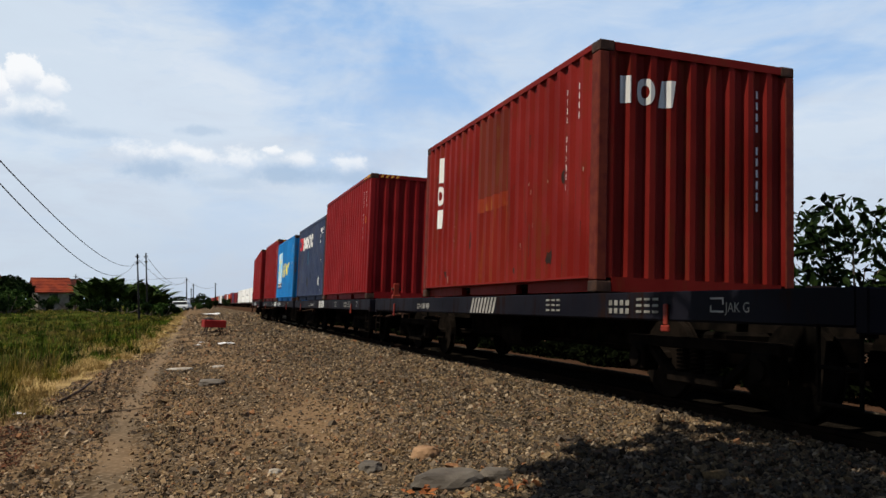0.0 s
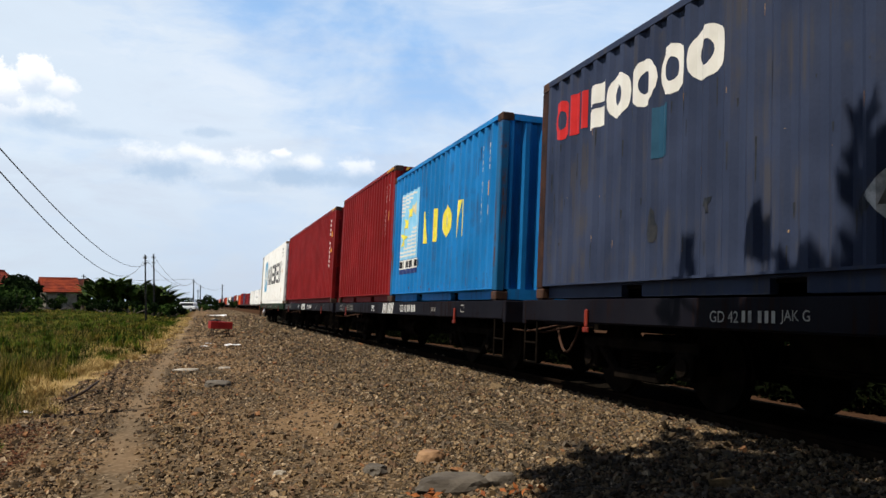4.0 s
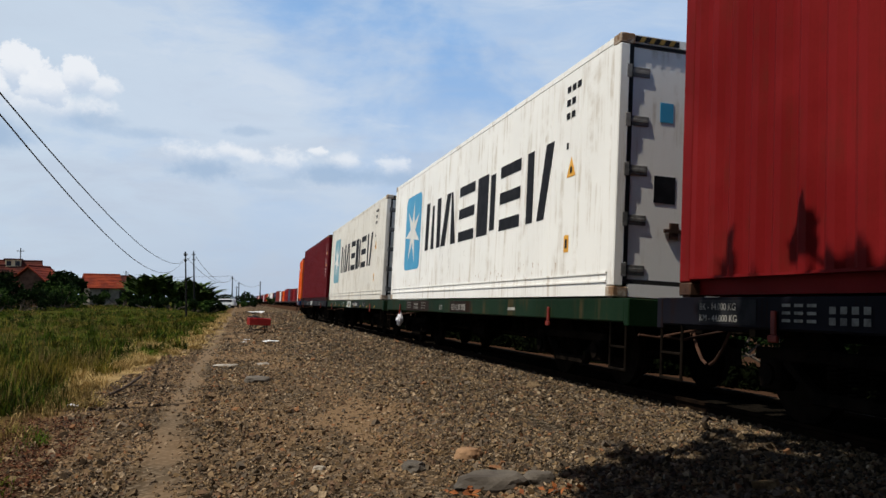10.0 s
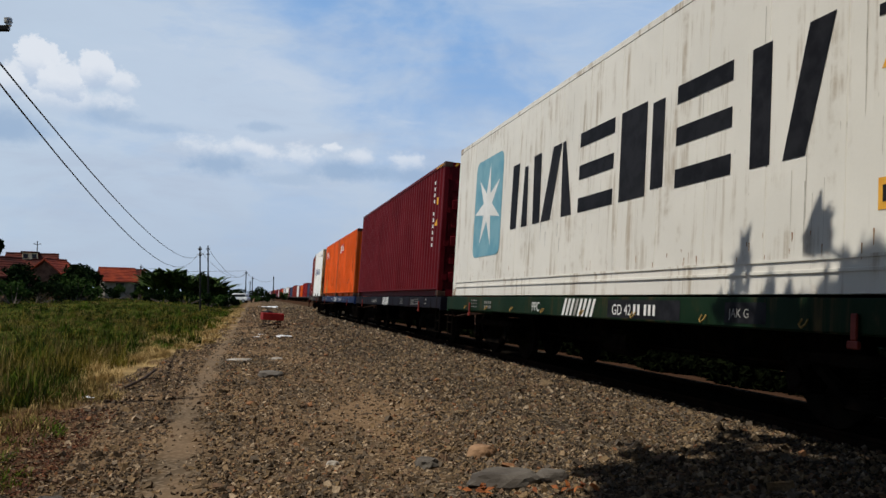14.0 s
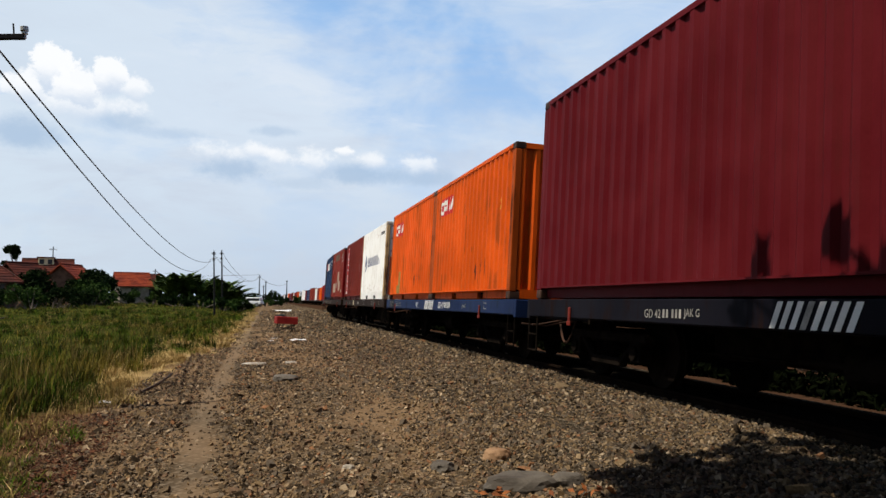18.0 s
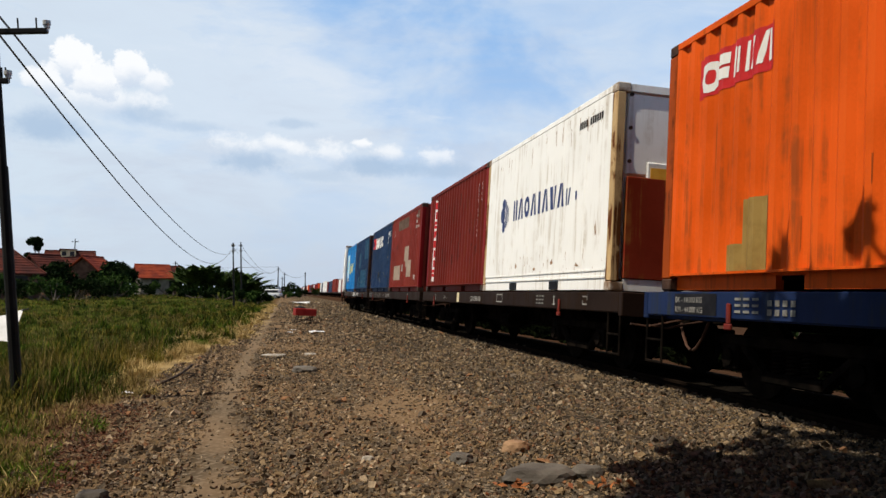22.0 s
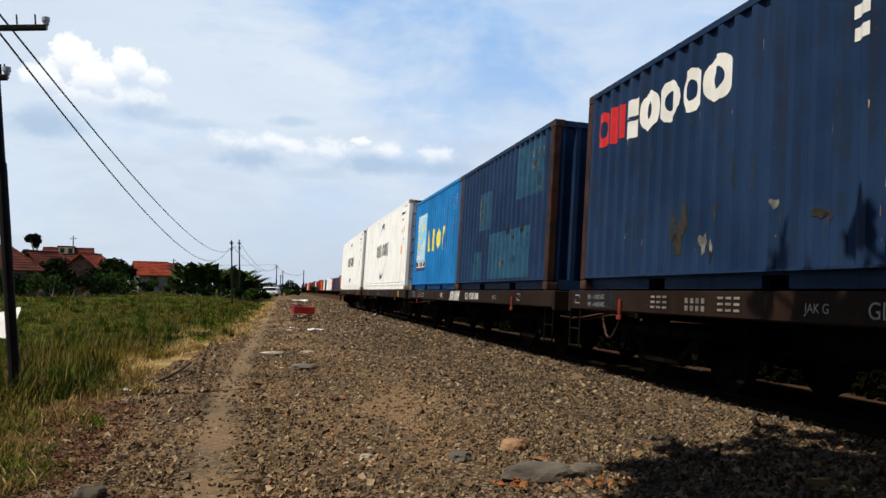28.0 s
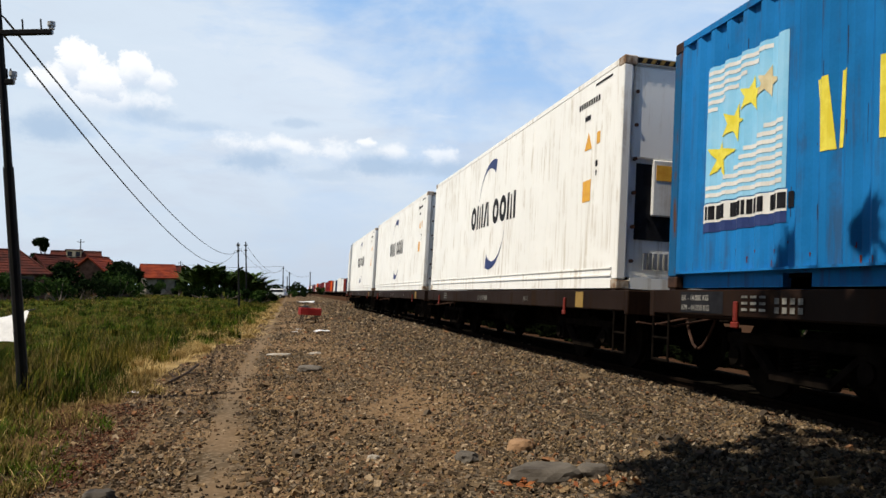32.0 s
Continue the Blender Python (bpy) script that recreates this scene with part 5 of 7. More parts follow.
def seaco_box(shade, label):
    c, prof = dry(label, FT20, STD, shade, "post_rust")
    W = (prof, left_of)
    stick_on(c, "brand_block", block_word(-2.70, 1.81, [0.38, 0.36], 0.46, 0.04, 0.0, ("ring", "comb")), "mark_red", W)
    stick_on(c, "brand_block", block_word(-1.86, 1.78, [0.36, 0.42, 0.44, 0.40, 0.50], 0.46, 0.035, 0.0, ("split", "ring", "ring", "ring", "ring")), "mark_white", W)
    stick_on(c, "code_marking", [[rect(1.92 + i * 0.17, 2.04 + i * 0.17, 2.13 + i * 0.01, 2.24 + i * 0.01) for i in range(4)], [rect(1.92, 2.12, 1.96, 2.06)], [rect(1.93, 2.12, 1.79, 1.89)], rect(2.14, 2.46, 2.085, 2.10)], "mark_white", W)
    stick_on(c, "faded_mark", [splotch(1.75, 0.55, 0.07, 9, 1.5), splotch(2.35, 0.7, 0.05, 10, 2.2), splotch(0.2, 0.75, 0.06, 12, 1.6), splotch(-0.6, 0.62, 0.07, 14, 3.0), splotch(2.5, 1.0, 0.05, 15, 2.0), splotch(-2.6, 0.9, 0.025, 16, 9.0)], "scuff", W)
    if shade == "slate":
        stick_on(c, "placard", [[(1.75, 0.60), (1.93, 0.41), (2.10, 0.60), (1.92, 0.77)]], "mark_pale", W, "worn white diamond placard")
        stick_on(c, "placard_mark", [[(1.86, 0.53), (1.90, 0.53), (1.96, 0.68), (1.92, 0.68)], rect(1.97, 2.0, 0.52, 0.64)], "mark_dim", W, proud=0.007)
        stick_on(c, "small_mark", [rect(2.31, 2.37, 1.20, 1.26), rect(2.3, 2.33, 0.28, 0.33)], "mark_white", W)
        stick_on(c, "repainted_patch", [rect(-0.62, -0.38, 1.25, 1.72)], "patch_blue", W)
    else:
        stick_on(c, "worn_mark", [splotch(-0.02, 0.45, 0.06, 21, 2.2), splotch(0.16, 0.40, 0.05, 22, 2.0), splotch(1.07, 0.71, 0.06, 23, 1.2), splotch(2.3, 0.72, 0.05, 24, 2.0), splotch(-2.62, 0.82, 0.02, 25, 8.0)], "mark_dim", W)
        stick_on(c, "scuff", [splotch(1.64, 0.57, 0.12, 26, 0.5), splotch(0.12, 0.33, 0.10, 27, 1.1), splotch(-0.45, 0.62, 0.16, 28, 2.4)], "scuff_brown", W)
    streaks(c, W, 60, 69, "scuff", -2.8, 2.8, 0.3, 2.0, 0.4)
    streaks(c, W, 26, 169, "rust_stain", -2.85, 2.85, 0.25, 2.2, 0.12, 0.012)
    return c


def star_reefer(mat, blue, label, a=0.0):
    c, prof = reefer(label, FT40, HC, mat, "white" if mat == "white" else "cream", "doors")
    W = (prof, left_of)
    stick_on(c, "logo_panel", [rounded(-4.65 + a, -3.10 + a, 0.68, 2.40, 0.17)], blue, W)
    part("logo_star", decal(star(-3.87 + a, 1.54, 0.74, 0.34, 7, 0.1), [], lambda u: 0, left_of, 0.008), "mark_white", c)
    kinds = (("posts", -2.62, 1.27), ("gable", -1.30, 1.07), ("bands", -0.04, 0.95), ("comb", 1.07, 0.94), ("bands", 2.24, 0.90), ("fork", 3.40, 0.97))
    stick_on(c, "brand_block", [sign(k, u + a, 1.03, wd, 1.0, 0.0) for k, u, wd in kinds], "mark_black", W)
    stick_on(c, "code_marking", [rect(4.70 + a + (i % 3) * 0.15, 4.81 + a + (i % 3) * 0.15, 2.56 - 0.17 * (i // 3), 2.64 - 0.17 * (i // 3)) for i in range(9) if i not in (5, 8)] + [rect(4.74 + a, 4.80 + a, 1.84, 1.92)], "mark_black", W)
    stick_on(c, "warning_sticker", [[(4.77 + a, 1.48), (5.03 + a, 1.48), (4.90 + a, 1.73)], rect(4.76 + a, 4.90 + a, 0.55, 0.76)], "mark_amber", W)
    stick_on(c, "sticker_mark", [rect(4.87 + a, 4.93 + a, 1.52, 1.60), rect(4.80 + a, 4.86 + a, 0.60, 0.71)], "mark_black", W, proud=0.007)
    streaks(c, W, 50, 67, "rust_stain", -5.9, 5.9, 0.3, 0.5, 0.12, 0.016), streaks(c, W, 16 if mat == "white" else 120, 68, "grime", -5.9, 5.9, 0.6, 2.7, 0.8, 0.014)
    streaks(c, W, 8, 168, "mark_mid", -1.4 + a, 1.6 + a, 0.75, 1.05, 0.3, 0.02)
    hazard(c, FT40, HC, True)
    return c


def arc_reefer(label):
    c, prof = reefer(label, FT40, HC, "white", "white", "unit")
    W = (prof, left_of)
    stick_on(c, "brand_block", block_word(-1.68, 1.28, [0.44, 0.52, 0.44], 0.50, 0.06, 0.0, ("ring", "posts", "gable")) + block_word(0.10, 1.28, [0.44, 0.46, 0.54], 0.50, 0.06, 0.0, ("ring", "ring", "posts")), "mark_black", W)
    arcs = []
    for sgn in (1, -1):
        for i in range(10):
            a, b = 0.35 + i * 0.15, 0.35 + (i + 1) * 0.15
            w0, w1 = 0.012 + 0.0026 * i * i, 0.012 + 0.0026 * (i + 1) ** 2
            q = [(-r_ * math.cos(k_), r_ * math.sin(k_)) for r_, k_ in ((1.1, a), (1.1, b), (1.1 - w1, b), (1.1 - w0, a))]
            arcs.append([(sgn * p - 0.02, 1.5 + sgn * r) for p, r in q])
    stick_on(c, "logo_arc", [arcs[:10], arcs[10:]], "mark_navy", W)
    stick_on(c, "code_marking", [rect(4.62 + i * 0.085, 4.68 + i * 0.085, 2.50, 2.58) for i in range(9)] + [rect(4.86, 5.06, 2.3, 2.37), rect(5.28, 5.36, 1.62, 1.70), rect(5.30, 5.34, 1.50, 1.57), rect(5.2, 5.75, 2.72, 2.75)], "mark_black", W)
    stick_on(c, "warning_sticker", [[(4.88, 1.89), (5.14, 1.89), (5.01, 2.13)], rect(5.30, 5.41, 1.92, 2.08), rect(4.87, 5.15, 1.18, 1.47)], "mark_amber", W)
    hazard(c, FT40, HC, True)
    return c


def orange_box(end):
    c, prof = dry("orange corrugated container with a small red brand panel", FT20, STD, "orange", "post_brown")
    W = (prof, left_of)
    stick_on(c, "brand_panel", [rect(-2.45, -1.22, 1.88, 2.28)], "mark_red", W)
    stick_on(c, "brand_block", [sign("ring", -2.42, 1.91, 0.36, 0.30, 0.03), sign("split", -2.06, 1.98, 0.13, 0.24, 0.02), sign("comb", -1.86, 1.96, 0.14, 0.26, 0.02), sign("fork", -1.66, 1.96, 0.17, 0.27, 0.02), sign("gable", -1.46, 1.96, 0.2, 0.28, 0.02)], "mark_white", W, proud=0.008)
    stick_on(c, "code_marking", [rect(2.2, 2.28, 1.55 + i * 0.12, 1.63 + i * 0.12) for i in range(2)], "mark_yellow", W)
    stick_on(c, "scrape", [splotch(1.2, 0.62, 0.05, 51, 5.0), splotch(1.5, 0.62, 0.035, 52, 7.0), splotch(1.75, 0.8, 0.03, 53, 6.0), splotch(0.8, 0.55, 0.03, 54, 7.0)], "post_rust", W)
    streaks(c, W, 12, 55 + end, "post_brown", -2.8, 2.8, 0.3, 1.7, 0.5)
    if end:
        stick_on(c, "bare_patch", [[rect(-1.88, -1.26, 0.17, 0.41), rect(-1.64, -1.26, 0.41, 0.80)]], "mark_ochre", W)
    return c


def build_train():
    navy, blue, brown, green = "sill_navy", "sill_blue", "sill_brown", "sill_green"
    kinds = {1: navy, 2: navy, 3: navy, 4: navy, 5: green, 6: green, 7: navy, 8: blue, 9: brown, 10: brown, 11: brown, 12: brown, 13: brown, 14: brown, 15: brown}
    words = {navy: "flat container wagon with a dark navy steel frame and white markings", blue: "flat container wagon with a blue steel frame and white markings", brown: "flat container wagon with a grimy brown steel frame", green: "flat container wagon with a chipped green steel frame"}
    for k in range(1, 41):
        col = kinds.get(k, brown)
        put_on(k, wagon(col, words[col], k <= 15, {1: "first", 2: "turned", 5: "green", 6: "hooked", 7: "turned", 9: "ninth", 10: "tenth", 12: "grimy", 13: "grimy", 14: "grimy"}.get(k, "clear")), 0.0, 0.0)
    h = FT20 / 2 + 0.02
    # first wagon: one box in the middle
    c, prof = dry("rusty red corrugated container with white lettering blocks and a patched wall", FT20, STD, "red_first", "post_orange")
    W = (prof, left_of)
    stick_on(c, "repair_patch", [rect(-0.47, 0.60, 1.36, 2.46)], "patch_brown", W)
    stick_on(c, "rusty_patch", [rect(-0.48, 0.62, 1.16, 1.355)], "rustred", W)
    stick_on(c, "faded_patch", [rect(-0.52, 0.64, 0.17, 1.155)], "red_rusty", W)
    stick_on(c, "rust_spot", [splotch(-1.9, 0.35, 0.10, 31, 0.7), splotch(0.9, 0.3, 0.08, 32, 0.8), splotch(1.9, 0.4, 0.07, 33, 1.8), splotch(2.2, 1.3, 0.04, 34, 3.0), splotch(-0.8, 0.8, 0.04, 35, 3.5)], "post_rust", W)
    stick_on(c, "brand_block", [sign("post", -2.35, 1.87, 0.24, 0.41, 0), sign("ring", -2.37, 1.49, 0.25, 0.32, 0), sign("slab", -2.40, 1.11, 0.30, 0.31, 0)], "mark_white", W)
    id_marks(c, FT20, STD, prof)
    eprof = ribs(2.2, 0.25, 0.048)
    E = (eprof, near_of(FT20))
    stick_on(c, "brand_block", block_word(-0.98, 1.96, [0.17, 0.2, 0.22], 0.29, 0.05, 0.0, ("post", "ring", "slab")), "mark_white", E)
    stick_on(c, "code_marking", [rect(0.745, 0.772, 2.2 - i * 0.125, 2.285 - i * 0.125) for i in range(11) if i != 4], "mark_white", E)
    streaks(c, W, 50, 65, "post_orange", -2.8, 2.8, 0.3, 2.3, 0.5)
    streaks(c, W, 25, 66, "mark_grey", -2.8, 2.8, 0.3, 1.5, 0.12, 0.012)
    put_on(1, c, -0.14)
    # second
    c, prof = dry("dark red corrugated high container with yellow hazard corners", FT20, HC, "red", "red")
    id_marks(c, FT20, HC, prof), hazard(c, FT20, HC)
    stick_on(c, "sticker", [rect(2.53, 2.63, 1.76, 1.95)], "mark_amber", (prof, left_of))
    stick_on(c, "code_marking", [rect(0.805, 0.830, 2.45 - i * 0.13, 2.53 - i * 0.13) for i in range(10)], "mark_white", (eprof, near_of(FT20)))
    put_on(2, c, -h)
    put_on(2, seaco_box("slate", "slate-grey corrugated container with white and red brand blocks"), h)
    # third
    put_on(3, blue_star_box(), -h)
    c, prof = dry("dark red corrugated high container with an amber sticker", FT20, HC, "red", "red")
    id_marks(c, FT20, HC, prof), hazard(c, FT20, HC)
    stick_on(c, "sticker", [rect(2.53, 2.63, 1.76, 1.95)], "mark_amber", (prof, left_of))
    put_on(3, c, h)
    # fourth: long red box
    for k, mat in ((4, "red"), (7, "maroon")):
        c, prof = dry("long dark red corrugated container with ribbed doors" if k == 4 else "long maroon corrugated container with ribbed doors", FT40, HC, mat, mat, "doors", False)
        stick_on(c, "code_marking", [rect(5.2, 5.232, 2.5 - i * 0.14, 2.58 - i * 0.14) for i in range(11) if i != 4], "mark_white", (prof, left_of))
        stick_on(c, "warning_sticker", [[(5.44, 1.55), (5.68, 1.55), (5.56, 1.8)], rect(5.48, 5.6, 2.02, 2.18)], "mark_amber", (prof, left_of))
        hazard(c, FT40, HC)
        put_on(k, c)
    put_on(5, star_reefer("white", "mark_sky", "long white refrigerated container with a blue star panel"))
    put_on(6, star_reefer("cream", "mark_teal", "long grimy white refrigerated container with a faded blue star panel", -0.2))
    put_on(8, orange_box(False), -h), put_on(8, orange_box(True), h)
    # ninth
    c, prof = reefer("short white refrigerated container with rusty posts and navy brand blocks", FT20, STD, "white", "post_cream", "unit")
    W = (prof, left_of)
    stick_on(c, "brand_block", block_word(-1.19, 1.22, [0.22, 0.27, 0.27, 0.28, 0.16, 0.28, 0.28, 0.27], 0.35, 0.065, 0.0, ("bars", "gable", "ring", "gable", "post", "gable", "wedge", "gable")) + [sign("fork", 1.38, 1.22, 0.18, 0.24, 0), sign("block", 1.74, 1.26, 0.06, 0.12, 0)], "mark_navy", W)
    stick_on(c, "logo_shape", [[rounded(-1.98, -1.72, 1.24, 1.52, 0.12), rounded(-1.90, -1.70, 1.46, 1.68, 0.09), rounded(-1.86, -1.70, 1.06, 1.27, 0.07)], [rect(-1.68, -1.63, 1.14, 1.62), rect(-1.60, -1.56, 1.18, 1.54), rect(-1.52, -1.49, 1.24, 1.5)]], "mark_navy", W)
    stick_on(c, "code_marking", [rect(1.80 + i * 0.075, 1.855 + i * 0.075, 2.22, 2.32) for i in range(11) if i != 4], "mark_black", W)
    stick_on(c, "rust_spot", [splotch(-0.9, 0.42, 0.06, 41), splotch(0.9, 0.42, 0.07, 42, 0.8), splotch(1.9, 0.35, 0.09, 43, 0.4), splotch(2.5, 0.8, 0.04, 44, 3.0), splotch(0.1, 0.34, 0.08, 45, 0.4)], "rust_stain", W)
    # black slabs on the rail stand in for the shade inside the fork pockets
    for y in (-1.02, 1.02):
        part("fork_pocket", boxes((-1.2215, -1.19, y - 0.18, y + 0.18, 0.02, 0.14)), "mark_black", c)
    part("lower_cover", boxes((-1.05, 1.05, -FT20 / 2 - 0.004, -FT20 / 2 + 0.05, 0.16, 1.42), bevel=0.01), "rustred", c, "rusty red cover plate")
    streaks(c, W, 40, 63, "rust_stain", -2.8, 2.8, 0.3, 0.6, 0.18, 0.018), streaks(c, W, 26, 64, "rust_stain", -2.9, 2.9, 2.3, 2.48, 0.35, 0.02)
    put_on(9, c, -h)
    c, prof = dry("dark red corrugated container with an upright white name strip", FT20, STD, "red_bright", "red")
    W = (prof, left_of)
    stick_on(c, "name_strip", [rect(-2.46, -2.09, 0.26, 2.40)], "mark_white", W)
    stick_on(c, "name_bar", [sign(("split", "bars", "bars", "block", "slab", "split", "bars", "block")[i], -2.42, 0.38 + i * 0.255, 0.28, 0.19, 0) for i in range(8)], "mark_red", W, proud=0.007)
    id_marks(c, FT20, STD, prof)
    streaks(c, W, 150, 61, "scuff_dark", -2.0, 2.7, 0.7, 2.25, 0.42, 0.022), streaks(c, W, 22, 161, "red_faded", -0.6, 1.3, 0.25, 0.5, 0.12, 0.05)
    put_on(9, c, h)
    # tenth
    c, prof = dry("faded red corrugated container with square grey patches", FT20, STD, "red_faded", "red")
    W = (prof, left_of)
    stick_on(c, "bare_patch", [[rect(0.04, 0.92, 0.98, 1.45), rect(0.40, 0.92, 0.80, 0.98), rect(0.52, 1.48, 0.46, 0.80), rect(0.92, 1.48, 0.80, 0.98)], rect(-2.22, -0.82, 0.39, 0.88)], "mark_grey", W)
    stick_on(c, "dull_patch", [rect(-1.62, 0.56, 2.08, 2.42), rect(2.3, 2.62, 2.2, 2.44)], "mark_dull", W)
    stick_on(c, "code_marking", [rect(-2.32, -2.26, 1.9, 2.18), *[rect(2.08 + (i % 3) * 0.17, 2.17 + (i % 3) * 0.17, 2.24 - 0.16 * (i // 3), 2.33 - 0.16 * (i // 3)) for i in range(9) if i != 5], rect(2.26, 2.33, 1.62, 1.72), rect(-0.35, -0.25, 0.66, 0.9), rect(2.1, 2.2, 0.36, 0.5)], "mark_mid", W)
    streaks(c, W, 40, 62, "post_rust", -2.7, 2.7, 0.3, 2.2)
    put_on(10, c, -h)
    put_on(10, seaco_box("navy", "navy corrugated container with rusty posts and white and red brand blocks"), h)
    # eleventh
    c, prof = dry("dark navy corrugated container with repainted blue patches and rusty posts", FT20, STD, "navy", "post_rust")
    W = (prof, left_of)
    stick_on(c, "repainted_patch", [rect(1.17, 2.55, 1.55, 2.44), rect(-1.32, -0.45, 1.18, 1.93), rect(-0.48, 2.1, 0.2, 1.06), [rect(-1.68, -0.90, 0.19, 0.55), rect(-1.55, -1.02, 0.55, 0.76)]], "patch_blue", W)
    stick_on(c, "scuff", [splotch(-0.25, 0.50, 0.07, 1, 1.6), splotch(1.45, 0.5, 0.09, 2, 1.5), splotch(2.3, 2.1, 0.08, 3, 1.3), splotch(0.4, 1.2, 0.08, 4, 0.8), splotch(0.9, 0.95, 0.06, 5, 0.8), splotch(-1.4, 0.55, 0.06, 6)], "scuff", W)
    stick_on(c, "worn_mark", [[rect(0.36, 0.42, 0.36, 0.62), rect(0.42, 0.54, 0.42, 0.54)], [rect(-1.22 + 0.22 * i, -1.12 + 0.22 * i, 1.3, 1.85) for i in range(3)], [rect(1.95 + 0.1 * i, 2.02 + 0.1 * i, 2.16, 2.28) for i in range(6)], [rect(1.98, 2.2, 1.96, 2.08)], [rect(2.2, 2.45, 1.6, 1.9)]], "mark_dim", W)
    stick_on(c, "scuff", [splotch(0.42 + 0.17 * i, 0.52 + 0.13 * (i * 7 % 5), 0.07 + 0.016 * (i % 4), 80 + i, 0.8 + 0.3 * (i % 3)) for i in range(10)], "scuff_brown", W)
    streaks(c, W, 70, 71, "scuff", -2.8, 2.8, 0.3, 2.2, 0.4)
    put_on(11, c, -h)
    put_on(11, blue_star_box(), h)
    for k in (12, 13, 14):
        put_on(k, arc_reefer("long white refrigerated container with navy brand blocks and arcs"))
    # the tail of the train, far away
    random.seed(5)
    shades = ["navy", "red", "maroon", "pale", "red_bright", "red_faded", "pale", "red", "red_faded", "pale", "red", "maroon", "orange", "slate"]
    words = {"navy": "dark navy", "red": "dark red", "maroon": "maroon", "pale": "pale grey", "red_bright": "oxide red", "orange": "orange", "red_faded": "faded red", "slate": "slate grey"}
    for k in range(15, 41):
        a = shades[(k * 5 + 1) % len(shades)]
        if k % 3 == 0:
            put_on(k, far_box(FT40, HC, a, "long " + words[a] + " container on the tail of the train"))
        else:
            b = shades[(k * 3 + 4) % len(shades)]
            put_on(k, far_box(FT20, STD, a, words[a] + " container on the tail of the train"), -h)
            put_on(k, far_box(FT20, STD, b, words[b] + " container on the tail of the train"), h)


def far_box(L, H, mat, label):
    c = tagged(new("shipping_container"), label, "shipping container", "containers on the train")
    span = L - 0.32
    part("side_panel", painted(("side_panel", L, H, 0), lambda: wall_mesh(ribs(span, 0.278, 0.036), 0.15, H - 0.06, left_of), mat), None, c)
    part("end_panel", painted(("end_panel", L, H), lambda: wall_mesh(ribs(2.2, 0.25, 0.048), 0.15, H - 0.09, near_of(L)), mat), None, c)
    part("frame", painted(("far_frame", L, H), lambda: boxes((-1.2, 1.2, -L / 2, L / 2, 0.0, 0.16), (-1.17, 1.17, -L / 2 + 0.1, L / 2 - 0.02, 0.16, H - 0.06), (-1.2, 1.2, -L / 2, L / 2, H - 0.09, H), *[(x - 0.06, x + 0.06, y - 0.08, y + 0.08, 0.0, H) for x in (-1.15, 1.15) for y in (-L / 2 + 0.08, L / 2 - 0.08)]), mat), None, c)
    return c


build_train()

# white carrier bag tied under the fifth wagon
def build_bag():
    """A knotted plastic bag: crumpled skin under a knot."""
    rng = np.random.default_rng(3)
    bm = bmesh.new()
    bmesh.ops.create_icosphere(bm, subdivisions=4, radius=1.0)
    for v in bm.verts:
        p = v.co.copy()
        k = 0.9 + 0.45 * noise.noise(p * 2.3) + 0.30 * noise.noise(p * 5.0)
        taper = 1.0 - 0.62 * max(0.0, p.z) ** 0.8
        v.co = Vector((p.x * 0.08 * k * taper, p.y * 0.15 * k * taper - 0.06 * p.z, p.z * 0.17 * (1 + 0.25 * noise.noise(p * 3.0)) - 0.16))
    bag = tagged(new("plastic_bag"), "crumpled white plastic bag tied under the wagon frame", "plastic bag")
    for f in bm.faces:
        f.smooth = True
    part("bag", bm, "bag", bag)
    part("knot", tube([(0, 0, 0.0), (0.01, 0.02, 0.10), (0.0, 0.0, 0.2)], 0.018), "bag", bag)
    put_on(5, bag, 5.0, 0.70)
    for ob in bag.children:
        ob.matrix_basis = Matrix.Translation((-1.17, 0, 0)) @ ob.matrix_basis


build_bag()


def build_stakes():
    """Upright red lock brackets on the bare end of the first wagon."""
    for x, y in ((-0.95, 5.75), (0.05, 5.9), (0.95, 5.75)):
        b = tagged(new("lock_bracket"), "rusty red folding lock bracket on the wagon deck", "lock bracket", "brackets on the deck")
        part("plate", boxes((-0.06, 0.06, -0.03, 0.03, 0.0, 0.34), (-0.09, 0.09, -0.05, 0.05, 0.0, 0.10), bevel=0.012), "mark_orange", b)
        part("pin", rods(((-0.1, 0, 0.22), (0.1, 0, 0.22), 0.025)), "cast", b)
        for ob in b.children:
            ob.matrix_basis = Matrix.Translation((x, 0, 0)) @ ob.matrix_basis
        put_on(1, b, y, 0.97)


build_stakes()


# ---- stones, path and litter ----
def joined(shapes, centres, sizes, turns):
    """Many copies of small shapes as plain arrays."""
    verts, faces, base = [], [], 0
    for k, (v, f) in enumerate(shapes):
        for i in range(k, len(centres), len(shapes)):
            p = (v * sizes[i]) @ turns[i].T + centres[i]
            verts.append(p)
            faces.append(f + base)
            base += len(v)
    return np.concatenate(verts), np.concatenate(faces)


def big_mesh(name, verts, faces, mat):
    me = bpy.data.meshes.new(name)
    n, k = len(faces), faces.shape[1]
    me.vertices.add(len(verts)), me.loops.add(n * k), me.polygons.add(n)
    me.vertices.foreach_set("co", np.asarray(verts, np.float32).ravel())
    me.loops.foreach_set("vertex_index", np.asarray(faces, np.int32).ravel())
    me.polygons.foreach_set("loop_start", np.arange(0, n * k, k, dtype=np.int32))
    me.update(calc_edges=True)
    me.materials.append(M[mat])
    me.shade_flat()
    return me


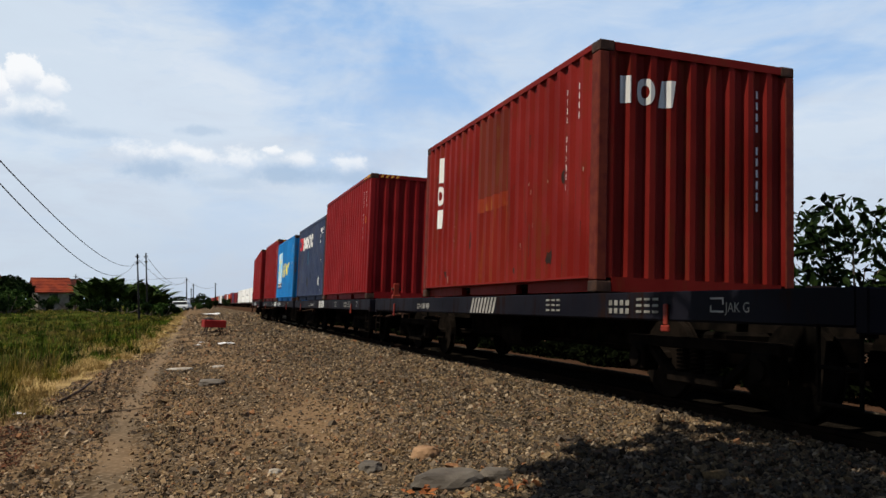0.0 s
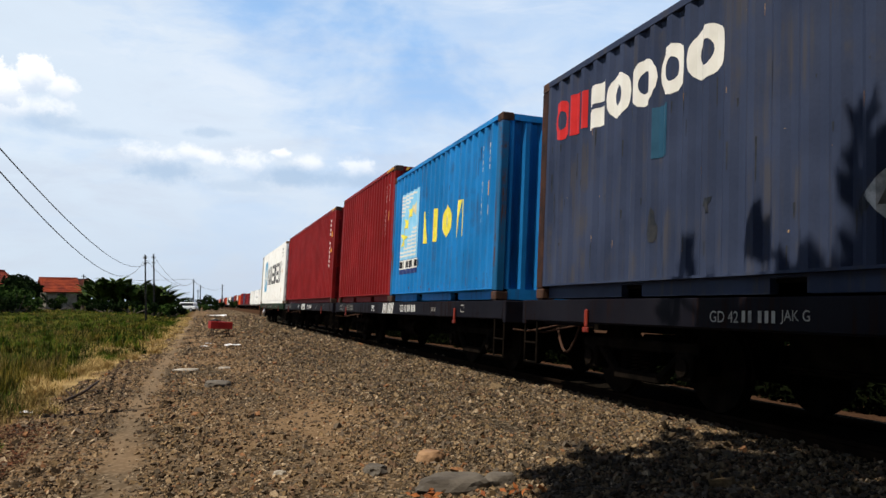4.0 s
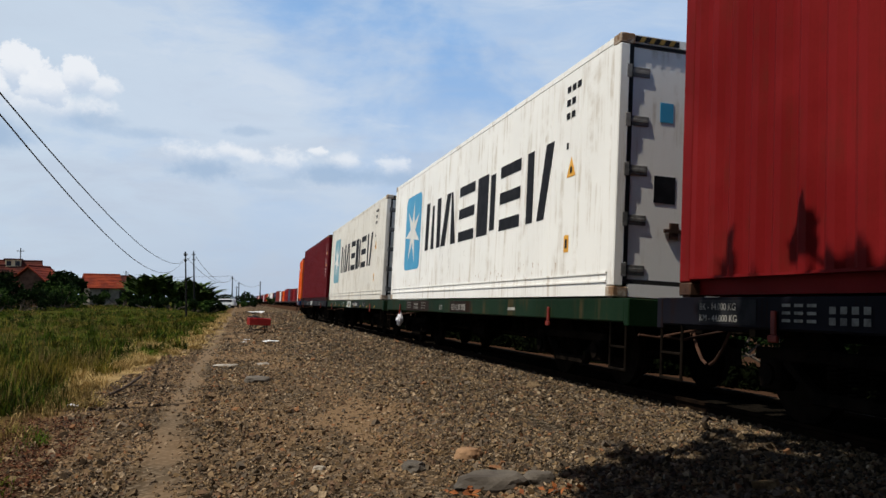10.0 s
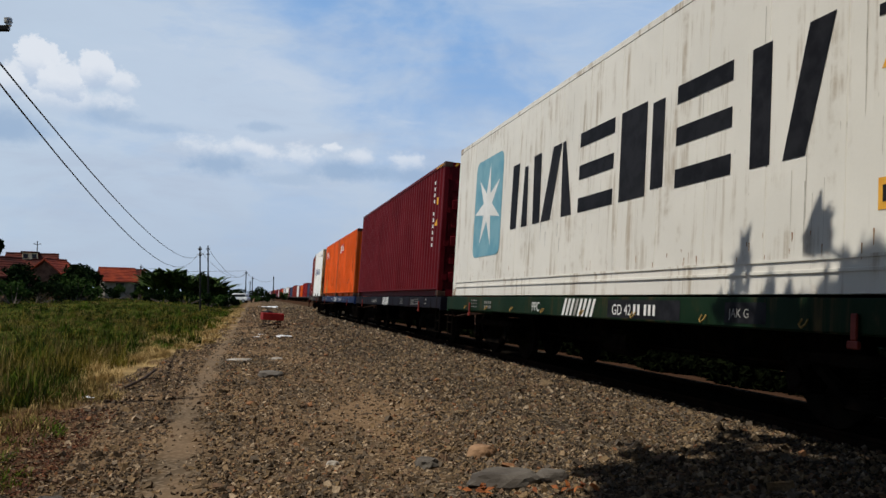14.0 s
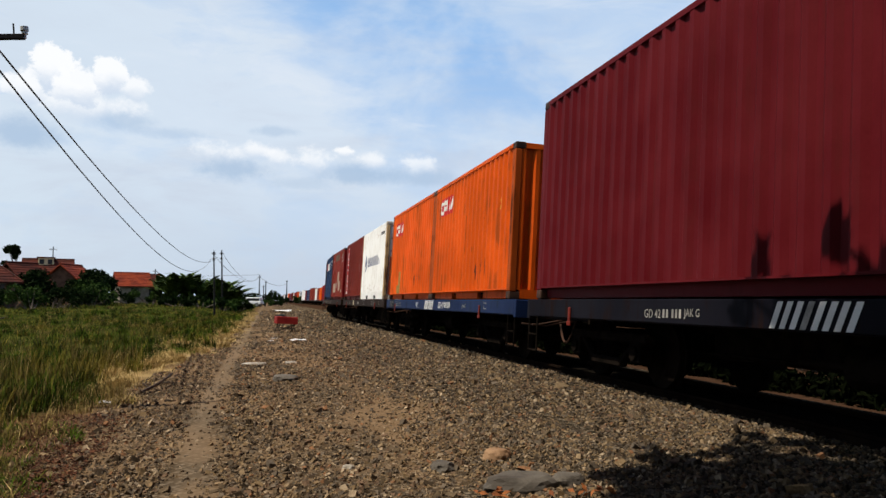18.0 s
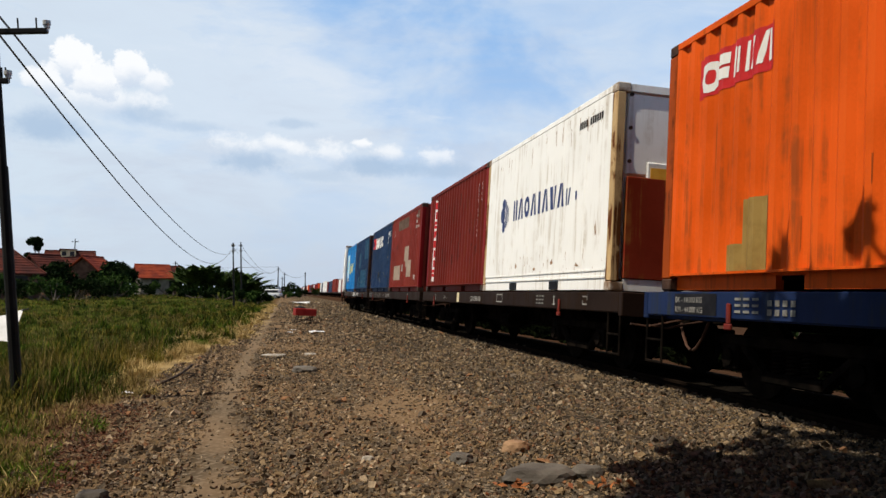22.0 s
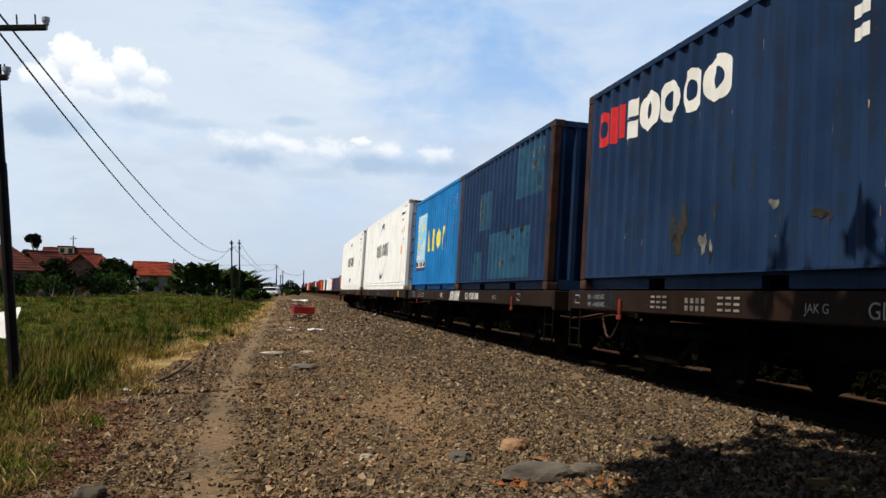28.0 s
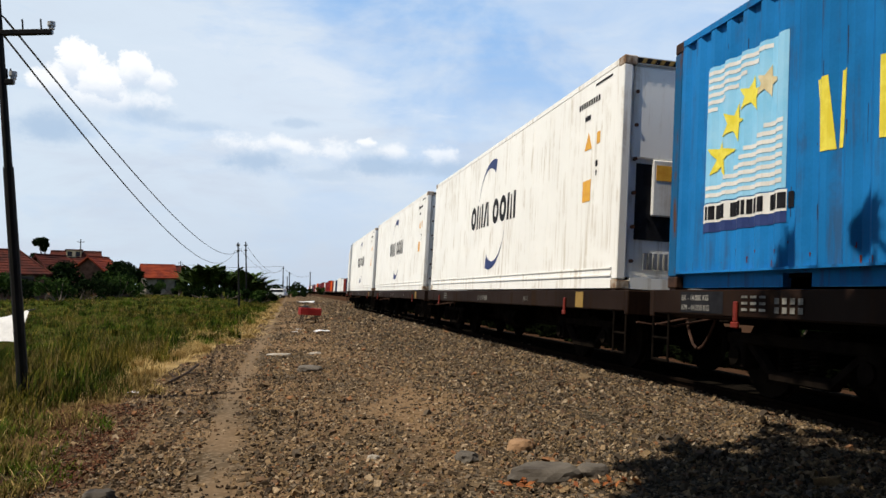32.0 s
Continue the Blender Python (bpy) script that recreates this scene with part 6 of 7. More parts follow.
def random_turns(rng, n):
    q = rng.normal(size=(n, 4))
    q /= np.linalg.norm(q, axis=1, keepdims=True)
    a, b, c, d = q.T
    return np.stack([1 - 2 * (c * c + d * d), 2 * (b * c - a * d), 2 * (b * d + a * c), 2 * (b * c + a * d), 1 - 2 * (b * b + d * d), 2 * (c * d - a * b), 2 * (b * d - a * c), 2 * (c * d + a * b), 1 - 2 * (b * b + c * c)], -1).reshape(n, 3, 3)


def build_stones():
    rng = np.random.default_rng(11)
    cube = np.array([(x, y, z) for x in (-1, 1) for y in (-1, 1) for z in (-1, 1)], float)
    tri = np.array([(0, 1, 3), (0, 3, 2), (4, 6, 7), (4, 7, 5), (0, 4, 5), (0, 5, 1), (2, 3, 7), (2, 7, 6), (0, 2, 6), (0, 6, 4), (1, 5, 7), (1, 7, 3)])
    shapes = []
    for i in range(9):
        v = cube * rng.uniform(0.45, 1.0, (8, 3))
        v *= rng.uniform((0.8, 0.55, 0.35), (1.3, 0.9, 0.7))
        shapes.append((v, tri))
    for x0, x1, y0, y1, per, size in ((-1.9, 4.6, 3.0, 8.0, 1900, 0.0135), (-1.9, 4.7, 8.0, 15.0, 950, 0.0155), (-1.7, 4.8, 15.0, 28.0, 260, 0.022), (-1.2, 4.9, 28.0, 50.0, 52, 0.036), (-0.6, 8.0, 50.0, 95.0, 12, 0.06)):
        n = int((x1 - x0) * (y1 - y0) * per)
        x, y = rng.uniform(x0, x1, n), rng.uniform(y0, y1, n)
        keep = rng.uniform(size=n) < np.clip(np.maximum(0.46 + 0.24 * x, 0.70 * (x < -0.7)) + 0.34 * np.sin(1.7 * x + 0.9 * y) * np.sin(0.8 * y - 1.1 * x), 0.20, 1.0) * (0.10 + 0.90 * smooth(np.abs(x + 0.46 + 0.26 * smooth(y, 4.0, 11.0) + 0.05 * np.sin(y * 2.3)) + rng.normal(size=n) * 0.05, 0.05, 0.30)) * (1 - 0.62 * smooth(-(np.abs(x - 1.30 + 0.25 * np.sin(y * 1.1)) + 0.22 * np.abs(y - 8.6)), -0.95, -0.2))
        x, y = x[keep], y[keep]
        s = size * rng.lognormal(0.0, 0.42, len(x))
        z = ground_z(x, y) + s * 0.12
        c = np.stack([x, y, z], -1)
        verts, faces = joined(shapes, c, s, random_turns(rng, len(x)))
        ob = new("ballast_stones", big_mesh("ballast_stones", verts, faces, "stones"))
        tagged(ob, "loose crushed grey-brown ballast stones beside the track", "ballast", kind="stuff")
    # larger rocks
    for name, label, x, y, sx, sy, sz, mat in (
            ("flat_rock", "flat grey rock lying in the ballast", 1.66, 5.02, 0.26, 0.17, 0.07, "rock"), ("tan_rock", "rounded tan rock lying in the ballast", 1.74, 5.85, 0.11, 0.09, 0.06, "rock_tan"),
            ("grey_rock", "grey rock half sunk in the ballast", 1.98, 5.0, 0.12, 0.1, 0.05, "rock"), ("grey_rock", "grey rock beside the footpath", -1.15, 5.2, 0.10, 0.09, 0.055, "rock"), ("grey_rock", "dull grey rock in the gravel", 0.30, 12.6, 0.20, 0.2, 0.07, "rock"),
            ("grey_rock", "dull grey rock in the gravel", 1.28, 5.7, 0.09, 0.1, 0.05, "rock"), ("pale_rock", "pale chip of stone in the gravel", 0.62, 6.0, 0.05, 0.035, 0.025, "slab"), ("pale_slab", "pale broken slab on the gravel", -0.20, 16.0, 0.26, 0.07, 0.04, "slab"), ("pale_slab", "pale broken slab on the gravel", 0.50, 16.0, 0.12, 0.06, 0.035, "slab")):
        bm = bmesh.new()
        bmesh.ops.create_icosphere(bm, subdivisions=3, radius=1.0)
        for v in bm.verts:
            k = 1 + 0.22 * noise.noise(v.co * 1.7 + Vector((x * 9, y, 0))) + 0.07 * noise.noise(v.co * 5.0)
            v.co = Vector((v.co.x * sx * k, v.co.y * sy * k, max(-0.4, v.co.z * k if sz > 0.075 else min(0.75, v.co.z * k)) * sz * 1.3))
        ob = part(name, bm, mat, None, label, at=(x, y, float(ground_z(x, y)) + sz * 0.30))
        tagged(ob, label, "rock")
    # fallen leaves beside the flat rock
    bm = bmesh.new()
    for i in range(26):
        x, y = (1.42, 4.78) if i % 2 else (1.95, 4.62)
        x, y = x + rng.normal() * 0.07, y + rng.normal() * 0.06
        a = rng.uniform(0, 6.28)
        m = Matrix.Translation((x, y, float(ground_z(x, y)) + 0.035 + rng.uniform(0, 0.02))) @ Euler((rng.normal() * 0.4, rng.normal() * 0.4, a)).to_matrix().to_4x4()
        vs = [bm.verts.new(m @ Vector(p)) for p in ((0, -0.035, 0), (0.016, 0, 0.006), (0, 0.035, 0), (-0.016, 0, 0.006))]
        bm.faces.new(vs)
    tagged(part("fallen_leaves", bm, "dead_leaf"), "orange fallen leaves among the stones", "leaves", kind="stuff")
    # brown leaf litter and bark at the edge of the grass
    n = 9500
    x, y = -1.35 - np.abs(rng.normal(size=n)) * 0.75, rng.uniform(3.6, 9.5, n)
    keep = rng.uniform(size=n) < 0.35 + 0.65 * (np.sin(x * 2.3 + 1.0) * np.sin(y * 1.6 + 0.4) > -0.1)
    x, y = x[keep], y[keep]
    flake = np.array([(0, -1, 0), (0.42, 0, 0.2), (0, 1, 0), (-0.42, 0, 0.2)])
    tilt = [Euler((a, b, c)).to_matrix() for a, b, c in zip(rng.normal(size=len(x)) * 0.4, rng.normal(size=len(x)) * 0.4, rng.uniform(0, 6.28, len(x)))]
    verts, faces = joined([(flake, np.array([(0, 1, 2), (0, 2, 3)]))], np.stack([x, y, ground_z(x, y) + 0.02], -1), 0.015 * rng.lognormal(0, 0.35, len(x)), [np.array(q) for q in tilt])
    tagged(new("leaf_litter", big_mesh("leaf_litter", verts, faces, "litter")), "reddish-brown dead leaf litter at the edge of the grass", "leaves", kind="stuff")
    # scraps of paper
    for x, y, s, lab in ((-1.95, 10.6, 0.07, "crumpled white paper scrap in the dry grass"), (0.15, 24.5, 0.10, "white paper scrap on the gravel"), (0.95, 24.0, 0.24, "white plastic strip on the gravel"), (0.28, 26.0, 0.09, "white paper scrap on the gravel"), (1.5, 78.0, 0.9, "pale sheet lying beside the track")):
        bm = bmesh.new()
        bmesh.ops.create_grid(bm, x_segments=6, y_segments=4, size=1.0)
        for v in bm.verts:
            v.co = Vector((v.co.x * s, v.co.y * s * 0.6, (0.35 + 0.4 * noise.noise(v.co * 1.9 + Vector((x, y, 0)))) * s * 0.7))
        bmesh.ops.solidify(bm, geom=bm.faces[:], thickness=0.004)
        tagged(part("paper_scrap", bm, "paper", None, lab, at=(x, y, float(ground_z(x, y)) + 0.01)), lab, "litter")
    # a broken branch at the edge of the path
    st = tagged(new("fallen_branch"), "dark broken branch lying at the edge of the dry grass", "branch")
    z = float(ground_z(-1.4, 12.3)) + 0.03
    part("stem", tube([(-1.66, 11.5, z), (-1.5, 12.1, z + 0.06), (-1.42, 12.9, z + 0.12)], 0.02), "wood", st)
    for a, b in (((-1.6, 11.8, z + 0.03), (-1.72, 12.0, z + 0.08)), ((-1.5, 12.1, z + 0.06), (-1.3, 12.5, z + 0.02))):
        part("twig", tube([a, b], 0.010), "wood", st)


build_stones()


def blades(rng, x, y, tall, wide, lean):
    n = len(x)
    z = ground_z(x, y) - 0.02
    a = rng.uniform(0, 2 * math.pi, n)
    h = tall * rng.lognormal(0, 0.3, n)
    d = np.stack([np.cos(a), np.sin(a)], -1)
    q = np.stack([-d[:, 1], d[:, 0]], -1) * (wide * rng.uniform(0.6, 1.3, n))[:, None] * 0.5
    b = rng.uniform(0.1, 1.0, n) * lean * h
    p0, p1, p2, p3, p4 = (np.zeros((n, 3)) for _ in range(5))
    base = np.stack([x, y], -1)
    p0[:, :2], p1[:, :2] = base - q, base + q
    mid = base + d * (b * 0.3)[:, None]
    p2[:, :2], p3[:, :2] = mid + q * 0.8, mid - q * 0.8
    p4[:, :2] = base + d * b[:, None]
    p0[:, 2] = p1[:, 2] = z
    p2[:, 2] = p3[:, 2] = z + h * 0.55
    p4[:, 2] = z + h * 0.98
    verts = np.stack([p0, p1, p2, p3, p4], 1).reshape(-1, 3)
    i = np.arange(n)[:, None] * 5
    faces = np.concatenate([i + np.array([[0, 1, 2]]), i + np.array([[0, 2, 3]]), i + np.array([[3, 2, 4]])])
    return verts, faces


def build_grass():
    rng = np.random.default_rng(21)
    sets = []

    def strew(x0, x1, y0, y1, n, tall, wide, lean, inner, patch=0.0, clump=0):
        x, y = rng.uniform(x0, x1, n), rng.uniform(y0, y1, n)
        if clump:
            c = rng.integers(0, clump, n)
            cx, cy = rng.uniform(x0, x1, clump), rng.uniform(y0, y1, clump)
            x, y = cx[c] + rng.normal(size=n) * 0.10, cy[c] + rng.normal(size=n) * 0.10
        e = grass_edge(y) - x + 0.35 * np.sin(y * 1.9) * np.sin(y * 0.7 + 1.0)
        keep = (e > inner) & (rng.uniform(size=n) > patch * (0.5 + 0.5 * np.sin(0.9 * x + 0.3) * np.sin(0.6 * y)))
        x, y = x[keep], y[keep]
        return blades(rng, x, y, tall, wide, lean)

    green = [strew(-11, -1.2, 4.0, 22, 80000, 0.12, 0.011, 0.8, 0.1, 0.45), strew(-22, -1.0, 22, 46, 60000, 0.12, 0.016, 1.0, 0.2, 0.8), strew(-46, -1.0, 46, 104, 42000, 0.12, 0.04, 1.1, 0.2, 0.85),
             strew(-9, -1.5, 5.0, 22, 26000, 0.16, 0.010, 1.2, 0.3, 0.0, 230), strew(-3.8, -1.3, 3.6, 9.0, 12000, 0.07, 0.008, 1.3, -0.45, 0.2, 110), strew(-8, -2.3, 8.0, 18, 8000, 0.30, 0.010, 0.8, 0.35, 0.0, 120), strew(-20, -1.6, 18, 60, 12000, 0.24, 0.022, 0.8, 0.3, 0.0, 240), strew(-3.6, -1.5, 22, 70, 9000, 0.22, 0.028, 0.9, 0.1, 0.0, 150)]
    dry = [strew(-3.4, -0.9, 4.0, 30, 16000, 0.08, 0.009, 1.4, -0.35, 0.5), strew(-2.6, -1.0, 12.0, 24, 16000, 0.15, 0.008, 1.3, -0.1, 0.0, 26), strew(-8, -2.1, 8.0, 20, 350, 0.46, 0.007, 0.45, 0.4, 0.0, 40), strew(-2.0, -0.7, 22, 80, 11000, 0.12, 0.025, 1.0, -0.3, 0.2, 120)]
    stalks = [strew(-9, -1.9, 6.0, 20, 12000, 0.26, 0.007, 0.7, 0.5, 0.3, 220), strew(-4.0, -1.3, 3.8, 12.0, 14000, 0.11, 0.007, 1.2, -0.30, 0.3, 150), strew(-22, -1.5, 20, 48, 9000, 0.20, 0.018, 0.8, 0.2, 0.8, 260), strew(-44, -1.5, 48, 100, 7000, 0.18, 0.04, 0.9, 0.2, 0.8, 200)]
    for name, label, group, mat in (("field_grass", "unmown green grass of the field", green, "grass"), ("tall_grass", "tall yellowing grass stalks standing in the field", stalks, "stalk"), ("dry_grass", "dry straw-coloured grass along the footpath", dry, "dry_grass")):
        verts, faces, base = [], [], 0
        for v, f in group:
            verts.append(v), faces.append(f + base)
            base += len(v)
        tagged(new(name, big_mesh(name, np.concatenate(verts), np.concatenate(faces), mat)), label, "grass", kind="stuff")


build_grass()


# ---- plants ----
def leaf_cloud(rng, lumps, n, size, droop=0.3):
    """Leaves as bent rhombs strewn through lumps (x, y, z, radius)."""
    lumps = np.array(lumps, float)
    w_ = lumps[:, 3] ** 2
    k = rng.choice(len(lumps), n, p=w_ / w_.sum())
    d = rng.normal(size=(n, 3))
    d /= np.linalg.norm(d, axis=1, keepdims=True)
    c = lumps[k, :3] + d * (lumps[k, 3] * rng.uniform(0.45, 1.0, n))[:, None] * np.array([1, 1, 0.8])
    t = random_turns(rng, n)
    s = size * rng.uniform(0.6, 1.3, n)
    shape = np.array([(0, -1, 0), (0.45, -0.1, 0.12), (0, 1, -0.15), (-0.45, -0.1, 0.12)])
    verts = np.einsum("nij,kj->nki", t, shape) * s[:, None, None] + c[:, None, :]
    f = np.arange(n)[:, None] * 4
    faces = np.concatenate([f + np.array([[0, 1, 2]]), f + np.array([[0, 2, 3]])])
    return verts.reshape(-1, 3), faces


def tree(name, label, x, y, high, wide, n, size, mat="leaf", seed=1, trunk=0.10, lumps=9, low=0.35, category="tree"):
    rng = np.random.default_rng(seed)
    z = float(ground_z(x, y)) - 0.05
    root = tagged(new(name), label, category)
    root.location = (x, y, z)
    fork = Vector((rng.normal() * 0.05 * high, rng.normal() * 0.05 * high, high * low))
    bm = bmesh.new()
    rod(bm, (0, 0, 0), fork, trunk, trunk * 0.7, 8)
    part("trunk", bm, "bark", root)
    blobs = []
    for i in range(lumps):
        a, e = rng.uniform(0, 6.28), rng.uniform(0.0, 1.0)
        r = wide * rng.uniform(0.25, 0.75) * (1 - 0.45 * e)
        tip = Vector((math.cos(a) * r, math.sin(a) * r, high * (low + 0.12 + (0.80 - low) * e)))
        bm = bmesh.new()
        knee = fork.lerp(tip, 0.5) + Vector((0, 0, 0.05 * high))
        rod(bm, fork, knee, trunk * 0.5, trunk * 0.3, 6), rod(bm, knee, tip, trunk * 0.3, trunk * 0.1, 6)
        part("limb", bm, "bark", root)
        blobs.append((*tip, wide * rng.uniform(0.22, 0.40)))
    v, f = leaf_cloud(rng, blobs, n, size)
    part("crown", big_mesh("crown", v, f, mat), None, root)
    return root


def bush(label, x, y, high, wide, n, size, mat="leaf", seed=1):
    rng = np.random.default_rng(seed)
    z = float(ground_z(x, y)) - 0.05
    root = tagged(new("bush"), label, "bush")
    root.location = (x, y, z)
    blobs = [(rng.uniform(-1, 1) * wide * 0.4, rng.uniform(-1, 1) * wide * 0.3, high * rng.uniform(0.25, 0.68), high * rng.uniform(0.22, 0.36)) for _ in range(8)]
    bm = bmesh.new()
    for b in blobs:
        rod(bm, (b[0] * 0.2, b[1] * 0.2, 0), b[:3], 0.05, 0.02, 5)
    part("stem", bm, "bark", root)
    v, f = leaf_cloud(rng, blobs, n, size)
    part("foliage", big_mesh("foliage", v, f, mat), None, root)
    return root


def banana(x, y, high, seed):
    """A banana plant: a thick stem and long ragged leaves, each folded along its rib."""
    rng = np.random.default_rng(seed)
    root = tagged(new("banana_plant"), "banana plant with long ragged green leaves", "banana plant", "banana plants by the houses")
    root.location = (x, y, float(ground_z(x, y)) - 0.05)
    bm = bmesh.new()
    rod(bm, (0, 0, 0), (0.05, 0, high * 0.42), 0.14, 0.09, 8)
    part("stem", bm, "leaf_bright", root)
    for i in range(18):
        a = i * 2.4 + rng.uniform(-0.3, 0.3)
        up = rng.uniform(1.05, 1.56)
        start = high * rng.uniform(0.16, 0.44)
        length = high * rng.uniform(0.42, 0.62)
        verts, faces = [], []
        n = 7
        for k in range(n + 1):
            t = k / n
            r = length * t * math.cos(up - 0.5 * t)
            zz = start + length * (t * math.sin(up) - 0.45 * t * t)
            wd = length * 0.13 * math.sin(math.pi * min(1, 0.08 + 0.92 * t)) + 0.01
            wd *= rng.uniform(0.7, 1.1)
            cx, cy = math.cos(a) * r, math.sin(a) * r
            ox, oy = -math.sin(a) * wd, math.cos(a) * wd
            verts += [(cx - ox, cy - oy, zz - 0.25 * wd), (cx, cy, zz), (cx + ox, cy + oy, zz - 0.25 * wd)]
        for k in range(n):
            faces += [(3 * k, 3 * k + 1, 3 * k + 4, 3 * k + 3), (3 * k + 1, 3 * k + 2, 3 * k + 5, 3 * k + 4)]
        part("leaf", mesh("leaf", verts, faces, "banana"), None, root)


def polar(az, r):
    return r * math.sin(radians(az)), r * math.cos(radians(az))


def build_plants():
    rng = np.random.default_rng(8)
    for i in range(20):
        az = -7.2 + 5.2 * (i + 0.5) / 20 + rng.uniform(-0.15, 0.15)
        r = 84 + rng.uniform(-3, 4)
        top = 2.55 if az < -4.6 else 2.1
        high = (EYE + r * math.tan(radians(top * rng.uniform(0.75, 1.0)))) - float(ground_z(*polar(az, r)))
        banana(*polar(az, r), high * 1.22, 40 + i)
    row = [(-19.5, 66, 2.4, 4.0), (-18.2, 70, 2.0, 3.5), (-16.0, 70, 2.3, 4.4), (-15.0, 68, 2.8, 5.0), (-13.8, 72, 2.5, 5.0), (-12.9, 74, 2.7, 4.2), (-11.4, 80, 3.6, 4.0), (-10.7, 84, 2.4, 4.0), (-9.2, 96, 1.6, 6.0), (-7.6, 90, 1.9, 5.0), (-6.0, 80, 1.3, 5.0), (-4.4, 79, 1.4, 5.0), (-3.0, 80, 1.5, 4.0), (-2.0, 88, 1.8, 4.0), (-2.5, 108, 1.9, 3.0), (0.0, 160, 1.5, 3.0), (0.7, 180, 1.5, 3.0), (1.7, 230, 2.6, 9.0), (2.3, 240, 3.0, 9.0), (-2.9, 120, 2.0, 4.0), (-17.2, 92, 3.5, 5.0), (-21.5, 64, 2.6, 5.0), (-24.0, 66, 3.0, 6.0)]
    for i, (az, r, high, wide) in enumerate(row):
        if -16.5 < az < -10:
            high *= 0.82
        bush("dark green leafy bush at the far edge of the field" if i % 3 else "bright green leafy shrub at the far edge of the field", *polar(az, r), high, wide, 900, 0.16 if r < 100 else 0.25, "leaf" if i % 3 else "leaf_bright", 60 + i)
    for i, (az, r, high, wide) in enumerate(((-16.2, 90, 6.3, 1.3), (-11.3, 84, 3.5, 2.4), (-11.9, 85, 3.0, 2.0), (-14.9, 78, 2.9, 2.8), (-10.7, 90, 2.8, 2.0), (-22.5, 80, 5.5, 5.0))):
        tree("tree", "dark leafy tree between the houses", *polar(az, r), high, wide, 1500, 0.20, "leaf", 90 + i, 0.12)
    # wood on the horizon
    v, f = leaf_cloud(np.random.default_rng(5), [(*polar(a, 420), 2.0 + 1.2 * math.sin(a * 3.1), 3.0 + 1.4 * math.sin(a * 5.3)) for a in np.arange(-40, 1.2, 0.45)], 16000, 0.8)
    tagged(new("distant_wood", big_mesh("distant_wood", v, f, "leaf")), "low dark line of trees on the horizon", "trees", kind="stuff")
    # large-leaved tree and scrub beyond the track
    tree("tree", "young tree with large sparse leaves beyond the track", *polar(45.5, 17.0), 3.45, 2.5, 1500, 0.135, "leaf", 7, 0.07, 17, 0.22)
    for i, (az, r) in enumerate(((41.0, 20), (43.5, 19), (47.0, 18), (50.5, 19), (54.0, 18), (38.0, 22), (58.0, 18), (35.0, 26))):
        bush("dark low scrub beyond the track", *polar(az, r), 1.55, 3.0, 700, 0.11, "leaf", 130 + i)
    # leaf strip added to close the gap under the wagons with black
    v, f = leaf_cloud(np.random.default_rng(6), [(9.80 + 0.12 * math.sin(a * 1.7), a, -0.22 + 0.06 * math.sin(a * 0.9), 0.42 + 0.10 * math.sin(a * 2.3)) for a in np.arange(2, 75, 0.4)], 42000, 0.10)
    tagged(new("weeds", big_mesh("weeds", v, f, "weeds")), "near-black foliage added along the far side of the track", "weeds", kind="stuff")
    # the tree behind the camera that shades the ballast and the wagons
    root = tagged(new("unseen_tree"), "broad-leaved tree overhanging the path and the ballast", "tree")
    root.location = (0.4, -1.6, 0.0)
    rng = np.random.default_rng(17)
    part("trunk", rods(((0, 0, -0.1), (0.1, 0.1, 3.2), 0.14), n=10), "bark", root)
    blobs = []
    spots = []
    while len(spots) < 340:
        # clumps whose shade falls on the stones and on the wagons
        sx, sy = rng.uniform(0.5, 7.2), rng.uniform(1.0, 6.4)
        reach = 2.6 if sx < 2.1 else 2.98 + sx * 0.72 if sx < 3.0 else 5.2 - (sx - 3.0) * (0.5 if rng.uniform() < 0.45 else -0.25) if sx < 4.4 else 4.08 - (sx - 4.4) * 0.15
        if sy < reach and (sx < 4.45 or rng.uniform() < 0.8):
            spots.append((sx, sy, rng.uniform(4.4, 6.6)))
    thin = []
    while len(thin) < 30:
        # hanging sprays whose shade lies on the wagons' sills and the container's foot
        sx, sy = rng.uniform(4.46, 4.88), rng.uniform(4.1, 6.1)
        if (sx < 4.62 and sy < 4.9) or abs(sy - 5.18 + (sx - 4.56) * 1.2) < 0.07 or (sx < 4.53 and rng.uniform() < 0.5) or (sx < 4.72 and abs(sy - 5.82) < 0.05):
            thin.append((sx, sy, rng.uniform(4.6, 6.4)))
    while len(thin) < 150:
        # loose twigs at the crown's edge: broken shade on the stones
        sx, sy = rng.uniform(2.2, 4.4), rng.uniform(4.3, 5.9)
        if sy < 5.35 + 0.25 * math.sin(sx * 5.0) + (0.35 if sx > 3.4 else 0):
            thin.append((sx, sy, rng.uniform(4.4, 6.2)))
    spots += thin
    for _ in range(260):
        # the rest of the crown, unseen, filled out to block sky light
        spots.append((rng.uniform(-1.5, 7.5), rng.uniform(-5.0, 1.2), rng.uniform(4.2, 8.2)))
    for i, (sx, sy, h) in enumerate(spots):
        tip = Vector((sx, sy, 0.1)) + SUN * (h / SUN.z) - Vector((0.4, -1.6, 0.0))
        if i % 9 == 0:
            part("limb", tube([(0.1, 0.1, 2.9 + 0.001 * i), tuple(Vector((0.1, 0.1, 3.6)).lerp(tip, 0.5) + Vector((0, 0, 0.3))), tuple(tip)], 0.016), "bark", root)
        blobs.append((*tip, rng.uniform(0.16, 0.36) if i < 340 else rng.uniform(0.07, 0.12) if i < 490 else rng.uniform(0.4, 0.8)))
    v, f = leaf_cloud(rng, blobs, 120000, 0.12)
